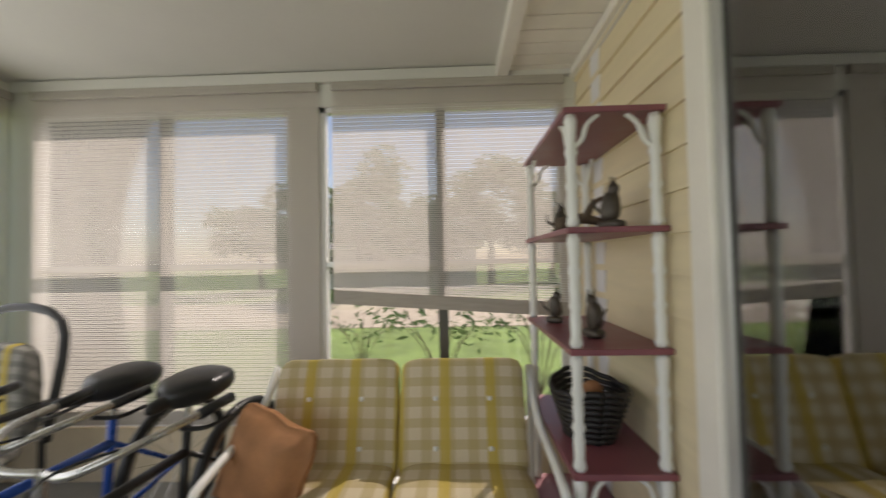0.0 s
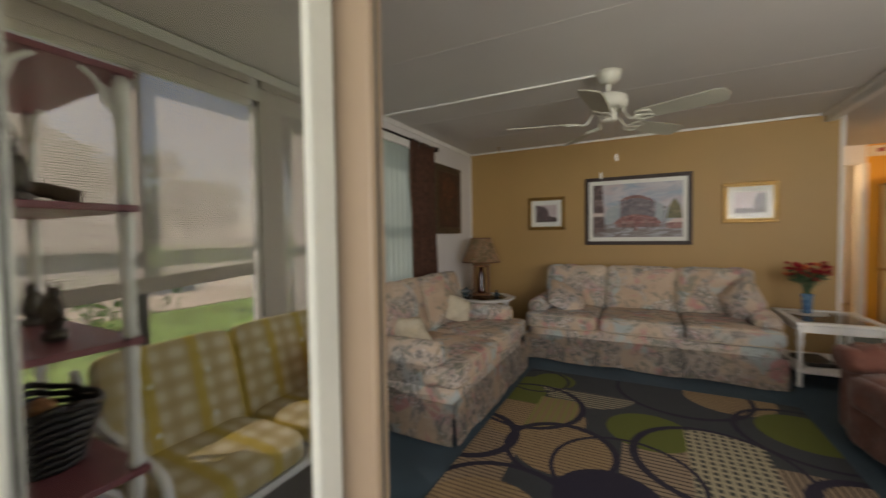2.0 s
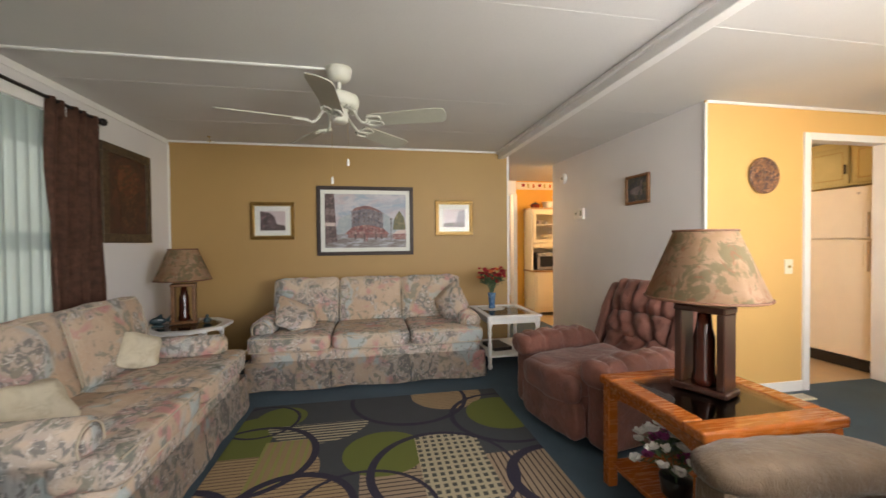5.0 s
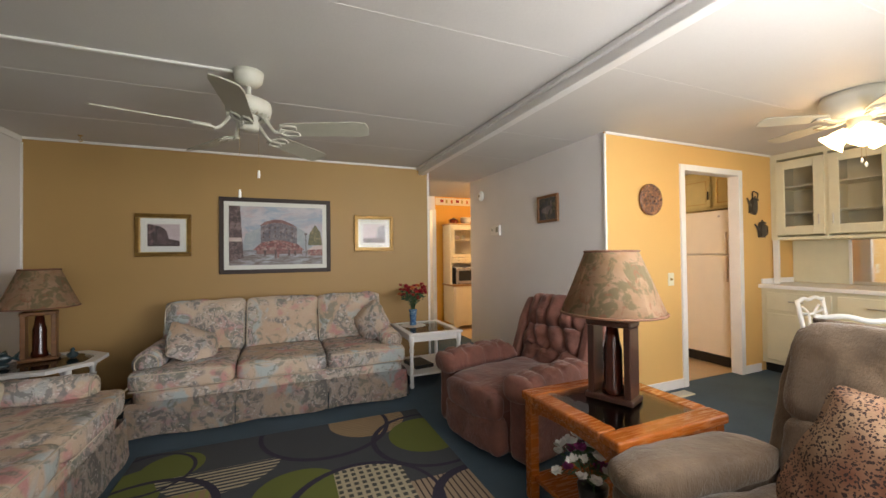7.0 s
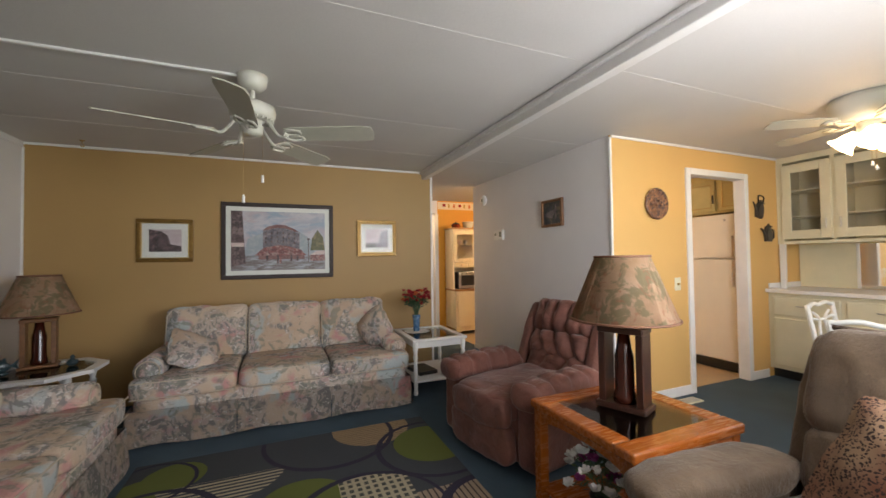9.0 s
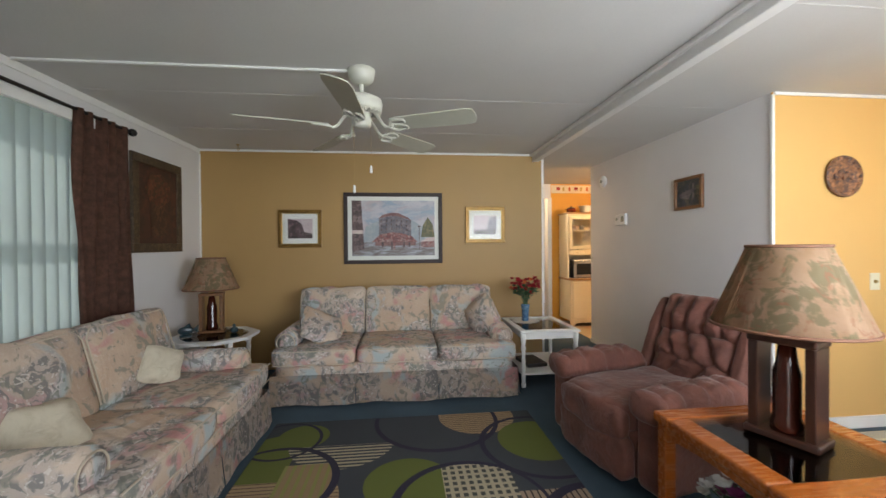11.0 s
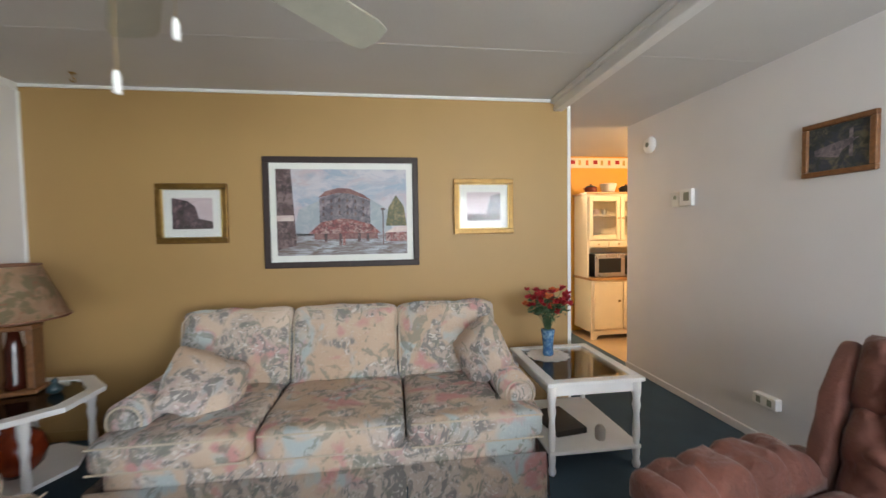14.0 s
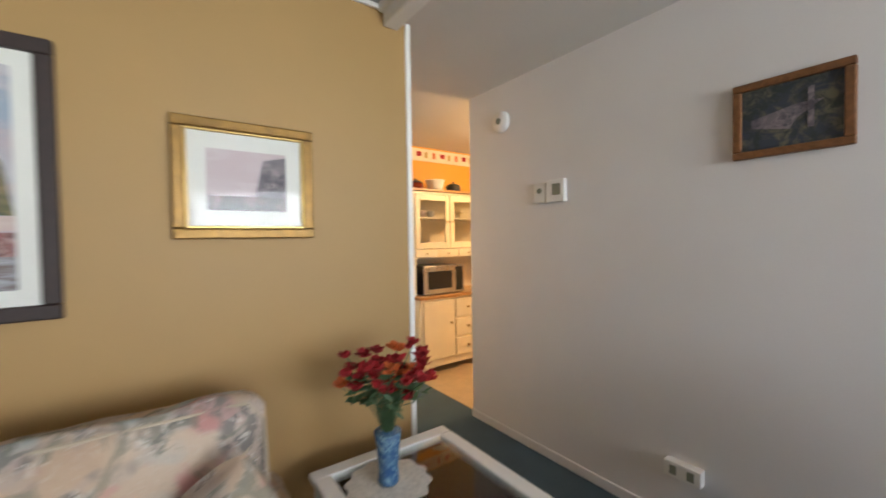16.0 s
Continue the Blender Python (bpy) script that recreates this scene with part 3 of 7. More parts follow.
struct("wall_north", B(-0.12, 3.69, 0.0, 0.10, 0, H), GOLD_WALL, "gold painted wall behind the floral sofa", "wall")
struct("trim_wall_end", B(3.688, 3.714, -0.006, 0.106, 0, H - 0.04, 0.004), TRIM, "white corner trim on the end of the gold wall", "trim")
struct("trim_crown_north", B(0.0, 3.57, -0.016, 0, H - 0.022, H - 0.001, 0.004), TRIM, "narrow white ceiling trim above gold wall", "trim")
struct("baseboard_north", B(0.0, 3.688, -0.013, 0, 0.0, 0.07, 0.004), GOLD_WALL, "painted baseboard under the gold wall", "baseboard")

# west wall with its window
bm = B(-0.12, 0.0, -4.59, -2.95, 0, H)
box(bm, -0.12, 0.0, -1.45, 0.0, 0, H)
box(bm, -0.12, 0.0, -2.95, -1.45, 0, 0.78)
box(bm, -0.12, 0.0, -2.95, -1.45, 2.12, H)
struct("wall_west", bm, WHITE_WALL, "white painted wall with the curtained window", "wall")
struct("trim_crown_west", B(0.0, 0.014, -4.47, -0.016, H - 0.05, H - 0.001, 0.004), TRIM, "white trim along the ceiling above the window", "trim")
struct("trim_corner", B(0.0, 0.012, -0.012, 0.0, 0.07, H - 0.05), TRIM, "thin white corner bead", "trim")
win = thing("window_1", "wide aluminium window behind pale vertical blinds", "window", pose(-0.06, -2.2, 0.78), kind="structure")
bm = B(-0.03, 0.03, -0.75, -0.71, 0, 1.34)
box(bm, -0.03, 0.03, 0.71, 0.75, 0, 1.34)
box(bm, -0.03, 0.03, -0.71, 0.71, 0, 0.04)
box(bm, -0.03, 0.03, -0.71, 0.71, 1.30, 1.34)
box(bm, -0.025, 0.025, -0.71, 0.71, 0.65, 0.69)
part("window_frame", bm, ALU, win)
for _z0, _z1 in ((0.04, 0.65), (0.69, 1.30)):
    part("pane", B(-0.003, 0.003, -0.71, 0.71, _z0, _z1), GLASS, win).visible_shadow = False
blind = thing("vertical_blind", "pale grey-green vertical blind drawn across the window", "blind", pose(0.055, -2.12, 0.60))
part("headrail", B(-0.045, 0.03, -0.80, 0.64, 1.50, 1.58, 0.006), TRIM, blind, "white valance over the blind")
for _i in range(17):
    _y = -0.76 + _i * 0.083
    bm = bmesh.new()
    n = 6
    lo, hi = [], []
    for k in range(n + 1):
        u = (k / n - 0.5) * 0.092
        x = 0.012 * math.cos(math.pi * (k / n - 0.5)) + 0.012 * (k / n - 0.5) * 2
        lo.append(bm.verts.new((x - 0.01, _y + u, 0.0)))
        hi.append(bm.verts.new((x - 0.01, _y + u, 1.505)))
    for k in range(n):
        bm.faces.new((lo[k], lo[k + 1], hi[k + 1], hi[k]))
    part("slat", bm, SHEER, blind, smooth=True)


def curtain(y0, y1, z0, z1, folds, label, seed):
    bm = bmesh.new()
    nx, nz = folds * 10, 14
    rows = []
    for j in range(nz + 1):
        z = z0 + (z1 - z0) * j / nz
        flat = 0.75 + 0.25 * (1 - j / nz)
        rows.append([bm.verts.new((0.10 + 0.033 * flat * math.sin(2 * math.pi * folds * i / nx + 0.5 * math.sin(j * 0.35 + seed)) + 0.012 * noise.noise((i * 0.11 + seed, j * 0.2, 0)), y0 + (y1 - y0) * i / nx + 0.012 * math.sin(j * 0.5 + i * 0.3), z)) for i in range(nx + 1)])
    for a, b in zip(rows, rows[1:]):
        for i in range(nx):
            bm.faces.new((a[i], a[i + 1], b[i + 1], b[i]))
    bmesh.ops.solidify(bm, geom=bm.faces, thickness=0.006)
    return single("curtain", bm, CURTAIN, label, "curtain", True, group="window curtains")


curtain(-1.69, -1.20, 0.62, 2.185, 5, "brown damask curtain hanging beside the window blind", 0.3)
curtain(-3.32, -2.63, 0.05, 2.185, 7, "brown damask curtain gathered at the window's near side", 2.1)
rod = thing("curtain_rod", "black iron curtain rod with ball finials", "curtain rod", pose(0.10, 0, 2.172))
part("pole", tube(bmesh.new(), [(0, -3.36, 0), (0, -1.19, 0)], 0.011), IRON, rod, smooth=True)
for _y in (-3.39, -1.165):
    part("finial", lathe(bmesh.new(), [(0.006, -0.028), (0.022, -0.02), (0.03, 0), (0.022, 0.02), (0.006, 0.028)], 14, (0, _y, 0)), IRON, rod, smooth=True)
for _y in (-2.25, -1.28, -3.3):
    part("bracket", B(-0.085, 0.006, _y - 0.008, _y + 0.008, -0.02, 0.012), IRON, rod)

# the wall between the living room and the kitchen
struct("wall_partition", B(4.62, 4.72, -1.88, 0.67, 0, H), WHITE_WALL, "off-white wall between living room and kitchen", "wall")
struct("trim_partition_corner", B(4.606, 4.626, -1.907, -1.887, 0, H - 0.02, 0.003), TRIM, "white corner bead where the wall turns orange", "trim")
struct("baseboard_partition", B(4.609, 4.62, -1.88, 0.67, 0, 0.055, 0.003), WHITE_WALL, "white baseboard along the partition", "baseboard")
_wd = thing("wall_dining", "soft orange wall with the kitchen doorway", "wall", I4, kind="structure")
part("wall_backing", B(4.72, 5.60, -1.88, -1.803, 0, H), ORANGE_WALL, _wd)
part("wall_face", B(4.6205, 5.60, -1.893, -1.88, 0, H), ORANGE_WALL, _wd)
part("wall_pier", B(6.46, 7.45, -1.893, -1.803, 0, H), ORANGE_WALL, _wd)
part("lintel", B(5.60, 6.46, -1.893, -1.803, 2.09, H), ORANGE_WALL, _wd)
struct("trim_crown_dining", B(4.626, 7.02, -1.909, -1.8935, H - 0.022, H - 0.001, 0.004), TRIM, "narrow white ceiling trim above orange wall", "trim")
bm = B(5.557, 5.62, -1.91, -1.80, 0, 2.13, 0.004)
box(bm, 6.44, 6.505, -1.91, -1.80, 0, 2.13, 0.004)
box(bm, 5.62, 6.44, -1.91, -1.80, 2.07, 2.13, 0.004)
struct("door_frame_kitchen", bm, TRIM, "white painted casing of the kitchen doorway", "door frame")
bm = B(4.63, 5.557, -1.906, -1.8935, 0, 0.085, 0.003)
box(bm, 6.505, 6.78, -1.906, -1.8935, 0, 0.085, 0.003)
struct("baseboard_dining", bm, TRIM, "white baseboard under the orange wall", "baseboard")
struct("wall_east", B(7.45, 7.55, -4.59, 4.2, 0, H), ORANGE_WALL, "orange wall behind the built-in cabinets", "wall")

# front wall with sliding door, dining window and an added opening, siding outside
bm = B(-0.50, 0.80, -4.57, -4.47, -0.1, H)
box(bm, 2.78, 3.05, -4.57, -4.47, -0.1, H)
box(bm, 4.55, 4.85, -4.57, -4.47, -0.1, H)
box(bm, 3.05, 4.55, -4.57, -4.47, -0.1, 0.95)
box(bm, 3.05, 4.55, -4.57, -4.47, 2.05, H)
box(bm, 6.35, 7.45, -4.57, -4.47, -0.1, H)
box(bm, 0.80, 2.78, -4.57, -4.47, 2.08, H)
box(bm, 4.85, 6.35, -4.57, -4.47, -0.1, 0.85)
box(bm, 4.85, 6.35, -4.57, -4.47, 2.05, H)
struct("wall_south", bm, WHITE_WALL, "white front wall with the sliding glass door", "wall")
side = thing("wall_siding", "cream vinyl clapboard siding on the porch side", "wall", I4, kind="structure")
for _x0, _x1, _z in [(-0.44, 0.75, -0.12 + 0.145 * k) for k in range(18)] + [(2.86, 4.8, -0.12 + 0.145 * k) for k in range(7)] + [(2.86, 4.8, 2.055 + 0.145 * k) for k in range(3)]:
    bm = bmesh.new()
    prism(bm, [(_z, -4.57), (_z, -4.592), (_z + 0.012, -4.592), (min(_z + 0.145, 2.41), -4.578), (min(_z + 0.145, 2.41), -4.57)], _x0, _x1)
    bmesh.ops.transform(bm, matrix=Matrix(((0, 1, 0, 0), (0, 0, 1, 0), (1, 0, 0, 0), (0, 0, 0, 1))), verts=bm.verts)
    part("board", bm, SIDING, side)
struct("trim_siding_top", B(-0.44, 4.9, -4.62, -4.57, 2.37, 2.42, 0.006), SOFFIT, "cream moulding under the soffit", "trim")

slider = thing("door_1", "sliding glass door pushed open, cream and tan frame", "sliding door", pose(0, -4.54, 0), kind="structure")
bm = B(0.75, 0.862, -0.065, 0.05, -0.1, 2.14, 0.006)
box(bm, 2.74, 2.86, -0.065, 0.05, -0.1, 2.14, 0.006)
box(bm, 0.862, 2.74, -0.065, 0.05, 2.04, 2.14, 0.006)
part("casing", bm, SOFFIT, slider)
bm = B(0.862, 2.74, -0.05, 0.055, -0.01, 0.018)
for _y in (-0.03, 0.0, 0.03):
    box(bm, 0.88, 2.74, _y - 0.003, _y + 0.003, 0.018, 0.03)
part("sill_track", bm, ALU, slider)
for _nm, _y, _x0, _x1, _e, _d in (("fixed_panel", -0.032, 0.862, 1.80, 0.011, 0.018), ("sliding_panel", 0.007, 0.867, 1.838, 0.05, 0.012)):
    p = part(_nm, B(_x0, _x0 + 0.042, _y - _d, _y + _d, 0.03, 2.04, 0.004), ALU, slider)
    part("gasket", B(_x0 + 0.042, _x0 + 0.05, _y - 0.008, _y + 0.008, 0.10, 1.98), ALU_DARK, p, "black rubber gasket")
    st = part("stile", B(_x1 - _e, _x1, _y - _d, _y + _d, 0.03, 2.04, 0.004), STILE_WHITE if _e < 0.03 else STILE, p, "chalky white stile" if _e < 0.03 else "tan stile")
    if _e > 0.03:
        part("groove", B(_x1 - 0.0005, _x1 + 0.0008, _y - 0.003, _y + 0.001, 0.03, 2.04), ALU_DARK, st, "dark seam down the stile")
    bm = B(_x0 + 0.05, _x1 - _e, _y - _d, _y + _d, 0.03, 0.10, 0.004)
    box(bm, _x0 + 0.05, _x1 - _e, _y - _d, _y + _d, 1.98, 2.04, 0.004)
    part("rail", bm, ALU, p)
    part("pane", B(_x0 + 0.05, _x1 - _e, _y - 0.003, _y + 0.003, 0.10, 1.98), DOOR_GLASS, p).visible_shadow = False
    if _e > 0.03:
        part("latch", B(_x1 + 0.001, _x1 + 0.004, _y - 0.007, _y + 0.007, 0.83, 0.90, 0.002), ALU_DARK, p, "black recessed latch")
stack = thing("stacked_blind", "grey-white vertical blind stacked beside the sliding door", "blind", pose(2.80, -4.30, 0.03))
for _i in range(7):
    bm = B(-0.045, 0.045, -0.14 + _i * 0.022, -0.1385 + _i * 0.022, 0, 2.05)
    part("slat", bm, WHITE_WALL, stack)
part("headrail", B(-0.05, 0.05, -0.17, 0.02, 2.05, 2.12, 0.004), TRIM, stack)
win = thing("window_2", "dining room window in the front wall", "window", pose(5.6, -4.52, 0.85), kind="structure")
bm = B(-0.75, -0.70, -0.05, 0.05, 0, 1.2)
box(bm, 0.70, 0.75, -0.05, 0.05, 0, 1.2)
box(bm, -0.70, 0.70, -0.05, 0.05, 0, 0.05)
box(bm, -0.70, 0.70, -0.05, 0.05, 1.15, 1.2)
box(bm, -0.02, 0.02, -0.03, 0.03, 0.05, 1.15)
box(bm, -0.70, 0.70, -0.03, 0.03, 0.58, 0.62)
part("window_frame", bm, TRIM, win)

# assumed window, out of view; gives the front fill lamp its opening
win = thing("window_5", "unseen front window added as opening for the front fill lamp", "window", pose(3.8, -4.52, 0.95), kind="structure")
bm = B(-0.75, -0.70, -0.05, 0.05, 0, 1.1)
box(bm, 0.70, 0.75, -0.05, 0.05, 0, 1.1)
box(bm, -0.70, 0.70, -0.05, 0.05, 0, 0.05)
box(bm, -0.70, 0.70, -0.05, 0.05, 1.05, 1.1)
part("window_frame", bm, TRIM, win)

# kitchen beyond
bm = B(4.62, 7.45, 2.08, 2.18, 0, H)
struct("wall_kitchen", bm, AMBER_WALL, "bright amber kitchen wall behind the hutch", "wall")
struct("trim_kitchen_opening", B(4.56, 4.63, 2.06, 2.2, 0, 2.1, 0.005), TRIM, "white casing at the end of the hall", "trim")
bm = B(3.50, 3.60, 0.1, 4.2, 0, H)
box(bm, 3.60, 7.45, 4.1, 4.2, 0, H)
box(bm, 3.60, 3.68, 2.08, 2.18, 0, H)
box(bm, 3.68, 4.62, 2.08, 2.18, 2.1, H)
struct("wall_hall", bm, WHITE_WALL, "plain white walls closing the hall and back room", "wall")
bm = B(4.63, 7.45, 2.072, 2.0795, 2.185, 2.318)
border = struct("trim_wallpaper_border", bm, plain("border_paper", (0.74, 0.64, 0.50), 0.7, vary=0.08, bump=0), "cream wallpaper border with red fruit motifs", "border")
for _i in range(14):
    _x = 4.72 + _i * 0.105
    bm = B(_x, _x + (0.06 if _i % 3 == 0 else 0.035), 2.067, 2.071, 2.22 if _i % 3 else 2.235, 2.285, 0.0)
    part("motif", bm, (RED, LEAF, CORAL)[_i % 3] if _i % 3 != 1 else BRASS, border)

# ---- the porch ----
struct("sunroom_floor", B(-0.5, 5.0, -8.3, -4.57, -0.22, -0.10), CONCRETE, "grey porch floor", "floor")
bm = B(-0.55, 5.1, -8.35, -5.05, 2.462, 2.54)
struct("sunroom_ceiling", bm, SUN_CEIL, "off-white insulated porch ceiling panels", "ceiling")
bm = B(-0.44, 5.1, -5.05, -4.57, 2.425, 2.54)
for _k in range(46):
    box(bm, -0.43 + _k * 0.12, -0.43 + _k * 0.12 + 0.112, -5.0, -4.62, 2.417, 2.426, 0.003, 1)
box(bm, -0.44, 5.1, -5.075, -5.0, 2.385, 2.54, 0.004)
struct("ceiling_soffit", bm, SOFFIT, "cream vinyl soffit panels at the house eave", "soffit")
bm = B(-0.50, -0.40, -8.3, -4.57, -0.22, 0.235)
struct("wall_porch_kick", bm, LOWER_WALL, "beige kick panel under the porch windows", "wall")
bm = B(-0.50, -0.40, -8.3, -4.57, 2.24, 2.40, 0.004)
box(bm, -0.41, -0.37, -8.2, -4.6, 2.385, 2.455, 0.006)
struct("trim_porch_header", bm, SUN_CEIL, "cream header beam over the porch windows", "beam")
bm = B(-0.50, -0.40, -8.3, -8.06, 0.235, 2.24)
box(bm, -0.50, -0.40, -6.38, -6.20, 0.235, 2.24)
box(bm, -0.50, -0.40, -4.66, -4.57, 0.235, 2.24)
struct("wall_porch_posts", bm, SUN_CEIL, "cream porch posts between windows", "post")
for _n, _a, _b in ((3, -8.06, -6.38), (4, -6.20, -4.66)):
    win = thing("window_%d" % _n, "porch window with dark bronze mullion and screen", "window", pose(-0.45, (_a + _b) / 2, 0.235), kind="structure")
    h = (_b - _a) / 2
    bm = B(-0.03, 0.03, -h, -h + 0.035, 0, 2.005)
    box(bm, -0.03, 0.03, h - 0.035, h, 0, 2.005)
    box(bm, -0.03, 0.03, -h, h, 0, 0.03)
    box(bm, -0.03, 0.03, -h, h, 1.975, 2.005)
    part("window_frame", bm, TRIM, win)
    bm = B(-0.028, 0.028, -0.03, 0.03, 0.03, 1.975)
    part("mullion", bm, ALU_DARK, win, "dark bronze centre mullion")
    bm = B(-0.02, 0.02, -h + 0.035, -0.03, 0.985, 1.02)
    box(bm, -0.02, 0.02, 0.03, h - 0.035, 0.985, 1.02)
    part("rail", bm, ALU, win)
    for _u, _v in ((-h + 0.035, -0.03), (0.03, h - 0.035)):
        for _z0, _z1 in ((0.03, 0.985), (1.02, 1.975)):
            part("pane", B(-0.003, 0.003, _u, _v, _z0, _z1), GLASS, win).visible_shadow = False


def roller(y0, y1, z0, tilt, label):
    th = thing("porch_blind", label, "blind", pose(-0.385, (y0 + y1) / 2, 0), "porch blinds")
    h = (y1 - y0) / 2
    bm = bmesh.new()
    z, k = 2.36, 0
    while z > z0 + 0.07:
        sag = tilt * max(0.0, (1.25 - z) / 0.25)
        q = [bm.verts.new((0.003 * (k % 2), -h, z - sag)), bm.verts.new((0.003 * (k % 2), h, z + sag)), bm.verts.new((0.003 * (k % 2), h, z + sag - 0.0108)), bm.verts.new((0.003 * (k % 2), -h, z - sag - 0.0108))]
        bm.faces.new(q)
        z -= 0.0128
        k += 1
    p = part("slats", bm, BLIND, th, "woven translucent slats")
    p["kind"] = "stuff"
    s = tilt
    bm = bmesh.new()
    prism(bm, [(-h, z0 - s), (h, z0 + s), (h, z0 + s + 0.085), (-h, z0 - s + 0.085)], -0.006, 0.006)
    bmesh.ops.transform(bm, matrix=Matrix(((0, 1, 0, 0), (1, 0, 0, 0), (0, 0, 1, 0), (0, 0, 0, 1))), verts=bm.verts)
    part("hem", bm, BLIND_RAIL, th, "dense taupe hem")
    part("headrail", B(-0.012, 0.02, -h, h, 2.33, 2.385, 0.006), BLIND_RAIL, th)


roller(-8.06, -6.20, 0.26, 0.0, "woven porch blind let down to the sill")
roller(-6.11, -4.66, 0.945, -0.05, "woven porch blind hanging unevenly, half lowered")
# porch south and east sides
bm = B(-0.5, 5.1, -8.35, -8.25, -0.22, 0.25)
box(bm, -0.5, 5.1, -8.35, -8.25, 2.24, 2.54)
for _x in (-0.5, 1.5, 3.2, 5.0):
    box(bm, _x, _x + 0.12, -8.35, -8.25, 0.25, 2.24)
box(bm, 5.0, 5.1, -8.25, -4.57, -0.22, 0.25)
box(bm, 5.0, 5.1, -8.25, -4.57, 2.24, 2.54)
box(bm, 5.0, 5.1, -4.9, -4.57, 0.25, 2.24)
struct("wall_porch_outer", bm, SUN_CEIL, "cream framed porch walls with wide openings", "wall")
th = thing("porch_blind", "woven blind over the porch's side window", "blind", pose(0.55, -8.2, 0), "porch blinds")
bm = bmesh.new()
for _k in range(150):
    z = 2.36 - _k * 0.0128
    bm.faces.new([bm.verts.new(p) for p in ((-0.92, 0, z), (0.92, 0, z), (0.92, 0, z - 0.0108), (-0.92, 0, z - 0.0108))])
p = part("slats", bm, BLIND, th)
p["kind"] = "stuff"
part("headrail", B(-0.92, 0.92, -0.012, 0.02, 2.33, 2.385, 0.006), BLIND_RAIL, th)

# ---- outdoors ----
bm = bmesh.new()
bmesh.ops.create_grid(bm, x_segments=8, y_segments=8, size=400, matrix=Matrix.Translation((0, 0, -0.5)))
struct("ground", bm, LAWN, "green lawn around the house", "ground")
bm = B(-14.5, -8.2, -60, 40, -0.52, -0.485)
struct("road", bm, SAND, "pale gravel drive crossing the lawn", "road")


def leaves(bm, c, r, count, size, flat=1.0):
    rng = random.Random(int(c[0] * 100 + c[1] * 37 + count))
    for _ in range(count):
        d = Vector((rng.gauss(0, 1), rng.gauss(0, 1), rng.gauss(0, 1))).normalized() * r * rng.random() ** 0.45
        p = Vector(c) + Vector((d.x, d.y, d.z * flat))
        e = Euler((rng.uniform(-1, 1), rng.uniform(-1, 1), rng.uniform(0, 6.3))).to_matrix()
        s = size * rng.uniform(0.6, 1.3)
        bm.faces.new([bm.verts.new(p + e @ Vector(q) * s) for q in ((0, -1, 0), (0.38, -0.2, 0.1), (0, 1, 0), (-0.38, -0.2, 0.1))])


def tree(name, at, h, r, count, size, label):
    th = thing(name, label, "tree" if h > 2 else "shrub", pose(*at))
    rng = random.Random(int(h * 100 + at[1] * 10))
    trunk, crown = bmesh.new(), bmesh.new()
    if h > 2:
        tube(trunk, curve([(0, 0, 0), (0.05 * h, 0.02, h * 0.3), (0, 0, h * 0.62)], 4), h * 0.035, 8, h * 0.015)
    for k in range(18 if h > 2 else 9):
        a = k * 2.4
        s = rng.uniform(0.35, 1.0) * r
        tip = (s * math.cos(a), s * math.sin(a), h * rng.uniform(0.36 if h > 2 else 0.5, 0.95))
        tube(trunk, curve([(0, 0, h * (0.35 if h > 2 else 0.0)), (tip[0] * 0.4, tip[1] * 0.4, h * 0.5), tip], 3), h * 0.012 if h > 2 else 0.008, 5, 0.004)
        leaves(crown, tip, r * (rng.uniform(0.3, 0.6) if h > 2 else 0.35), count // 12, size, 0.8)
    part("trunk", trunk, BARK, th)
    part("crown", crown, SHRUB, th)


tree("shrub", (-2.6, -5.5, -0.5), 1.35, 0.75, 170, 0.07, "young leafy shrub outside the porch window")
tree("shrub", (-3.0, -4.3, -0.5), 1.5, 0.9, 300, 0.06, "dense green shrub by the house corner")
tree("shrub", (-4.3, -6.9, -0.5), 1.1, 0.8, 120, 0.07, "low shrub on the lawn")
tree("tree", (-19, -10.5, -0.5), 7, 2.6, 1600, 0.3, "broad green tree across the drive")
tree("tree", (-24, -3, -0.5), 8, 3.0, 1600, 0.34, "tall green tree beyond the lawn")
tree("tree", (-21, -17, -0.5), 6, 2.4, 1300, 0.3, "green tree behind the drive")
tree("tree", (-23, -7, -0.5), 5.5, 2.8, 1500, 0.3, "spreading green tree beside the far house")
tree("tree", (-26, 1.5, -0.5), 6.5, 3.2, 1500, 0.34, "tall green tree in the far yard")
hs = thing("house", "pale single-storey house across the drive", "house", pose(-27, -9, -0.5))
part("wall", B(-4, 4, -7, 5, 0, 2.6), HOUSE, hs)
bm = bmesh.new()
prism(bm, [(-4.6, 2.6), (4.6, 2.6), (0, 4.2)], -7.5, 5.5)
part("roof", bm, ROOF, hs)
for _y in (-5, -1.5, 2.5):
    part("window", B(3.98, 4.03, _y - 0.6, _y + 0.6, 1.0, 2.1), ALU_DARK, hs)


# ---- living room: rug and seats ----
bm = B(1.17, 3.06, -4.15, -1.35, 0.0, 0.012, 0.004)
single("area_rug", bm, RUG, "dark rug with green, tan and navy circles", "rug")


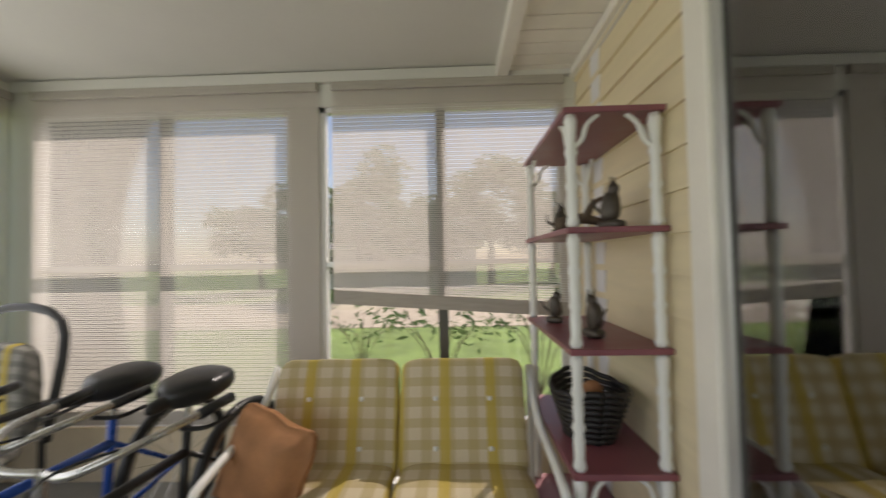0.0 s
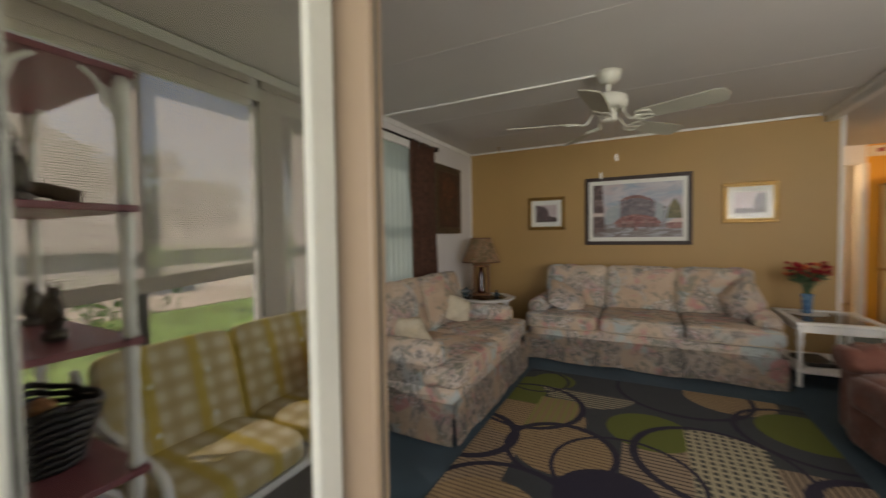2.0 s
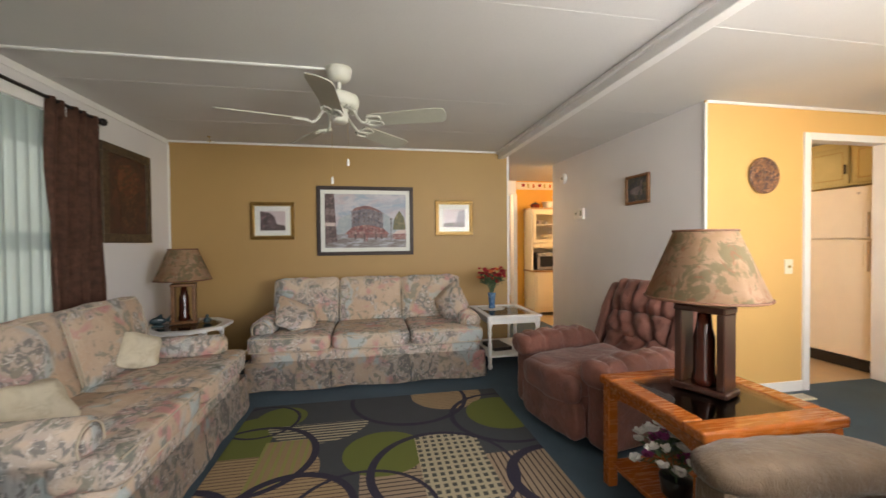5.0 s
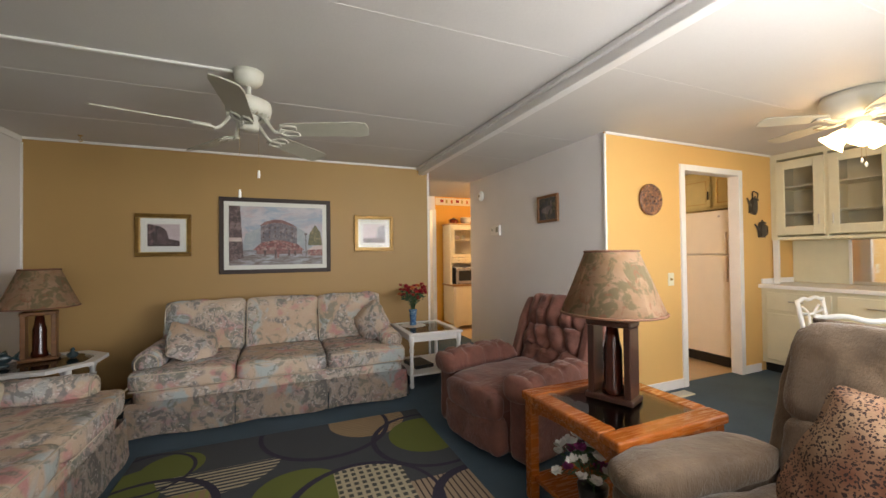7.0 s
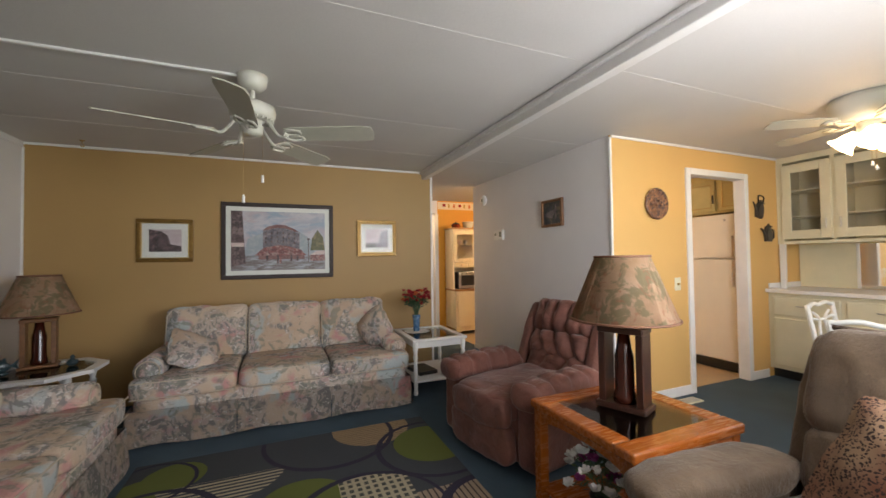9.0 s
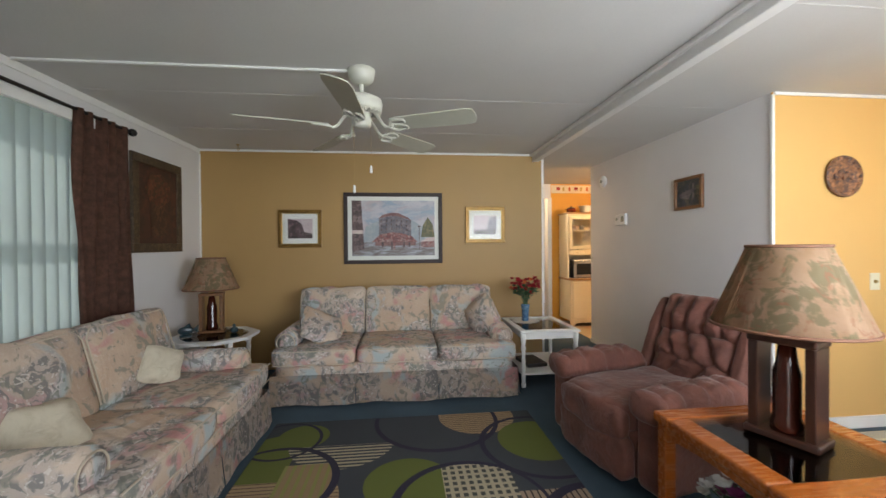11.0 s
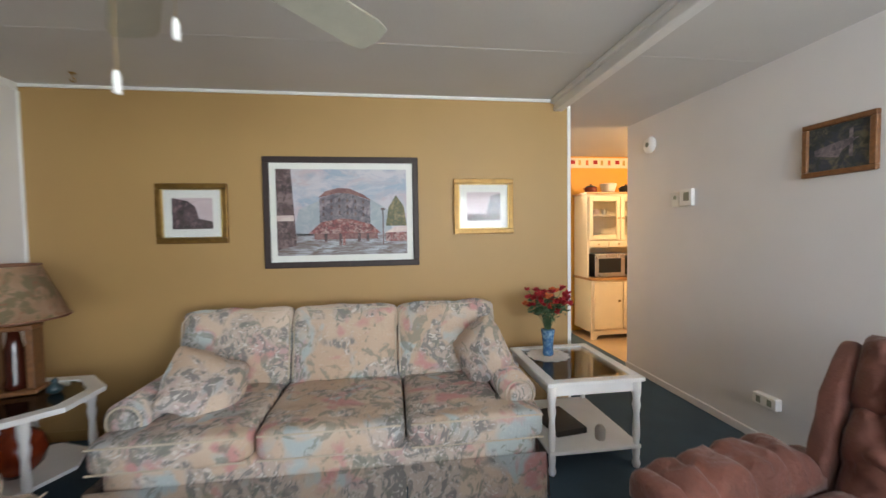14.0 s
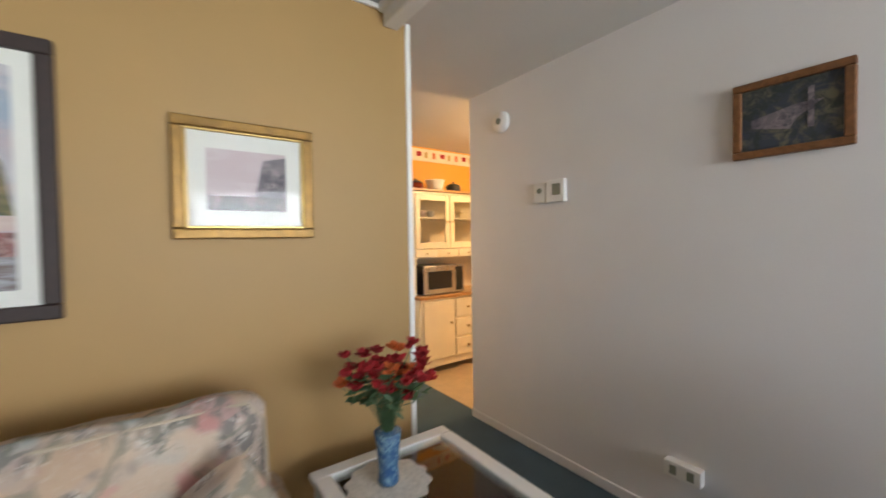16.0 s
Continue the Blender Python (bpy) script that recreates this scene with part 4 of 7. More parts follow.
def sofa(name, at, w, seats, label, d=0.95, back_h=0.86):
    """Front faces -y, back at y=0, x from -w/2 to w/2."""
    th = thing(name, label, "sofa", at)
    h = w / 2
    arm = 0.19
    part("base", blob(bmesh.new(), (0, -d / 2 - 0.02, 0.24), (h - 0.015, d / 2 - 0.03, 0.11), 14, 10, 0.004), FLORAL, th, smooth=True)
    # pleated skirt panels
    n = seats
    for k in range(n):
        x0, x1 = -h + k * w / n + 0.003, -h + (k + 1) * w / n - 0.003
        bm = bmesh.new()
        g = []
        for j in range(5):
            z = 0.02 + j * 0.06
            fl = 0.022 * (1 - j / 4)
            g.append([bm.verts.new((x0 + (x1 - x0) * i / 14, -d - fl - 0.006 * math.sin(i * 1.1 + k) * (1 - j / 4), z + (0.008 * math.sin(i * 0.45) if j == 0 else 0))) for i in range(15)])
        for a, b in zip(g, g[1:]):
            for i in range(14):
                bm.faces.new((a[i], a[i + 1], b[i + 1], b[i]))
        bmesh.ops.solidify(bm, geom=bm.faces, thickness=0.008)
        part("skirt", bm, FLORAL, th, smooth=True)
    for s in (-1, 1):
        bm = bmesh.new()
        g = []
        for j in range(5):
            fl = 0.018 * (1 - j / 4)
            g.append([bm.verts.new((s * (h + fl + 0.004 * math.sin(i) * (1 - j / 4)), -d + d * i / 10, 0.02 + j * 0.06)) for i in range(11)])
        for a, b in zip(g, g[1:]):
            for i in range(10):
                bm.faces.new((a[i], a[i + 1], b[i + 1], b[i]))
        bmesh.ops.solidify(bm, geom=bm.faces, thickness=0.008)
        part("side_skirt", bm, FLORAL, th, smooth=True)
        # rolled arm
        bm = bmesh.new()
        prof = []
        for k in range(15):
            a = radians(-50 + k * 280 / 14)
            prof.append((s * (h - 0.095) + 0.095 * math.cos(a) * s, 0.50 + 0.095 * math.sin(a)))
        prof = [(s * (h - 0.005), 0.20)] + prof + [(s * (h - arm), 0.20)]
        prism(bm, prof if s > 0 else list(reversed(prof)), -d + 0.13, -0.10)
        bmesh.ops.bevel(bm, geom=[e for e in bm.edges if abs(e.verts[0].co.y - e.verts[1].co.y) < 1e-4 and e.verts[0].co.y < -d + 0.14], offset=0.012, segments=2, affect='EDGES')
        arm_ob = part("arm", bm, FLORAL, th, smooth=True)
        bm = bmesh.new()
        pts = [(s * (h - 0.095) + 0.075 * math.cos(radians(a)) * s, -d + 0.125, 0.50 + 0.075 * math.sin(radians(a))) for a in range(-60, 241, 20)]
        tube(bm, pts, 0.005, 6)
        part("piping", bm, PIPING, arm_ob)
        bm = bmesh.new()
        lathe(bm, [(0.058, 0), (0.055, 0.012), (0.03, 0.02), (0.004, 0.022)], 16)
        bmesh.ops.transform(bm, matrix=pose(s * (h - 0.095), -d + 0.13, 0.50, 90), verts=bm.verts)
        part("arm_roll", bm, FLORAL, arm_ob, smooth=True)
    sw = w / n
    for k in range(n):
        cx = -h + (k + 0.5) * sw
        x0, x1 = cx - sw / 2 + 0.004, cx + sw / 2 - 0.004
        bm = bmesh.new()
        bi0 = arm - 0.01 if k == 0 else 0
        bi1 = arm - 0.01 if k == n - 1 else 0
        blob(bm, (cx, -d + 0.12, 0.40), (sw / 2 - 0.004, 0.14, 0.075), 6, 10, 0.006, seed=k)
        blob(bm, ((x0 + bi0 + x1 - bi1) / 2, -d / 2 - 0.06, 0.405), ((x1 - x0 - bi0 - bi1) / 2, d / 2 - 0.10, 0.078), 6, 10, 0.006, seed=k)
        c = part("seat_cushion", bm, FLORAL, th, smooth=True)
        bm = bmesh.new()
        z = 0.455
        tube(bm, [(x0 + 0.02, -d - 0.015, z), (x1 - 0.02, -d - 0.015, z)], 0.0045, 6)
        tube(bm, [(x0 + 0.02, -d - 0.015, 0.345), (x1 - 0.02, -d - 0.015, 0.345)], 0.0045, 6)
        part("piping", bm, PIPING, c)
    bw = (w - 0.16) / n
    for k in range(n):
        cx = -h + 0.08 + (k + 0.5) * bw
        m = Matrix.Translation((cx, -0.25, 0.66)) @ pose(0, 0, 0, -14)
        bm = blob(bmesh.new(), (0, 0, 0), (bw / 2 - 0.001, 0.115, 0.238), 13, 16, 0.016, m, seed=3 + k, pinch=0.34)
        c = part("back_cushion", bm, FLORAL, th, smooth=True)
        bm = bmesh.new()
        q = [m @ Vector(p) for p in ((-bw / 2 + 0.012, -0.08, -0.19), (-bw / 2 + 0.012, -0.08, 0.16), (-bw / 2 + 0.05, -0.08, 0.212), (bw / 2 - 0.05, -0.08, 0.212), (bw / 2 - 0.012, -0.08, 0.16), (bw / 2 - 0.012, -0.08, -0.19))]
        tube(bm, q, 0.005, 6)
        part("piping", bm, PIPING, c)
    m = Matrix.Translation((0, -0.10, 0.50)) @ pose(0, 0, 0, -8)
    part("back_frame", blob(bmesh.new(), (0, 0, 0), (h - 0.06, 0.085, 0.34), 10, 10, 0.004, m), FLORAL, th, smooth=True)
    return th


def throw_pillow(name, at, s, material, label, thick=0.075, fringe=False):
    ob = single(name, blob(bmesh.new(), (0, 0, 0), (s / 2, thick, s / 2), 11, 16, 0.016, pinch=0.82, seed=s * 7), material, label, "pillow", True, at)
    if fringe:
        bm = bmesh.new()
        rng = random.Random(5)
        for k in range(160):
            a = k / 160 * 4
            u = (a % 1) * 2 - 1
            x, z = ((u, -1), (1, u), (-u, 1), (-1, -u))[int(a)]
            x, z = x * s * 0.46, z * s * 0.46
            tube(bm, [(x, 0, z), (x * 1.06 + rng.uniform(-.01, .01), rng.uniform(-.015, .015), z * 1.06 + rng.uniform(-.01, .01))], 0.004, 4, 0.001)
        part("fringe", bm, PIPING, ob)
    return ob


sofa("sofa", pose(2.05, -0.10, 0), 2.06, 3, "three-seat floral chintz sofa with skirt against gold wall")
sofa("loveseat", pose(0.16, -2.10, 0, 0, 0, 90), 1.56, 2, "two-seat floral chintz sofa below the curtained window")
throw_pillow("throw_pillow", pose(1.37, -0.70, 0.575, -54, 26, 22), 0.38, FLORAL, "floral fringed pillow leaning on the sofa arm", fringe=True)
throw_pillow("throw_pillow", pose(2.86, -0.60, 0.635, -20, -40, -36), 0.33, FLORAL, "floral fringed pillow propped in sofa corner", 0.085, True)
throw_pillow("throw_pillow", pose(0.60, -1.72, 0.575, -30, 24, 52), 0.235, CREAMCLOTH, "cream embroidered pillow on loveseat", 0.06)
throw_pillow("throw_pillow", pose(0.60, -2.52, 0.55, -52, 8, 62), 0.28, CREAMCLOTH, "cream embroidered pillow lying against loveseat arm", 0.06)


def quilt(bm, w, h, d, m, cols=4, skew=0.0, crease=0.45, seed=0.0, nu=36, nv=16):
    """A stuffed pad, w by h and d thick, gathered in vertical pleats; the front is at -y."""
    front = []
    for j in range(nv + 1):
        v = -1 + 2 * j / nv
        row = []
        for i in range(nu + 1):
            u = -1 + 2 * i / nu
            f = ((u + skew * v) * 0.5 + 0.5) * cols
            q = abs(f - round(f))
            fold = math.exp(-(q / 0.13) ** 2) if 0.4 < f < cols - 0.4 else 0.0
            plump = max(0.0, 1 - abs(u) ** 6) ** 0.5 * max(0.0, 1 - abs(v) ** 4) ** 0.5
            n = noise.noise((u * 3 + seed, v * 2.2, seed)) * 0.16 + noise.noise((u * 9 + seed, v * 4, seed)) * 0.08
            y = -d * plump * (1 - crease * fold * (0.55 + 0.45 * abs(v)) + n)
            row.append(bm.verts.new(m @ Vector((u * w / 2 + 0.006 * n, y, v * h / 2 * (1 - 0.05 * fold)))))
        front.append(row)
    for a, b in zip(front, front[1:]):
        for i in range(nu):
            bm.faces.new((a[i], a[i + 1], b[i + 1], b[i]))
    rim = front[0] + [r[-1] for r in front[1:]] + front[-1][-2::-1] + [r[0] for r in front[-2:0:-1]]
    back = [bm.verts.new(v.co + (m.to_3x3() @ Vector((0, d * 0.35, 0)))) for v in rim]
    for i in range(len(rim)):
        j = (i + 1) % len(rim)
        bm.faces.new((rim[i], back[i], back[j], rim[j]))
    bm.faces.new(back)
    return bm


def recliner(name, at, material, label, tufted):
    """Front faces -y; local x across."""
    th = thing(name, label, "armchair", at)
    part("base", blob(bmesh.new(), (0, -0.04, 0.19), (0.30, 0.37, 0.15), 12, 8), material, th, smooth=True)
    bm = blob(bmesh.new(), (0, -0.10, 0.375), (0.272, 0.40, 0.085), 6, 14, 0.016)
    blob(bm, (0, -0.47, 0.345), (0.27, 0.055, 0.10), 3.4, 12, 0.014, seed=2)
    part("seat", bm, material, th, smooth=True)
    part("footrest", blob(bmesh.new(), (0, -0.455, 0.165), (0.285, 0.05, 0.12), 6, 12, 0.012, seed=6), material, th, smooth=True)
    top = 0.0 if tufted else -0.03
    for s in (-1, 1):
        bm = blob(bmesh.new(), (s * 0.368, -0.02, 0.265 + top), (0.075, 0.41, 0.225), 14, 12, 0.004)
        a = part("arm", bm, material, th, smooth=True)
        if tufted:
            pad = Matrix.Translation((s * 0.372, -0.11, 0.475)) @ pose(0, 0, 0, 0, 0, 90) @ pose(0, 0, 0, -90)
            part("arm_pad", quilt(bmesh.new(), 0.66, 0.215, 0.105, pad, 4, 0.0, 0.32, s + 2.0), material, a, smooth=True)
            part("arm_front", blob(bmesh.new(), (s * 0.372, -0.425, 0.485), (0.098, 0.045, 0.075), 3, 12, 0.012, seed=s), material, a, smooth=True)
        else:
            part("arm_pad", blob(bmesh.new(), (s * 0.37, -0.10, 0.485), (0.11, 0.36, 0.07), 3.4, 14, 0.012, seed=s), material, a, smooth=True)
    lean = Matrix.Translation((0, 0.25, 0.40)) @ pose(0, 0, 0, -24 if tufted else -19)
    part("back_shell", blob(bmesh.new(), (0, 0.10, 0.25 if not tufted else 0.225), (0.33, 0.06, 0.345 if not tufted else 0.32), 8, 12, 0.005, lean), material, th, smooth=True)
    if tufted:
        part("head_pad", quilt(bmesh.new(), 0.60, 0.31, 0.15, lean @ pose(0, 0.055, 0.455), 5, 0.0, 0.30, 1.3), material, th, "gathered head pad", True)
        part("lumbar_pad", quilt(bmesh.new(), 0.58, 0.24, 0.14, lean @ pose(0, 0.06, 0.235), 4, 0.22, 0.36, 4.1), material, th, "gathered lumbar pad", True)
        part("lower_pad", quilt(bmesh.new(), 0.56, 0.22, 0.12, lean @ pose(0, 0.06, 0.09), 3, -0.25, 0.30, 7.7), material, th, smooth=True)
    else:
        part("back_pillow", blob(bmesh.new(), (0, -0.01, 0.43), (0.325, 0.12, 0.21), 4.5, 16, 0.016, lean), material, th, smooth=True)
        part("lumbar_pillow", blob(bmesh.new(), (0, -0.01, 0.14), (0.30, 0.11, 0.15), 4.0, 14, 0.014, lean), material, th, smooth=True)
        part("head_seam", tube(bmesh.new(), [lean @ Vector((-0.30 + 0.06 * k, -0.02 + 0.004 * (k % 2), 0.637)) for k in range(11)], 0.012, 6), material, th, smooth=True)
    for s in (-1, 1):
        part("back_wing", blob(bmesh.new(), (s * 0.315, 0.03, 0.28 - 0.03 * tufted), (0.04, 0.09, 0.325 - 0.02 * tufted), 4.5, 12, 0.010, lean), material, th, smooth=True)
        part("foot", lathe(bmesh.new(), [(0.02, 0.0), (0.026, 0.01), (0.026, 0.06)], 12, (s * 0.28, -0.32, 0)), BLACK, th)
    return th


recliner("recliner", pose(3.66, -2.02, 0, 0, 0, -78), PINK, "dusty rose velour recliner with tufted back", True)
recliner("recliner", pose(3.53, -3.81, 0, 0, 0, -97), TANCH, "taupe velour recliner with leopard pillow", False)
throw_pillow("throw_pillow", pose(3.50, -3.95, 0.66, -24, 10, -98), 0.43, LEOPARD, "brown leopard print pillow on the taupe recliner", 0.09)

# ---- tables and lamps ----
tb = thing("end_table", "honey oak end table with slatted glass inset top", "side table", pose(3.55, -2.985, 0))
bm = bmesh.new()
for x0, x1, y0, y1 in ((-0.335, 0.335, -0.325, -0.225), (-0.335, 0.335, 0.225, 0.325), (-0.335, -0.235, -0.225, 0.225), (0.235, 0.335, -0.225, 0.225)):
    part("top_rail", B(x0, x1, y0, y1, 0.515, 0.561, 0.012, 3), OAK, tb)
bm.free()
part("glass", B(-0.24, 0.24, -0.23, 0.23, 0.551, 0.557), TABLE_GLASS, tb, "bevelled glass inset").visible_shadow = False
bm = bmesh.new()
for k in range(6):
    u = -0.20 + k * 0.08
    box(bm, -0.235, 0.235, u - 0.012, u + 0.012, 0.541, 0.549)
    box(bm, u - 0.012, u + 0.012, -0.225, 0.225, 0.5395, 0.5475)
part("lattice", bm, OAK, tb)
for _x in (-0.295, 0.295):
    for _y in (-0.285, 0.285):
        part("leg", B(_x - 0.026, _x + 0.026, _y - 0.026, _y + 0.026, 0, 0.526, 0.006), OAK, tb)
for _k in range(4):
    bm = bmesh.new()
    L = 0.27 if _k % 2 == 0 else 0.26
    arch = [(-L, 0.525), (L, 0.525), (L, 0.44)] + [(L * math.cos(radians(a)), 0.44 + 0.045 * math.sin(radians(a))) for a in range(15, 180, 15)] + [(-L, 0.44)]
    prism(bm, list(reversed(arch)), -0.305 if _k % 2 == 0 else -0.315, -0.283 if _k % 2 == 0 else -0.293)
    bmesh.ops.transform(bm, matrix=pose(0, 0, 0, 0, 0, 90 * _k), verts=bm.verts)
    part("apron", bm, OAK, tb)
part("shelf", B(-0.30, 0.30, -0.29, 0.29, 0.10, 0.125, 0.005), OAK, tb)


def table_lamp(at, column, rim, label):
    th = thing("table_lamp", label, "lamp", at)
    part("base_plate", B(-0.118, 0.118, -0.07, 0.07, 0, 0.028, 0.008), rim, th)
    part("cap", B(-0.108, 0.108, -0.066, 0.066, 0.365, 0.395, 0.008), rim, th)
    for s in (-1, 1):
        part("side_post", B(s * 0.088 - 0.016, s * 0.088 + 0.016, -0.058, 0.058, 0.028, 0.365, 0.004), rim, th)
    part("column", lathe(bmesh.new(), [(0.052, 0.028), (0.052, 0.06), (0.044, 0.085), (0.044, 0.25), (0.034, 0.29), (0.026, 0.365)], 18), column, th, smooth=True)
    part("neck", lathe(bmesh.new(), [(0.028, 0.395), (0.028, 0.405), (0.012, 0.412), (0.012, 0.60), (0.006, 0.70)], 14), BRASS, th, smooth=True)
    bm = bmesh.new()
    a = [bm.verts.new((0.245 * math.cos(i * math.pi / 18), 0.245 * math.sin(i * math.pi / 18), 0.43)) for i in range(36)]
    b = [bm.verts.new((0.125 * math.cos(i * math.pi / 18), 0.125 * math.sin(i * math.pi / 18), 0.735)) for i in range(36)]
    for i in range(36):
        bm.faces.new((a[i], a[(i + 1) % 36], b[(i + 1) % 36], b[i]))
    bmesh.ops.solidify(bm, geom=bm.faces, thickness=0.003)
    sh = part("shade", bm, SHADE, th, "leaf print parchment shade", True)
    for r, z in ((0.246, 0.431), (0.126, 0.735)):
        bm = bmesh.new()
        tube(bm, [(r * math.cos(i * math.pi / 18), r * math.sin(i * math.pi / 18), z) for i in range(37)], 0.006, 6)
        part("trim_band", bm, SHADE_TRIM, sh, smooth=True)
    return th


table_lamp(pose(3.56, -2.96, 0.561, 0, 0, -68), LAMP_COLUMN, DARKWOOD, "dark wood table lamp with leaf print shade on oak table")
table_lamp(pose(0.345, -0.52, 0.526, 0, 0, 15) @ Matrix.Scale(0.93, 4), LAMP_COLUMN, FRAME_OAK, "brown wood table lamp with leaf print shade, corner table")


def turned_leg(parent, x, y, h, top=0.45):
    part("leg", lathe(bmesh.new(), [(0.016, 0), (0.024, 0.02), (0.017, 0.05), (0.021, 0.10), (0.015, 0.13), (0.021, 0.2), (0.016, h * 0.62), (0.024, h * 0.72), (0.018, h * 0.78), (0.025, h * 0.86), (0.025, h)], 12, (x, y, 0)), TRIM, parent, smooth=True)


tb = thing("side_table", "white wooden side table with glass top beside sofa", "side table", pose(3.445, -0.535, 0))
bm = bmesh.new()
for x0, x1, y0, y1 in ((-0.285, 0.285, -0.345, -0.285), (-0.285, 0.285, 0.285, 0.345), (-0.285, -0.225, -0.285, 0.285), (0.225, 0.285, -0.285, 0.285)):
    box(bm, x0, x1, y0, y1, 0.50, 0.524, 0.006)
part("tabletop", bm, TRIM, tb)
part("glass", B(-0.228, 0.228, -0.288, 0.288, 0.513, 0.519), TABLE_GLASS, tb).visible_shadow = False
bm = bmesh.new()
for x0, x1, y0, y1 in ((-0.255, 0.255, -0.315, -0.297), (-0.255, 0.255, 0.297, 0.315), (-0.255, -0.237, -0.297, 0.297), (0.237, 0.255, -0.297, 0.297)):
    box(bm, x0, x1, y0, y1, 0.44, 0.50)
part("apron", bm, TRIM, tb)
for _x in (-0.25, 0.25):
    for _y in (-0.31, 0.31):
        turned_leg(tb, _x, _y, 0.50)
part("shelf", B(-0.27, 0.27, -0.33, 0.33, 0.115, 0.135, 0.004), TRIM, tb)

tb = thing("corner_table", "white octagonal table with glass top in the corner", "side table", pose(0.42, -0.62, 0))
oct_o = [(0.36 * math.cos(radians(22.5 + 45 * k)), 0.36 * math.sin(radians(22.5 + 45 * k))) for k in range(8)]
for k in range(8):
    bm = bmesh.new()
    p, q = Vector((*oct_o[k], 0)), Vector((*oct_o[(k + 1) % 8], 0))
    vs = [v for z in (0.50, 0.526) for v in (bm.verts.new((p.x, p.y, z)), bm.verts.new((q.x, q.y, z)), bm.verts.new((q.x * 0.8, q.y * 0.8, z)), bm.verts.new((p.x * 0.8, p.y * 0.8, z)))]
    for f in ((0, 1, 2, 3), (4, 5, 6, 7), (0, 1, 5, 4), (1, 2, 6, 5), (2, 3, 7, 6), (3, 0, 4, 7)):
        bm.faces.new([vs[i] for i in f])
    part("rim_board", bm, TRIM, tb)
part("glass", lathe(bmesh.new(), [(0.29, 0.516), (0.29, 0.522)], 8), TABLE_GLASS, tb).visible_shadow = False
part("shelf", lathe(bmesh.new(), [(0.27, 0.14), (0.27, 0.158)], 8), TRIM, tb)
for k in range(4):
    a = radians(45 + 90 * k)
    turned_leg(tb, 0.29 * math.cos(a), 0.29 * math.sin(a), 0.50)
    bm = tube(bmesh.new(), curve([(0.27 * math.cos(a), 0.27 * math.sin(a), 0.42), (0.2 * math.cos(a), 0.2 * math.sin(a), 0.47), (0.17 * math.cos(a), 0.17 * math.sin(a), 0.505)], 4), 0.009, 6)
    part("brace", bm, TRIM, tb)

# ---- ceiling fans ----
def fan_blade(th, ang, r0, r1, w, z, pitch, filigree):
    bm = bmesh.new()
    out = [(r0, -w * 0.36), (r0 + 0.04, -w * 0.42), (r1 - 0.06, -w * 0.5), (r1 - 0.012, -w * 0.42), (r1, -w * 0.12), (r1, w * 0.12), (r1 - 0.012, w * 0.42), (r1 - 0.06, w * 0.5), (r0 + 0.04, w * 0.42), (r0, w * 0.36)]
    a = [bm.verts.new((x, y, 0.003)) for x, y in out]
    b = [bm.verts.new((x, y, -0.003)) for x, y in out]
    bm.faces.new(a)
    bm.faces.new(list(reversed(b)))
    for i in range(len(out)):
        j = (i + 1) % len(out)
        bm.faces.new((a[i], a[j], b[j], b[i]))
    m = pose(0, 0, z, 0, 0, ang) @ pose(0, 0, 0, pitch)
    bmesh.ops.transform(bm, matrix=m, verts=bm.verts)
    bl = part("blade", bm, BLADE, th)
    bm = bmesh.new()
    tube(bm, curve([(0.07, 0, 0.10), (0.10, 0, 0.05), (0.15, 0, -0.012), (0.20, 0, -0.01)], 4) if filigree else [(0.085, 0, -0.012), (0.15, 0, -0.02), (0.20, 0, -0.01)], 0.009, 8)
    if filigree:
        for s in (-1, 1):
            tube(bm, [(0.235 + 0.045 * math.cos(q / 14 * 6.283), s * 0.026 + 0.022 * math.sin(q / 14 * 6.283), -0.010) for q in range(15)], 0.005, 6)
        tube(bm, curve([(0.17, 0, -0.014), (0.21, 0.052, -0.01), (0.28, 0.04, -0.009)], 5), 0.006, 6)
        tube(bm, curve([(0.17, 0, -0.014), (0.21, -0.052, -0.01), (0.28, -0.04, -0.009)], 5), 0.006, 6)
    else:
        box(bm, 0.18, 0.26, -0.03, 0.03, -0.012, -0.005)
    bmesh.ops.transform(bm, matrix=m, verts=bm.verts)
    part("blade_iron", bm, FANWHITE, bl, smooth=True)


fan = thing("ceiling_fan", "ivory five-blade ceiling fan with pull chains", "ceiling fan", pose(1.87, -1.98, 0))
part("canopy", lathe(bmesh.new(), [(0.018, 2.255), (0.05, 2.262), (0.072, 2.285), (0.078, 2.315), (0.08, 2.338)], 24), FANWHITE, fan, smooth=True)
part("downrod", lathe(bmesh.new(), [(0.013, 2.17), (0.013, 2.27)], 12), FANWHITE, fan)
part("motor", lathe(bmesh.new(), [(0.05, 2.085), (0.105, 2.09), (0.118, 2.105), (0.122, 2.14), (0.115, 2.165), (0.075, 2.185), (0.02, 2.19)], 28), FANWHITE, fan, smooth=True)
bm = bmesh.new()
for k in range(24):
    box(bm, 0.07, 0.112, -0.003, 0.003, 2.078, 2.0905, m=pose(0, 0, 0, 0, 0, 15 * k))
part("vent", bm, FANWHITE, fan)
part("switch_cup", lathe(bmesh.new(), [(0.01, 2.0), (0.045, 2.005), (0.053, 2.015), (0.055, 2.055), (0.048, 2.068), (0.06, 2.085)], 22), FANWHITE, fan, smooth=True)
for k in range(5):
    fan_blade(fan, -22 + 72 * k, 0.19, 0.68, 0.14, 2.008, -16, True)
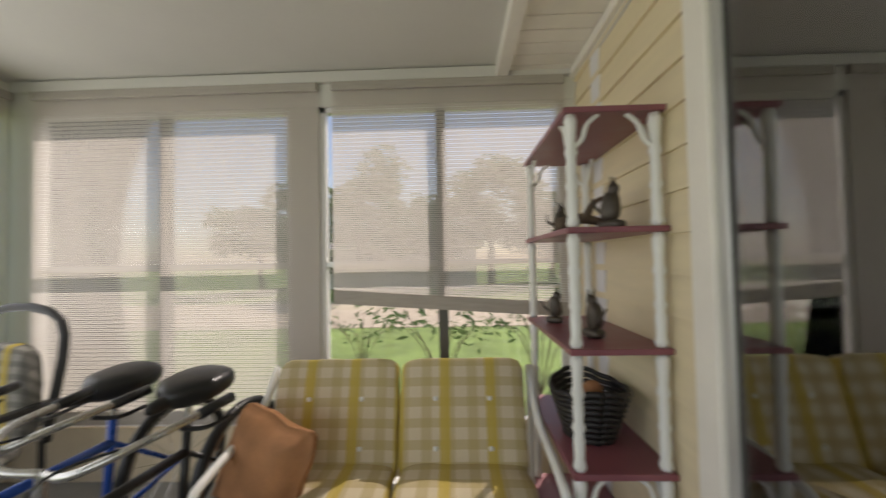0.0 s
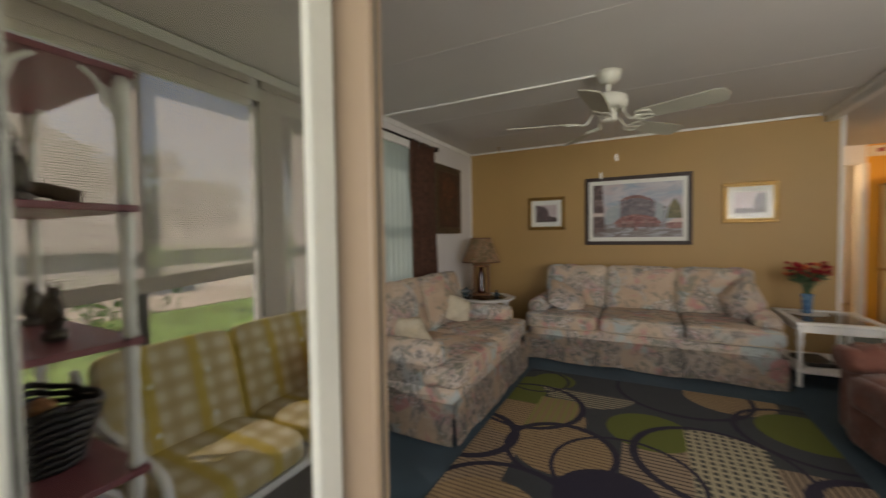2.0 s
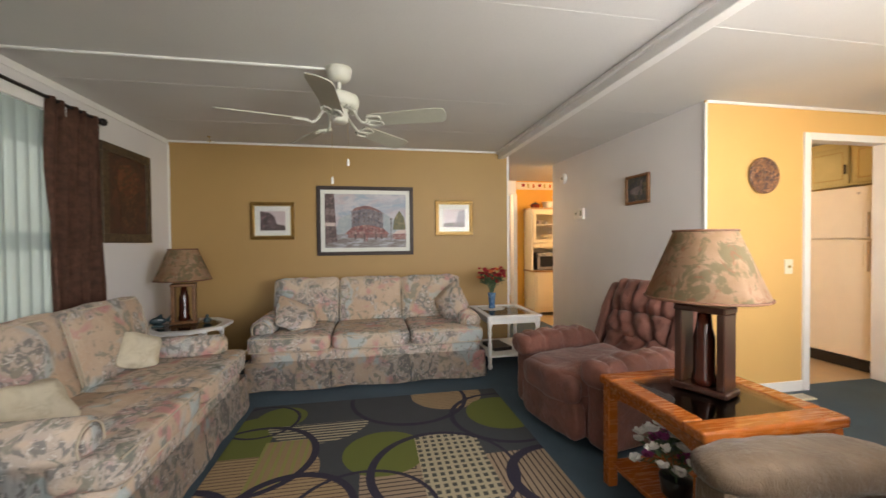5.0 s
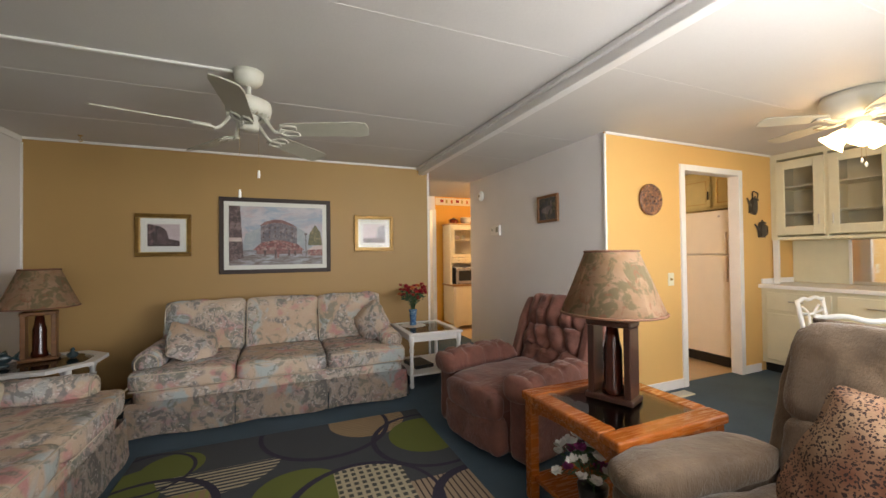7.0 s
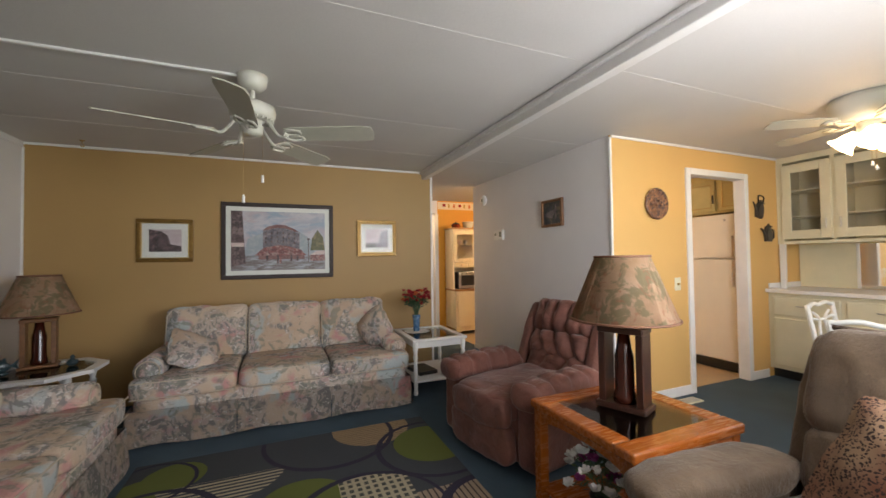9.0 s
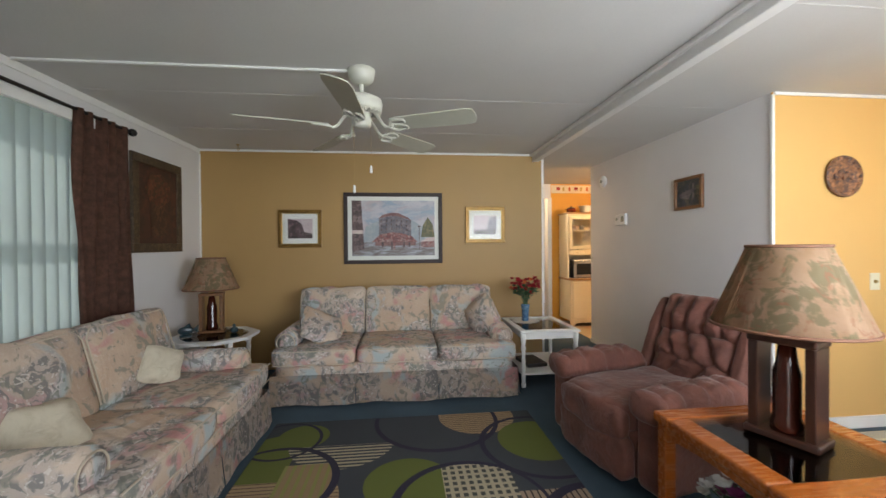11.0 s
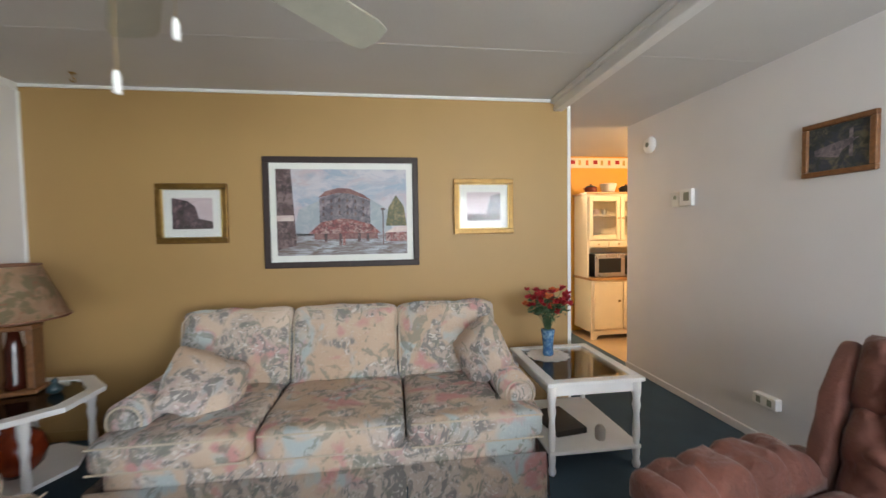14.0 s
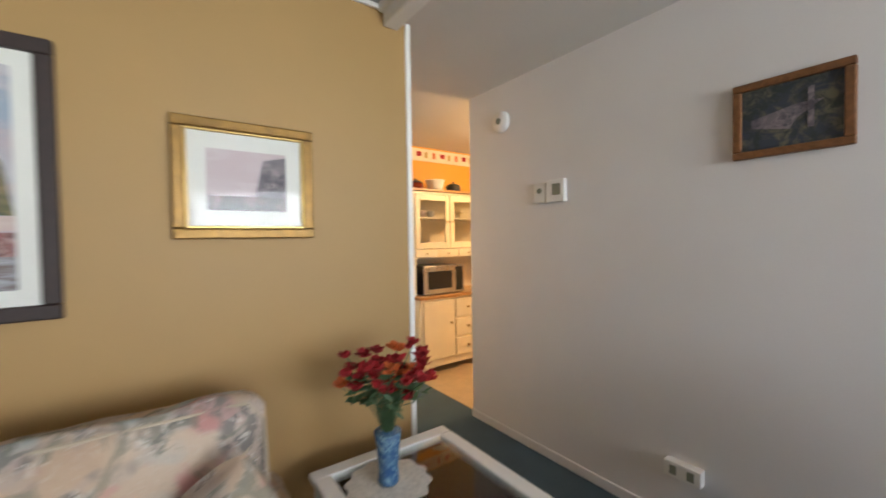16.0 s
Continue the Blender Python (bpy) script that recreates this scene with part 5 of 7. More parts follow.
for _x, _y, _z in ((-0.045, -0.02, 1.665), (0.05, 0.01, 1.785)):
    bm = tube(bmesh.new(), [(_x, _y, _z), (_x, _y, 2.01)], 0.0008, 5)
    ch = part("pull_chain", bm, BRASS, fan)
    part("knob", lathe(bmesh.new(), [(0.003, -0.045), (0.008, -0.043), (0.007, -0.01), (0.004, 0)], 10, (_x, _y, _z)), TRIM, ch, smooth=True)

fan = thing("ceiling_fan_light", "ivory flush ceiling fan with lit tulip glass shades", "ceiling fan", pose(5.63, -3.12, 0))
part("housing", lathe(bmesh.new(), [(0.06, 2.17), (0.15, 2.185), (0.165, 2.21), (0.19, 2.24), (0.20, 2.30), (0.19, 2.338)], 28), FANWHITE, fan, smooth=True)
part("hub", lathe(bmesh.new(), [(0.03, 2.09), (0.055, 2.10), (0.06, 2.17)], 18), FANWHITE, fan, smooth=True)
for k in range(5):
    fan_blade(fan, 75 + 72 * k, 0.20, 0.60, 0.125, 2.185, 10, False)
for k in range(3):
    bm = lathe(bmesh.new(), [(0.025, 0.0), (0.03, -0.01), (0.05, -0.05), (0.058, -0.085), (0.085, -0.12)], 24, wave=0.06, waves=6)
    bmesh.ops.delete(bm, geom=[f for f in bm.faces if len(f.verts) > 4], context='FACES_ONLY')
    bmesh.ops.transform(bm, matrix=pose(0, 0, 2.11, 0, 0, 120 * k + 90) @ pose(0.06, 0, 0, 0, -48), verts=bm.verts)
    part("glass_shade", bm, OPAL, fan, "lit frosted tulip shade", True).visible_shadow = False
for _x, _z in ((-0.03, 1.90), (0.03, 1.88)):
    ch = part("pull_chain", tube(bmesh.new(), [(_x, -0.02, _z), (_x, -0.02, 2.09)], 0.0012, 5), BRASS, fan)
    part("knob", lathe(bmesh.new(), [(0.003, -0.035), (0.009, -0.025), (0.004, 0)], 10, (_x, -0.02, _z)), TRIM, ch)


# ---- pictures ----
def picture(name, at, w, h, fw, frame_mat, mat_w, label, depth=0.028):
    """Hangs on a wall behind it: local x across, z up, front at -y."""
    th = thing(name, label, "picture", at)
    bm = bmesh.new()
    for x0, x1, z0, z1 in ((-w / 2, w / 2, -h / 2, -h / 2 + fw), (-w / 2, w / 2, h / 2 - fw, h / 2), (-w / 2, -w / 2 + fw, -h / 2 + fw, h / 2 - fw), (w / 2 - fw, w / 2, -h / 2 + fw, h / 2 - fw)):
        box(bm, x0, x1, -depth, -0.001, z0, z1, 0.005)
    part("frame", bm, frame_mat, th)
    iw, ih = w / 2 - fw, h / 2 - fw
    if mat_w:
        part("mat_board", B(-iw, iw, -0.012, -0.003, -ih, ih), MAT_BOARD, th)
    return th, iw - mat_w, ih - mat_w


def flat(parent, name, pts, y, material):
    part(name, prism(bmesh.new(), pts, y - 0.001, y), material, parent)


def rect(x0, x1, z0, z1):
    return [(x0, z0), (x1, z0), (x1, z1), (x0, z1)]


SKY = painted("painted_sky", ((0.30, 0.36, 0.46), (0.48, 0.40, 0.43), (0.50, 0.48, 0.52)), 3, (1, 1, 2))
STREET = painted("painted_street", ((0.24, 0.22, 0.23), (0.40, 0.42, 0.47), (0.16, 0.12, 0.11)), 9, (0.7, 1, 4))
TOWER = painted("painted_tower", ((0.10, 0.06, 0.06), (0.22, 0.15, 0.15), (0.06, 0.04, 0.04)), 14)
BUILD = painted("painted_building", ((0.15, 0.13, 0.15), (0.28, 0.23, 0.25), (0.09, 0.08, 0.10)), 16)
BUILD2 = painted("painted_far_building", ((0.30, 0.34, 0.38), (0.38, 0.40, 0.43)), 10)
ROOFP = painted("painted_roof", ((0.16, 0.07, 0.07), (0.25, 0.13, 0.12)), 18)
AWN = painted("painted_awning", ((0.27, 0.08, 0.075), (0.40, 0.27, 0.25), (0.13, 0.05, 0.05)), 24)
TREEP = painted("painted_tree", ((0.13, 0.12, 0.05), (0.26, 0.20, 0.10), (0.08, 0.09, 0.05)), 24)
PT = painted("painted_pale", ((0.55, 0.42, 0.40), (0.62, 0.52, 0.48)), 12)
th, iw, ih = picture("framed_painting", pose(2.0065, 0, 1.503), 1.071, 0.776, 0.042, FRAME_DARK, 0.045, "large dark-framed painting of a Paris street corner")
part("canvas", B(-iw, iw, -0.017, -0.0122, -ih, ih), SKY, th)
_y = -0.0185
flat(th, "street", rect(-iw, iw, -ih, -ih + 0.15), _y, STREET)
flat(th, "far_building", [(-0.34, -0.16), (-0.30, 0.02), (-0.12, 0.10), (-0.12, -0.16)], _y, BUILD2)
flat(th, "far_building", [(0.18, -0.16), (0.18, 0.10), (0.34, 0.0), (0.34, -0.16)], _y, BUILD2)
flat(th, "building", [(-0.16, -0.12), (-0.16, 0.10), (-0.03, 0.135), (0.05, 0.13), (0.19, 0.08), (0.19, -0.12)], _y - 0.002, BUILD)
flat(th, "building_roof", [(-0.17, 0.10), (-0.12, 0.145), (-0.03, 0.17), (0.05, 0.165), (0.15, 0.12), (0.2, 0.08), (0.05, 0.13), (-0.03, 0.135)], _y - 0.004, ROOFP)
flat(th, "awning", [(-0.24, -0.15), (-0.15, -0.07), (-0.02, -0.045), (0.06, -0.05), (0.2, -0.09), (0.26, -0.15)], _y - 0.004, AWN)
flat(th, "arcade", rect(-0.2, 0.24, -0.19, -0.15), _y - 0.004, ROOFP)
for k in range(18):
    x = -0.14 + (k % 6) * 0.055
    z = -0.015 + (k // 6) * 0.045 - 0.012 * abs(k % 6 - 2.2) * 0.5
    flat(th, "painted_window", rect(x, x + 0.014, z, z + 0.024), _y - 0.0035, TOWER)
flat(th, "tower", [(-iw, -ih + 0.04), (-iw + 0.13, -ih + 0.07), (-iw + 0.10, ih), (-iw, ih)], _y - 0.002, TOWER)
flat(th, "shop_sign", rect(-iw, -iw + 0.115, -0.06, -0.02), _y - 0.004, PT)
flat(th, "tree_paint", [(iw - 0.15, -0.10), (iw - 0.13, 0.03), (iw - 0.075, 0.12), (iw - 0.02, 0.04), (iw, -0.10)], _y - 0.002, TREEP)
flat(th, "cafe_awning", [(iw - 0.16, -0.15), (iw - 0.08, -0.105), (iw, -0.10), (iw, -0.14)], _y - 0.004, PT)
flat(th, "cafe_front", rect(iw - 0.15, iw, -0.21, -0.145), _y - 0.003, AWN)
flat(th, "street_lamp_paint", rect(0.275, 0.283, -0.24, 0.02), _y - 0.005, TOWER)
flat(th, "lamp_head_paint", rect(0.265, 0.293, 0.012, 0.028), _y - 0.0065, TOWER)
for x in (-0.03, -0.005, -0.13, 0.1, 0.16):
    flat(th, "stroke", rect(x, x + 0.02, -0.235 if abs(x) < 0.04 else -0.21, -0.15), _y - 0.0065, TOWER if x != -0.005 else AWN)
ROSE = painted("watercolour_rose", ((0.52, 0.42, 0.44), (0.58, 0.50, 0.52)), 6, (1, 1, 3))
ROCK = painted("watercolour_rocks", ((0.09, 0.06, 0.06), (0.26, 0.16, 0.17), (0.05, 0.04, 0.04)), 22)
for cx, cz, seed in ((1.0145, 1.502, 0), (3.0265, 1.538, 1)):
    th, iw, ih = picture("framed_print", pose(cx, 0, cz), 0.451, 0.406, 0.036, GILT, 0.0, "gilt-framed small landscape print with white mat")
    part("mat_board", B(-iw, iw, -0.012, -0.003, -ih, ih), MAT_BOARD, th)
    a, b = iw - 0.062, ih - 0.062
    part("print", B(-a, a, -0.014, -0.0122, -b, b), ROSE, th)
    if seed == 0:
        flat(th, "painted_rocks", [(-a, -b), (a, -b), (a, -b + 0.05), (0.04, -b + 0.07), (0.02, -b + 0.15), (-0.03, b - 0.02), (-a, b)], -0.0145, ROCK)
    else:
        flat(th, "painted_trees", [(0.02, -b + 0.04), (a, -b + 0.04), (a, b - 0.01), (0.05, b - 0.03)], -0.0145, BUILD)
        flat(th, "painted_shore", rect(-a, a, -b, -b + 0.05), -0.016, ROCK)
    bm = bmesh.new()
    for x0, x1, z0, z1 in ((-iw, iw, -ih, -ih + 0.008), (-iw, iw, ih - 0.008, ih), (-iw, -iw + 0.008, -ih + 0.008, ih - 0.008), (iw - 0.008, iw, -ih + 0.008, ih - 0.008)):
        box(bm, x0, x1, -0.024, -0.0125, z0, z1, 0.002)
    part("inner_lip", bm, BRASS, th, "bright gilt inner lip")
    part("glazing", B(-iw + 0.008, iw - 0.008, -0.0195, -0.0185, -ih + 0.008, ih - 0.008), PICTURE_GLASS, th).visible_shadow = False
    bm = bmesh.new()
    for k in range(22):
        for z in (-ih - 0.004, ih + 0.004):
            blob(bm, (-iw + (k + 0.5) * 2 * iw / 22, -0.028, z), (0.006, 0.004, 0.004), 2.5, 3)
    part("beading", bm, GILT, th)["kind"] = "stuff"
th, iw, ih = picture("framed_tapestry", pose(0.0, -0.722, 1.670, 0, 0, 90), 0.674, 0.795, 0.075, painted("carved_dark_frame", ((0.055, 0.035, 0.02), (0.10, 0.065, 0.035)), 25), 0.0, "dark brown ornate framed picture of an urn")
part("canvas", B(-iw, iw, -0.016, -0.003, -ih, ih), painted("dark_red_tapestry", ((0.06, 0.022, 0.014), (0.10, 0.035, 0.02), (0.04, 0.02, 0.014)), 6), th)
flat(th, "painted_urn", [(-0.10, -0.26), (0.10, -0.26), (0.12, -0.05), (0.06, 0.02), (-0.06, 0.02), (-0.12, -0.05)], -0.018, painted("painted_urn_brown", ((0.045, 0.02, 0.012), (0.12, 0.05, 0.025)), 14))
flat(th, "painted_bouquet", [(0.16 * math.cos(k * 0.45) * (1 + 0.15 * (k % 2)), 0.13 + 0.13 * math.sin(k * 0.45) * (1 + 0.15 * (k % 2))) for k in range(14)], -0.0195, painted("painted_blooms", ((0.09, 0.025, 0.015), (0.19, 0.06, 0.03), (0.05, 0.03, 0.015)), 18))
th, iw, ih = picture("framed_photo", pose(4.62, -1.128, 1.752, 0, 0, -90), 0.335, 0.284, 0.028, FRAME_OAK, 0.0, "small brown-framed picture of a boat on white wall")
part("print", B(-iw, iw, -0.012, -0.003, -ih, ih), painted("boat_water", ((0.04, 0.05, 0.07), (0.14, 0.13, 0.09), (0.03, 0.04, 0.04)), 14), th)
flat(th, "painted_boat", [(-0.11, -0.03), (0.0, -0.055), (0.02, -0.02), (0.09, 0.03), (0.02, 0.03), (-0.11, 0.0)], -0.0135, BUILD)
flat(th, "painted_mast", rect(0.05, 0.066, -0.06, 0.08), -0.015, BUILD)


# ---- small things in the living room ----
def petals(bm, c, r, n, rng):
    for k in range(n):
        a = 2 * math.pi * k / n + rng.uniform(-.2, .2)
        e = Euler((rng.uniform(-.4, .4), rng.uniform(-.9, -.2), a)).to_matrix()
        bm.faces.new([bm.verts.new(Vector(c) + e @ Vector(q) * r) for q in ((0, 0, 0), (0.5, -0.42, 0.1), (1, -0.2, 0.25), (1, 0.2, 0.25), (0.5, 0.42, 0.1))])


def bouquet(th, z0, spread, h, heads, mats, seed, droop=0.0, size=0.026):
    rng = random.Random(seed)
    stems, lf = bmesh.new(), bmesh.new()
    blooms = [bmesh.new() for _ in mats]
    for k in range(heads):
        a = k * 2.399
        r = spread * math.sqrt((k + 0.5) / heads)
        tip = Vector((r * math.cos(a), r * math.sin(a), z0 + h * rng.uniform(0.45, 1.0) - droop * r))
        tube(stems, curve([(0, 0, z0 - 0.04), (tip.x * 0.4, tip.y * 0.4, z0 + (tip.z - z0) * 0.6), tip], 3), 0.0018, 4)
        b = blooms[rng.choice(range(len(mats))) if k % 3 else 0]
        for _ in range(2):
            petals(b, tip + Vector((rng.uniform(-.012, .012), rng.uniform(-.012, .012), rng.uniform(-.01, .01))), size * rng.uniform(0.8, 1.3), 6, rng)
        leaves(lf, tip * 0.75 + Vector((0, 0, z0 * 0.25)), 0.035, 3, 0.028)
    part("stems", stems, LEAF, th)
    part("foliage", lf, LEAF, th)["kind"] = "stuff"
    for b, m in zip(blooms, mats):
        part("bloom", b, m, th)["kind"] = "stuff"


vs = thing("flower_vase", "blue mosaic vase of red silk flowers on lace doily", "vase", pose(3.36, -0.40, 0.5235))
part("vase", lathe(bmesh.new(), [(0.032, 0), (0.036, 0.01), (0.033, 0.05), (0.038, 0.12), (0.046, 0.17), (0.044, 0.172)], 20), VASE, vs, smooth=True)
bouquet(vs, 0.17, 0.155, 0.26, 46, (RED, RED, CORAL), 4)
bm = lathe(bmesh.new(), [(0.125, 0.0), (0.138, 0.0015), (0.12, 0.003), (0.05, 0.0035)], 72, wave=0.05, waves=12)
single("doily", bm, LACE, "scalloped white lace doily on the glass table", "doily", at=pose(3.36, -0.40, 0.5195))
bk = thing("hardback_book", "dark hardback book lying on the table's lower shelf", "book", pose(3.36, -0.56, 0.135, 0, 0, 8))
part("cover", B(-0.10, 0.10, -0.15, 0.15, 0, 0.035, 0.003), BLACK, bk)
part("pages", B(-0.095, 0.104, -0.145, 0.145, 0.006, 0.029), MAT_BOARD, bk)
single("glass_tumbler", lathe(bmesh.new(), [(0.026, 0), (0.03, 0.01), (0.03, 0.06), (0.022, 0.075), (0.018, 0.08)], 14), STEEL, "small glass candle jar on lower shelf", "jar", True, pose(3.52, -0.77, 0.135))

fl = thing("flower_pot", "white and purple silk orchids under the oak table", "plant", pose(3.36, -3.02, 0.125))
part("pot", lathe(bmesh.new(), [(0.045, 0), (0.06, 0.02), (0.07, 0.09), (0.065, 0.095)], 16), BLACK, fl, smooth=True)
bouquet(fl, 0.10, 0.19, 0.22, 34, (WHITE_PETAL, WHITE_PETAL, PURPLE), 8, 0.35, 0.03)

fish = thing("fish_figurine", "dark teal ceramic fish on the corner table", "figurine", pose(0.22, -0.72, 0.526, 0, 0, 30))
bm = blob(bmesh.new(), (0, 0, 0.06), (0.06, 0.018, 0.035), 2.2, 8)
prism(bm, [(0.05, 0.06), (0.10, 0.11), (0.085, 0.065), (0.10, 0.03)], -0.005, 0.005)
prism(bm, [(-0.02, 0.09), (0.03, 0.125), (0.04, 0.085)], -0.004, 0.004)
part("body", bm, TEALFISH, fish, smooth=True)
part("base", blob(bmesh.new(), (0, 0, 0.015), (0.05, 0.03, 0.015), 2.5, 6), TEALFISH, fish, smooth=True)
single("scent_bottle", lathe(bmesh.new(), [(0.02, 0), (0.034, 0.015), (0.034, 0.035), (0.012, 0.05), (0.012, 0.055), (0.016, 0.065), (0.004, 0.08)], 16), TEALFISH, "small round dark bottle beside the lamp", "bottle", True, pose(0.55, -0.55, 0.526))
single("amber_vase", lathe(bmesh.new(), [(0.05, 0), (0.10, 0.05), (0.12, 0.12), (0.10, 0.19), (0.05, 0.23), (0.06, 0.26)], 20), AMBERGLASS, "amber glass vase on the corner table's lower shelf", "vase", True, pose(0.45, -0.66, 0.158))

tv = thing("media_stand", "low stand with grey top and cream edging", "tv stand", pose(0.0, 0, 0))
m = pose(0.537, -3.40, 0, 0, 0, 38)
bm = B(-0.17, 0.17, -0.36, 0.36, 0.395, 0.42, 0.004, m=m)
part("top", bm, wood("grey_woodgrain", (0.20, 0.17, 0.14), 0.4, (10, 2, 10)), tv)
bm = B(0.17, 0.24, -0.40, 0.40, 0.36, 0.428, 0.006, m=m)
box(bm, -0.24, -0.17, -0.40, 0.40, 0.36, 0.428, 0.006, m=m)
box(bm, -0.17, 0.17, 0.36, 0.40, 0.36, 0.428, 0.006, m=m)
box(bm, -0.17, 0.17, -0.40, -0.36, 0.36, 0.428, 0.006, m=m)
part("edging", bm, CREAM_PAINT, tv)
part("body", B(-0.22, 0.22, -0.38, 0.38, 0, 0.36, 0.005, m=m), DARKWOOD, tv)
for _k in range(6):
    bm = B(-0.07, 0.07, -0.062, 0.062, 0, 0.0105, 0.001, m=pose(0.40, -3.13, 0.428 + _k * 0.011, 0, 0, 30 + (_k * 37) % 11))
    c = single("disc_case", bm, (BLACK, PLAID_GREY, BLACK, TEALFISH, BLACK, PEWTER)[_k], "dark disc case in a stack on the media stand", "disc case", group="stack of disc cases")
single("remote_control", B(-0.02, 0.02, -0.06, 0.06, 0, 0.014, 0.004), STEEL, "small silver remote on the disc cases", "remote", at=pose(0.40, -3.13, 0.494, 0, 0, 70))

# fixtures on the partition
th = thing("thermostat", "white wall thermostat with grey display and second control", "thermostat", pose(4.62, -0.06, 1.583, 0, 0, -90))
part("body", B(-0.01, 0.115, -0.03, 0, -0.06, 0.07, 0.006), TRIM, th)
part("display", B(0.035, 0.09, -0.0315, -0.03, -0.02, 0.045), LCD, th)
part("side_control", B(-0.105, -0.02, -0.022, 0, -0.06, 0.06, 0.005), TRIM, th)
part("dial", lathe(bmesh.new(), [(0.016, 0), (0.016, 0.006)], 14), LCD, th).matrix_basis = pose(-0.063, -0.022, 0.015, 90)
th = thing("smoke_alarm", "round white smoke alarm on the wall", "smoke alarm", pose(4.62, 0.33, 2.09, 0, -90, 0))
part("body", lathe(bmesh.new(), [(0.07, 0), (0.07, 0.02), (0.06, 0.032), (0.03, 0.038)], 24), TRIM, th, smooth=True)
part("grille", lathe(bmesh.new(), [(0.022, 0.038), (0.02, 0.0405)], 16), LCD, th)
th = thing("wall_outlet", "white surface-mounted outlet strip low on the wall", "outlet", pose(4.62, -0.785, 0.287, 0, 0, -90))
part("body", B(-0.075, 0.075, -0.045, 0, -0.035, 0.035, 0.005), TRIM, th)
for _x in (-0.035, 0.035):
    part("socket", B(_x - 0.014, _x + 0.014, -0.0465, -0.045, -0.02, 0.02), LCD, th)
th = thing("ceiling_hook", "small brass swag hook in the ceiling", "hook", pose(0.47, -0.21, 2.338))
part("stem", tube(bmesh.new(), curve([(0, 0, 0), (0, 0, -0.025), (0.015, 0, -0.045), (0.0, 0, -0.055), (-0.012, 0, -0.04)], 4), 0.004, 6), BRASS, th)
part("rose", lathe(bmesh.new(), [(0.012, -0.008), (0.02, -0.001)], 12), BRASS, th)
th = thing("floor_vent", "cream metal floor register by the doorway", "vent", pose(5.32, -2.02, 0))
part("plate", B(-0.15, 0.15, -0.055, 0.055, 0, 0.008, 0.003), CREAM_PAINT, th)
for _k in range(12):
    part("slat", B(-0.13 + _k * 0.0225, -0.118 + _k * 0.0225, -0.04, 0.04, 0.008, 0.011), ALU, th)

# fixtures on the orange wall
th = thing("copper_plate", "round embossed copper plate on the orange wall", "wall plate", pose(5.148, -1.893, 1.765, 90))
part("dish", lathe(bmesh.new(), [(0.06, 0.002), (0.10, 0.008), (0.115, 0.014), (0.145, 0.022), (0.142, 0.028), (0.11, 0.018), (0.03, 0.014)], 30), COPPER, th, smooth=True)
bm = bmesh.new()
for k in range(14):
    a = k * 2 * math.pi / 14
    blob(bm, (0.125 * math.cos(a), 0.125 * math.sin(a), 0.024), (0.012, 0.012, 0.006), 2.2, 4)
for k in range(5):
    blob(bm, (-0.06 + 0.03 * k, 0.015 * (k % 2), 0.02), (0.015, 0.025, 0.01), 2.5, 4)
part("embossing", bm, COPPER, th, smooth=True)
th = thing("light_switch", "cream wall switch with toggle", "switch", pose(5.415, -1.893, 1.03))
part("plate", B(-0.04, 0.04, -0.006, 0, -0.06, 0.06, 0.003), CREAM_PAINT, th)
part("toggle", lathe(bmesh.new(), [(0.012, 0), (0.01, 0.012)], 12), BRASS, th).matrix_basis = pose(0, -0.006, 0, 90)
for _x, _z, _tilt in ((6.69, 1.77, 12), (6.83, 1.52, 0)):
    th = thing("kettle_plaque", "dark pewter kettle wall ornament on orange wall", "wall ornament", pose(_x, -1.893, _z, 0, _tilt, 0))
    bm = bmesh.new()
    prism(bm, [(-0.05, -0.09), (0.05, -0.09), (0.06, -0.02), (0.04, 0.06), (-0.04, 0.06), (-0.06, -0.02)], -0.035, -0.001)
    bmesh.ops.bevel(bm, geom=[e for e in bm.edges if all(v.co.y < -0.03 for v in e.verts)], offset=0.012, segments=2, affect='EDGES')
    part("body", bm, PEWTER, th)
    part("lid", lathe(bmesh.new(), [(0.04, 0.06), (0.03, 0.075), (0.008, 0.085), (0.01, 0.10)], 12, (0, -0.018, 0)), PEWTER, th)
    part("handle", tube(bmesh.new(), curve([(-0.035, -0.018, 0.06), (-0.045, -0.018, 0.14), (0.045, -0.018, 0.14), (0.035, -0.018, 0.06)], 5) if _tilt else curve([(0.05, -0.018, 0.04), (0.09, -0.018, 0.03), (0.09, -0.018, -0.05), (0.05, -0.018, -0.06)], 5), 0.006, 6), IRON, th)
    part("spout", tube(bmesh.new(), curve([(-0.05, -0.018, -0.03), (-0.09, -0.018, 0.02), (-0.13, -0.018, 0.05)], 4), 0.014, 8, 0.006), PEWTER, th)

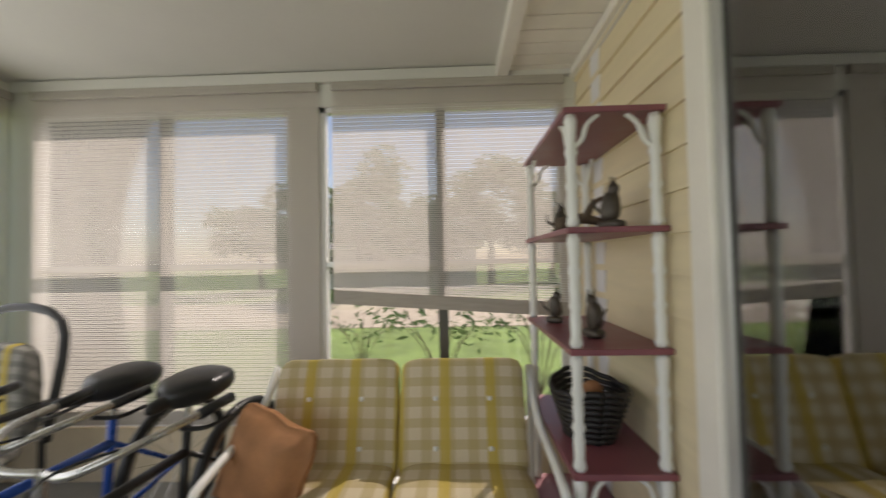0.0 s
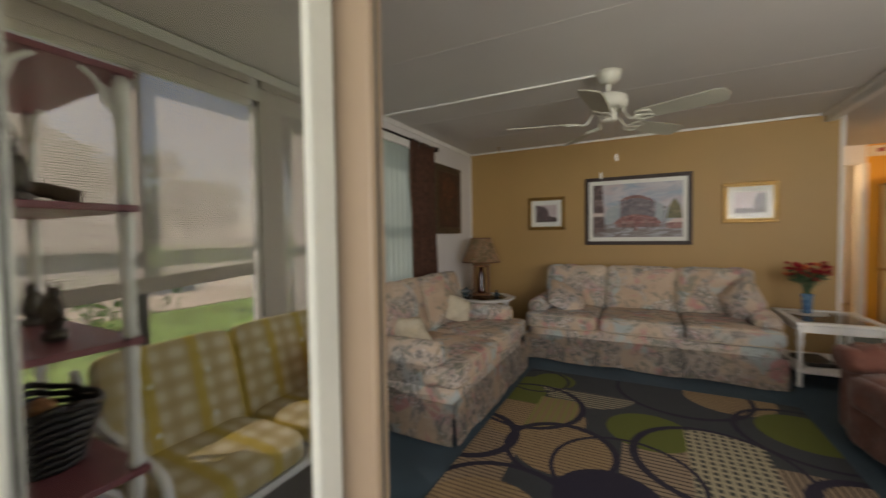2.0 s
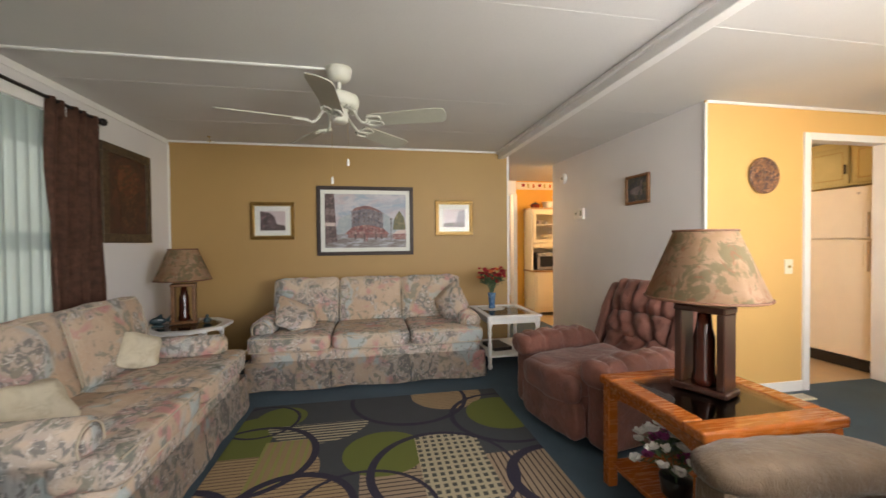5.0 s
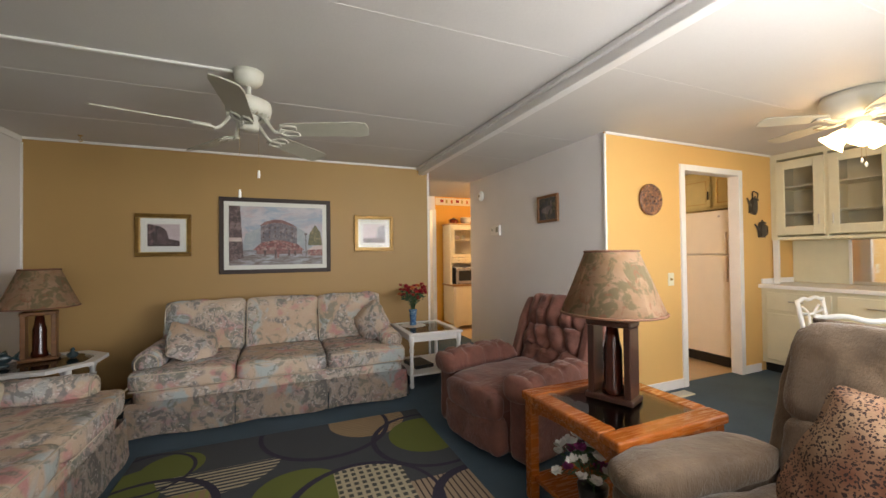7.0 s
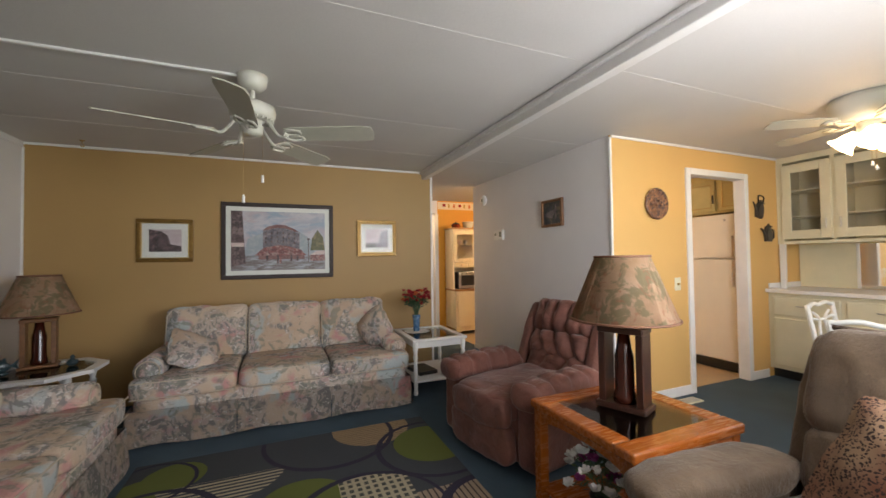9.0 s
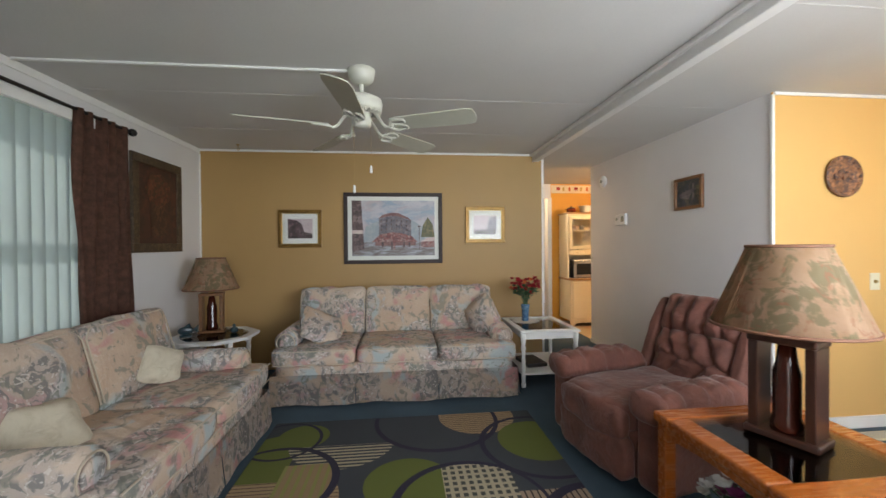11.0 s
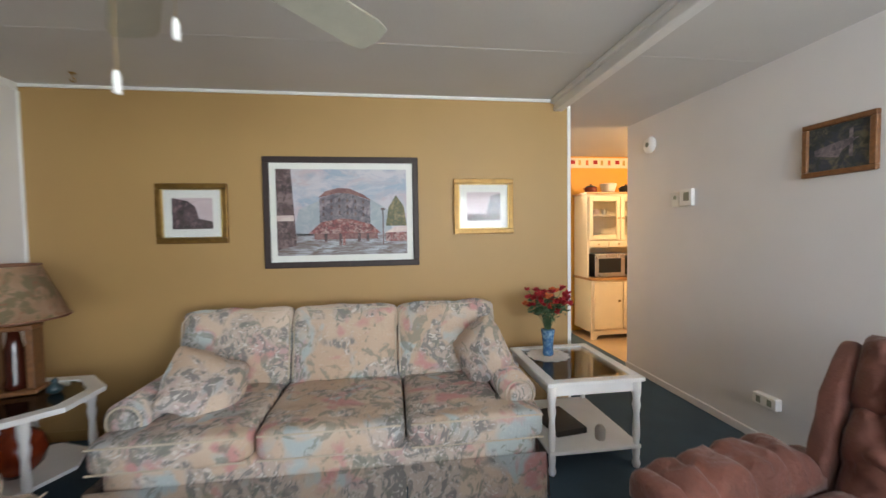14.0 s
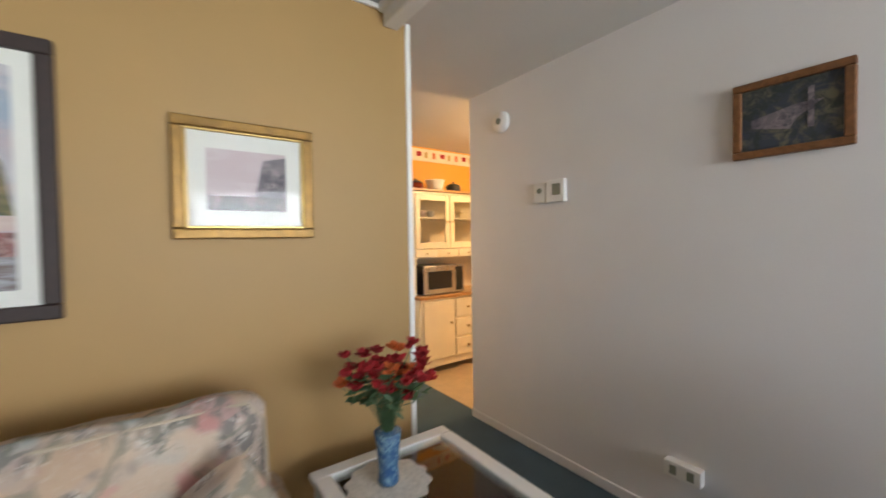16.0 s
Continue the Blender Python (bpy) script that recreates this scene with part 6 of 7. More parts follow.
# ---- dining built-ins ----
lower = thing("base_cabinet", "cream built-in sideboard with drawers and doors", "cabinet", pose(6.80, -1.895, 0, 0, 0, -90))
W = 2.35
part("body", B(0.0, W, 0.02, 0.62, 0.10, 0.89), CREAM_PAINT, lower)
part("toe_kick", B(0.0, W, 0.08, 0.62, 0.0, 0.10), BLACK, lower, "black toe kick")
for _k in range(4):
    x0 = 0.05 + _k * 0.575
    dr = part("drawer_front", B(x0, x0 + 0.53, 0.0, 0.022, 0.66, 0.85, 0.006), CREAM_PAINT, lower)
    part("handle", tube(bmesh.new(), curve([(x0 + 0.21, 0, 0.765), (x0 + 0.215, -0.025, 0.765), (x0 + 0.315, -0.025, 0.765), (x0 + 0.32, 0, 0.765)], 4), 0.006, 6), STEEL, dr)
    part("door", B(x0, x0 + 0.53, 0.0, 0.022, 0.14, 0.63, 0.006), CREAM_PAINT, lower)
single("worktop", B(-0.01, W, -0.03, 0.63, 0.89, 0.93, 0.006), TRIM, "pale laminate worktop on the sideboard", "worktop", at=pose(6.80, -1.895, 0, 0, 0, -90))
struct("baseboard_worktop", B(6.82, 7.43, -1.906, -1.8945, 0.931, 0.985, 0.003), TRIM, "white upstand behind worktop", "trim")

upper = thing("wall_cabinet", "cream built-in wall cabinets with glass doors and niche", "cabinet", pose(7.03, -1.895, 0, 0, 0, -90))
part("back_panel", B(0, W, 0.38, 0.41, 1.40, H - 0.003), CREAM_PAINT, upper)
part("bottom_board", B(0, W, 0.0, 0.38, 1.40, 1.43), CREAM_PAINT, upper)
part("top_board", B(0, W, 0.0, 0.38, 2.27, H - 0.003), CREAM_PAINT, upper)
for _x in (0.0, 0.455, 0.94, 1.55, W - 0.03):
    part("upright", B(_x, _x + 0.03, 0.0, 0.38, 1.43, 2.27), CREAM_PAINT, upper)
part("face_strip", B(0.0, 0.06, -0.003, 0.0, 1.40, 2.27), CREAM_PAINT, upper)
for _x0, _x1 in ((0.03, 0.455), (0.485, 0.94), (0.97, 1.55)):
    for _z in (1.68, 1.96):
        if not (_x0 > 0.9 and _z > 1.9):
            part("shelf", B(_x0, _x1, 0.05, 0.38, _z, _z + 0.018), CREAM_PAINT, upper)
part("niche_shelf", B(0.97, 1.55, 0.0, 0.38, 1.745, 1.765), CREAM_PAINT, upper)
for _x0, _x1, _hx in ((0.05, 0.46, 0.42), (0.49, 0.95, 0.53)):
    bm = bmesh.new()
    for a, b, c, d in ((_x0, _x0 + 0.085, 1.45, 2.24), (_x1 - 0.085, _x1, 1.45, 2.24), (_x0 + 0.085, _x1 - 0.085, 1.45, 1.54), (_x0 + 0.085, _x1 - 0.085, 2.15, 2.24)):
        box(bm, a, b, -0.02, -0.001, c, d, 0.004)
    dr = part("glass_door", bm, CREAM_PAINT, upper)
    part("pane", B(_x0 + 0.085, _x1 - 0.085, -0.011, -0.008, 1.54, 2.15), GLASS, dr).visible_shadow = False
    part("handle", tube(bmesh.new(), [(_hx, -0.03, 1.55), (_hx, -0.03, 1.65)], 0.005, 6), STEEL, dr)
for _z in (1.52, 2.17):
    part("hinge", B(0.955, 0.968, -0.022, -0.002, _z - 0.03, _z + 0.03), IRON, upper, "black iron hinge")
bm = bmesh.new()
prism(bm, [(0.97, 2.27), (0.97, 2.16), (1.02, 2.205), (1.26, 2.215), (1.5, 2.205), (1.55, 2.16), (1.55, 2.27)], 0.0, 0.02)
part("arch_fascia", bm, CREAM_PAINT, upper)
for _k in range(5):
    single("cookbook", B(-0.012 - 0.004 * (_k % 2), 0.012, -0.09, 0.09, 0, 0.20 + 0.015 * (_k % 3), 0.002), (MAT_BOARD, RED, CORAL, RED, AMBERGLASS)[_k], "red and cream cookbook leaning on niche shelf", "book", at=pose(7.2, -2.92 - _k * 0.032, 1.431, -10, 0, 0) @ pose(0, 0, 0, 0, 0, 90), group="cookbooks")
single("glass_bowl", lathe(bmesh.new(), [(0.04, 0), (0.09, 0.03), (0.11, 0.07), (0.10, 0.075)], 18), AMBERGLASS, "red glass bowl in the cabinet niche", "bowl", True, pose(7.2, -3.08, 1.766))
bkp = struct("trim_mirror_strip", B(7.42, 7.45, -4.25, -1.9, 0.932, 1.395), CREAM_PAINT, "cream panel between worktop and cabinets", "panel")
for _y0, _y1 in ((-2.75, -2.40), (-3.55, -3.12)):
    mr = thing("mirror_panel", "wall mirror panel with white edging over worktop", "mirror", pose(7.418, (_y0 + _y1) / 2, 0.935))
    part("glass", B(-0.006, 0, -(_y1 - _y0) / 2, (_y1 - _y0) / 2, 0, 0.455), MIRROR, mr)
    part("edging", B(-0.01, -0.001, (_y1 - _y0) / 2, (_y1 - _y0) / 2 + 0.025, 0, 0.455), TRIM, mr)
struct("trim_panel_post", B(7.02, 7.05, -1.96, -1.91, 0.93, 1.40), TRIM, "white strip joining worktop and wall cabinets", "trim")


def dining_chair(at):
    th = thing("dining_chair", "white rattan-style dining chair with looped back", "chair", at, "dining chairs")
    for s in (-1, 1):
        part("back_post", tube(bmesh.new(), curve([(s * 0.20, 0.20, 0), (s * 0.20, 0.19, 0.45), (s * 0.215, 0.25, 0.90)], 5), 0.017, 8), POST_WHITE, th, smooth=True)
        part("front_leg", tube(bmesh.new(), [(s * 0.20, -0.2, 0), (s * 0.20, -0.2, 0.43)], 0.017, 8), POST_WHITE, th)
        part("loop", tube(bmesh.new(), curve([(s * 0.02, 0.21, 0.50), (s * 0.07, 0.225, 0.65), (s * 0.05, 0.24, 0.78), (s * 0.14, 0.245, 0.84)], 5), 0.010, 8), POST_WHITE, th, smooth=True)
    part("top_rail", tube(bmesh.new(), curve([(-0.215, 0.25, 0.88), (-0.1, 0.255, 0.905), (0, 0.26, 0.89), (0.1, 0.255, 0.905), (0.215, 0.25, 0.88)], 5), 0.015, 8), POST_WHITE, th, smooth=True)
    part("mid_rail", tube(bmesh.new(), curve([(-0.21, 0.24, 0.80), (0, 0.25, 0.775), (0.21, 0.24, 0.80)], 5), 0.011, 8), POST_WHITE, th, smooth=True)
    part("low_rail", tube(bmesh.new(), [(-0.20, 0.2, 0.50), (0.20, 0.2, 0.50)], 0.011, 8), POST_WHITE, th)
    part("seat", blob(bmesh.new(), (0, 0, 0.45), (0.22, 0.22, 0.03), 5, 8), CREAMCLOTH, th, smooth=True)
    return th


c = dining_chair(pose(5.97, -2.94, 0, 0, 0, 4))
copy_thing(c, pose(5.30, -3.30, 0, 0, 0, 102))

# ---- kitchen ----
fr = thing("refrigerator", "bisque top-freezer refrigerator in the kitchen", "refrigerator", pose(6.56, -1.38, 0, 0, 0, -90))
part("body", B(-0.36, 0.36, 0.06, 0.75, 0.05, 1.745, 0.01), FRIDGE, fr)
dr = part("freezer_door", B(-0.36, 0.36, 0, 0.055, 1.255, 1.745, 0.012), FRIDGE, fr)
part("handle", B(0.31, 0.335, -0.03, 0.0, 1.27, 1.50, 0.006), FRIDGE, dr)
part("badge", lathe(bmesh.new(), [(0.014, 0), (0.012, 0.004)], 12), STEEL, dr).matrix_basis = pose(0.25, 0, 1.68, 90)
dr = part("fridge_door", B(-0.36, 0.36, 0, 0.055, 0.12, 1.243, 0.012), FRIDGE, fr)
part("handle", B(0.31, 0.335, -0.03, 0.0, 0.95, 1.23, 0.006), FRIDGE, dr)
part("grille", B(-0.35, 0.35, 0.02, 0.06, 0.01, 0.11), BLACK, fr)
kc = thing("kitchen_cabinet", "olive-cream kitchen cabinet above the refrigerator", "cabinet", pose(6.90, -1.15, 0, 0, 0, -90))
part("body", B(-0.6, 0.62, 0.0, 0.5, 1.80, H - 0.06), KITCAB, kc)
for _x in (-0.58, -0.18, 0.22):
    d = part("door", B(_x, _x + 0.37, -0.02, -0.001, 1.82, 2.2, 0.008), KITCAB, kc)
    part("moulding", tube(bmesh.new(), [(_x + 0.05, -0.021, 1.87), (_x + 0.05, -0.021, 2.15), (_x + 0.32, -0.021, 2.15), (_x + 0.32, -0.021, 1.87), (_x + 0.05, -0.021, 1.87)], 0.005, 6), BRASS, d)
    part("handle", B(_x + 0.335, _x + 0.35, -0.035, -0.02, 1.92, 2.02, 0.003), IRON, d)

hu = thing("hutch", "ivory kitchen hutch with glass doors and wood tops", "hutch", pose(4.75, 1.60, 0))
HW = 1.10
part("lower_body", B(0, HW, 0.0, 0.44, 0.09, 0.735, 0.004), HUTCH_PAINT, hu)
bm = bmesh.new()
prism(bm, [(0, 0), (0.06, 0), (0.09, 0.05), (0.16, 0.06), (HW - 0.16, 0.06), (HW - 0.09, 0.05), (HW - 0.06, 0), (HW, 0), (HW, 0.092), (0, 0.092)], 0.0, 0.02)
part("plinth", bm, HUTCH_PAINT, hu)
part("counter", B(-0.02, HW + 0.02, -0.025, 0.45, 0.735, 0.765, 0.006), wood("maple_top", (0.46, 0.24, 0.08), 0.35, (2, 12, 12)), hu, "wooden counter")
d = part("door", B(0.03, 0.40, -0.016, -0.001, 0.13, 0.71, 0.006), HUTCH_PAINT, hu)
part("knob", lathe(bmesh.new(), [(0.012, 0), (0.015, 0.015), (0.006, 0.02)], 12), BRASS, d).matrix_basis = pose(0.36, -0.016, 0.48, 90)
for _k in range(3):
    z0 = 0.13 + _k * 0.2
    d = part("drawer_front", B(0.42, 1.07, -0.016, -0.001, z0, z0 + 0.18, 0.006), HUTCH_PAINT, hu)
    part("knob", lathe(bmesh.new(), [(0.012, 0), (0.015, 0.015), (0.006, 0.02)], 12), BRASS, d).matrix_basis = pose(0.58, -0.016, z0 + 0.09, 90)
for _x in (0, HW - 0.025):
    part("side_panel", B(_x, _x + 0.025, 0.10, 0.44, 0.765, 1.80), HUTCH_PAINT, hu)
part("back_panel", B(0.025, HW - 0.025, 0.42, 0.44, 0.765, 1.80), HUTCH_PAINT, hu)
for _y, _z0, _z1 in ((0.10, 1.13, 1.22), (0.12, 1.53, 1.545), (0.10, 1.775, 1.80)):
    part("shelf", B(0.025, HW - 0.025, _y, 0.42, _z0, _z1), HUTCH_PAINT, hu)
part("top_board", B(-0.02, HW + 0.02, 0.07, 0.45, 1.80, 1.825, 0.005), wood("maple_board", (0.50, 0.27, 0.09), 0.35, (2, 12, 12)), hu)
for _k in range(4):
    x0 = 0.02 + _k * 0.265
    d = part("small_drawer", B(x0, x0 + 0.255, 0.085, 0.099, 1.14, 1.21, 0.004), HUTCH_PAINT, hu)
    part("knob", lathe(bmesh.new(), [(0.008, 0), (0.009, 0.012)], 10), BRASS, d).matrix_basis = pose(x0 + 0.127, 0.085, 1.175, 90)
for _x0, _x1 in ((0.02, 0.43), (0.44, 0.85)):
    bm = bmesh.new()
    for a, b, c, e in ((_x0, _x0 + 0.05, 1.23, 1.77), (_x1 - 0.05, _x1, 1.23, 1.77), (_x0 + 0.05, _x1 - 0.05, 1.23, 1.29), (_x0 + 0.05, _x1 - 0.05, 1.71, 1.77)):
        box(bm, a, b, 0.082, 0.099, c, e, 0.003)
    d = part("glass_door", bm, HUTCH_PAINT, hu)
    part("pane", B(_x0 + 0.05, _x1 - 0.05, 0.089, 0.092, 1.29, 1.71), GLASS, d).visible_shadow = False
    part("knob", lathe(bmesh.new(), [(0.01, 0), (0.012, 0.014)], 10), BRASS, d).matrix_basis = pose(_x1 - 0.025 if _x0 < 0.1 else _x0 + 0.025, 0.082, 1.5, 90)
for _x, _z, _r in ((4.87, 1.22, 0.05), (5.0, 1.22, 0.04), (5.07, 1.22, 0.05), (4.86, 1.545, 0.04), (4.96, 1.545, 0.05), (5.08, 1.545, 0.035)):
    single("crockery", lathe(bmesh.new(), [(_r * 0.6, 0), (_r, 0.03), (_r, 0.07), (_r * 0.9, 0.075)], 14), (MAT_BOARD, LCD, PT)[int(_r * 100) % 3], "small cup or bowl behind hutch glass", "crockery", True, pose(_x, 1.88, _z + 0.001), "hutch crockery")
mw = thing("microwave", "black and steel microwave on the hutch counter", "microwave", pose(4.82, 1.63, 0.766))
part("body", B(0, 0.50, 0.015, 0.36, 0.01, 0.29, 0.006), BLACK, mw)
part("front", B(0.0, 0.50, 0.0, 0.014, 0.01, 0.29, 0.004), STEEL, mw)
part("door_glass", B(0.045, 0.34, -0.003, -0.0005, 0.06, 0.235, 0.001), BLACK, mw)
part("control_panel", B(0.39, 0.48, -0.003, -0.0005, 0.03, 0.27, 0.001), BLACK, mw)
part("feet", B(0.03, 0.47, 0.05, 0.33, 0.0, 0.01), BLACK, mw)
for _x, _m, _r, _lab in ((4.88, AMBERGLASS, 0.075, "dark brown lidded casserole on top of hutch"), (5.36, BLACK, 0.08, "black and white lidded pot on hutch")):
    th = thing("casserole", _lab, "pot", pose(_x, 1.85, 1.826))
    part("pot", lathe(bmesh.new(), [(_r * 0.85, 0), (_r, 0.02), (_r, 0.07)], 18), _m, th, smooth=True)
    part("lid", lathe(bmesh.new(), [(_r, 0.07), (_r * 0.7, 0.09), (0.012, 0.10), (0.015, 0.115)], 18), BLACK, th, smooth=True)
    part("handle", tube(bmesh.new(), curve([(-_r, 0, 0.055), (-_r - 0.025, 0, 0.06), (-_r, 0, 0.045)], 3), 0.006, 6), _m, th)
single("mixing_bowl", lathe(bmesh.new(), [(0.07, 0), (0.085, 0.05), (0.10, 0.11), (0.105, 0.115), (0.095, 0.118)], 22), MAT_BOARD, "white round mixing bowl on top of hutch", "bowl", True, pose(5.12, 1.85, 1.826))
for _x, _y, _lab in ((5.6, 0.6, "round opal kitchen ceiling light"), (3.9, 3.0, "round opal ceiling light in back room")):
    th = thing("ceiling_light", _lab, "ceiling light", pose(_x, _y, H))
    part("plate", lathe(bmesh.new(), [(0.15, -0.02), (0.15, 0)], 20), FANWHITE, th)
    part("diffuser", lathe(bmesh.new(), [(0.03, -0.10), (0.10, -0.085), (0.14, -0.05), (0.145, -0.02)], 20), OPAL, th, smooth=True).visible_shadow = False
bc = thing("bath_vanity", "brown wooden cabinet in the lit back room", "cabinet", pose(4.2, 3.6, 0))
part("body", B(-0.5, 0.4, 0, 0.48, 0.0, 0.80, 0.004), OAK, bc)
part("top", B(-0.52, 0.42, -0.02, 0.49, 0.80, 0.84, 0.006), TRIM, bc)
part("door", B(-0.46, -0.06, -0.018, -0.001, 0.1, 0.74, 0.006), OAK, bc)

# ---- the porch's things ----
sh = thing("etagere", "mauve and white turned-post display shelf on the porch", "shelf unit", pose(0.225, -4.775, -0.10))
for _k, _z in enumerate((0.17, 0.60, 1.03, 1.46, 1.89)):
    part("shelf", B(-0.405, 0.405, -0.18, 0.18, _z - 0.022, _z, 0.004), MAUVE, sh)
for _x in (-0.375, 0.375):
    for _y in (-0.15, 0.15):
        for _z in (0.17, 0.60, 1.03, 1.46):
            part("post", lathe(bmesh.new(), [(0.017, 0), (0.024, 0.015), (0.018, 0.04), (0.021, 0.10), (0.017, 0.13), (0.024, 0.15), (0.017, 0.17), (0.020, 0.215), (0.017, 0.25), (0.024, 0.27), (0.017, 0.30), (0.021, 0.35), (0.024, 0.385), (0.017, 0.408)], 12, (_x, _y, _z)), POST_WHITE, sh, smooth=True)
        part("foot", lathe(bmesh.new(), [(0.015, 0), (0.024, 0.03), (0.018, 0.08), (0.024, 0.148)], 12, (_x, _y, 0)), POST_WHITE, sh, smooth=True)
        for _z in (0.578, 1.868):
            s, u = (1 if _x < 0 else -1), (1 if _y < 0 else -1)
            bm = tube(bmesh.new(), curve([(_x, _y, _z - 0.13), (_x + s * 0.05, _y, _z - 0.09), (_x + s * 0.075, _y, _z - 0.035), (_x + s * 0.12, _y, _z)], 4), 0.009, 6)
            tube(bm, curve([(_x, _y, _z - 0.13), (_x, _y + u * 0.04, _z - 0.09), (_x, _y + u * 0.06, _z - 0.035), (_x, _y + u * 0.10, _z)], 4), 0.009, 6)
            part("bracket", bm, POST_WHITE, sh)


def figurine(at, s, seed, label):
    rng = random.Random(seed)
    bm = blob(bmesh.new(), (0, 0, 0.02 * s), (0.05 * s, 0.035 * s, 0.02 * s), 3, 6)
    blob(bm, (0, 0, 0.09 * s), (0.035 * s, 0.03 * s, 0.06 * s), 2.4, 8, 0.012 * s, seed=seed)
    blob(bm, (0.012 * s, 0, 0.155 * s), (0.022 * s, 0.02 * s, 0.025 * s), 2.2, 6, 0.006 * s, seed=seed)
    for k in range(2):
        tube(bm, [(0.012 * s, (k - 0.5) * 0.022 * s, 0.17 * s), (0.01 * s, (k - 0.5) * 0.03 * s, 0.205 * s)], 0.008 * s, 6, 0.001)
    tube(bm, curve([(-0.02 * s, 0, 0.06 * s), (-0.07 * s, 0.02 * s, 0.09 * s), (-0.08 * s, 0, 0.13 * s)], 4), 0.010 * s, 6, 0.004 * s)
    return single("figurine", bm, PEWTER, label, "figurine", True, at, "shelf figurines")


figurine(pose(0.43, -4.72, 1.36, 0, 0, 40), 1.05, 1, "dark bronze animal figurine on shelf")
figurine(pose(0.10, -4.84, 1.36, 0, 0, 110), 0.8, 2, "dark bronze animal figurine on shelf")
single("driftwood", tube(tube(bmesh.new(), curve([(-0.12, 0, 0.03), (0, 0.02, 0.06), (0.12, 0, 0.03)], 5), 0.03, 8, 0.015), curve([(0, 0.01, 0.05), (0.04, 0, 0.12), (0.09, 0.01, 0.15)], 4), 0.018, 6, 0.008), BARK, "dark carved wood ornament on shelf", "ornament", True, pose(0.32, -4.79, 1.362, 0, 0, 100))
figurine(pose(0.42, -4.80, 0.93, 0, 0, 200), 0.95, 3, "grey pewter figurine on shelf")
figurine(pose(0.05, -4.86, 0.93, 0, 0, 60), 0.85, 4, "grey pewter figurine on shelf")
bs = thing("wicker_basket", "black wicker basket holding a small plush on shelf", "basket", pose(0.30, -4.79, 0.501))
for _k in range(9):
    r = 0.105 + 0.0078 * _k
    bm = bmesh.new()
    tube(bm, [(r * 1.15 * math.cos(a * math.pi / 18), r * 0.92 * math.sin(a * math.pi / 18), 0.012 + _k * 0.0225 + 0.004 * math.sin(a * 1.7) + (0.035 * abs(math.cos(a * math.pi / 18)) ** 3 * _k / 9)) for a in range(37)], 0.0125, 6)
    part("weave", bm, WICKER, bs, smooth=True)
part("bottom", lathe(bmesh.new(), [(0.11, 0.0), (0.11, 0.012)], 20), WICKER, bs)
single("plush_toy", blob(blob(bmesh.new(), (0, 0, 0.08), (0.05, 0.045, 0.08), 2.4, 8, 0.006), (0, 0, 0.18), (0.04, 0.04, 0.04), 2.2, 8, 0.005), SUEDE, "small brown plush toy sitting in basket", "toy", True, pose(0.33, -4.78, 0.514))

gl = thing("glider_loveseat", "white glider loveseat with yellow plaid button cushions", "loveseat", pose(0.28, -5.64, -0.10))
for _k in range(2):
    y = -0.31 + _k * 0.62
    m = Matrix.Translation((-0.20, y, 0.57)) @ pose(0, 0, 0, 0, -16)
    bm = blob(bmesh.new(), (0, 0, 0), (0.06, 0.305, 0.29), 10, 14, 0.006, m, seed=_k, pinch=0.2)
    c = part("back_cushion", bm, PLAID, gl, smooth=True)
    for _a in (-0.13, 0.13):
        for _b in (-0.12, 0.10):
            p = m @ Vector((0.06, _a, _b))
            part("button", blob(bmesh.new(), tuple(p), (0.008, 0.012, 0.012), 2.2, 5), MAT_BOARD, c)
    part("seat_cushion", blob(bmesh.new(), (0.12, y, 0.35), (0.28, 0.30, 0.065), 5, 14, 0.008, seed=_k + 5), PLAID, gl, smooth=True)
for s in (-1, 1):
    y = s * 0.655
    part("arm", tube(bmesh.new(), curve([(-0.30, y, 0.80), (-0.1, y, 0.62), (0.25, y, 0.56), (0.38, y, 0.50), (0.38, y, 0.25), (0.30, y, 0.0)], 6), 0.018, 8), POST_WHITE, gl, smooth=True)
    part("runner", tube(bmesh.new(), [(-0.36, y, 0.02), (0.40, y, 0.02)], 0.02, 8), POST_WHITE, gl)
    part("rear_leg", tube(bmesh.new(), [(-0.3, y, 0.80), (-0.28, y, 0.02)], 0.016, 8), POST_WHITE, gl)
part("seat_frame", B(-0.22, 0.38, -0.64, 0.64, 0.25, 0.285, 0.006), POST_WHITE, gl)
throw_pillow("throw_pillow", pose(0.36, -6.17, 0.39, -12, 14, 68), 0.42, SUEDE, "camel fleece pillow on the glider's end", 0.12)


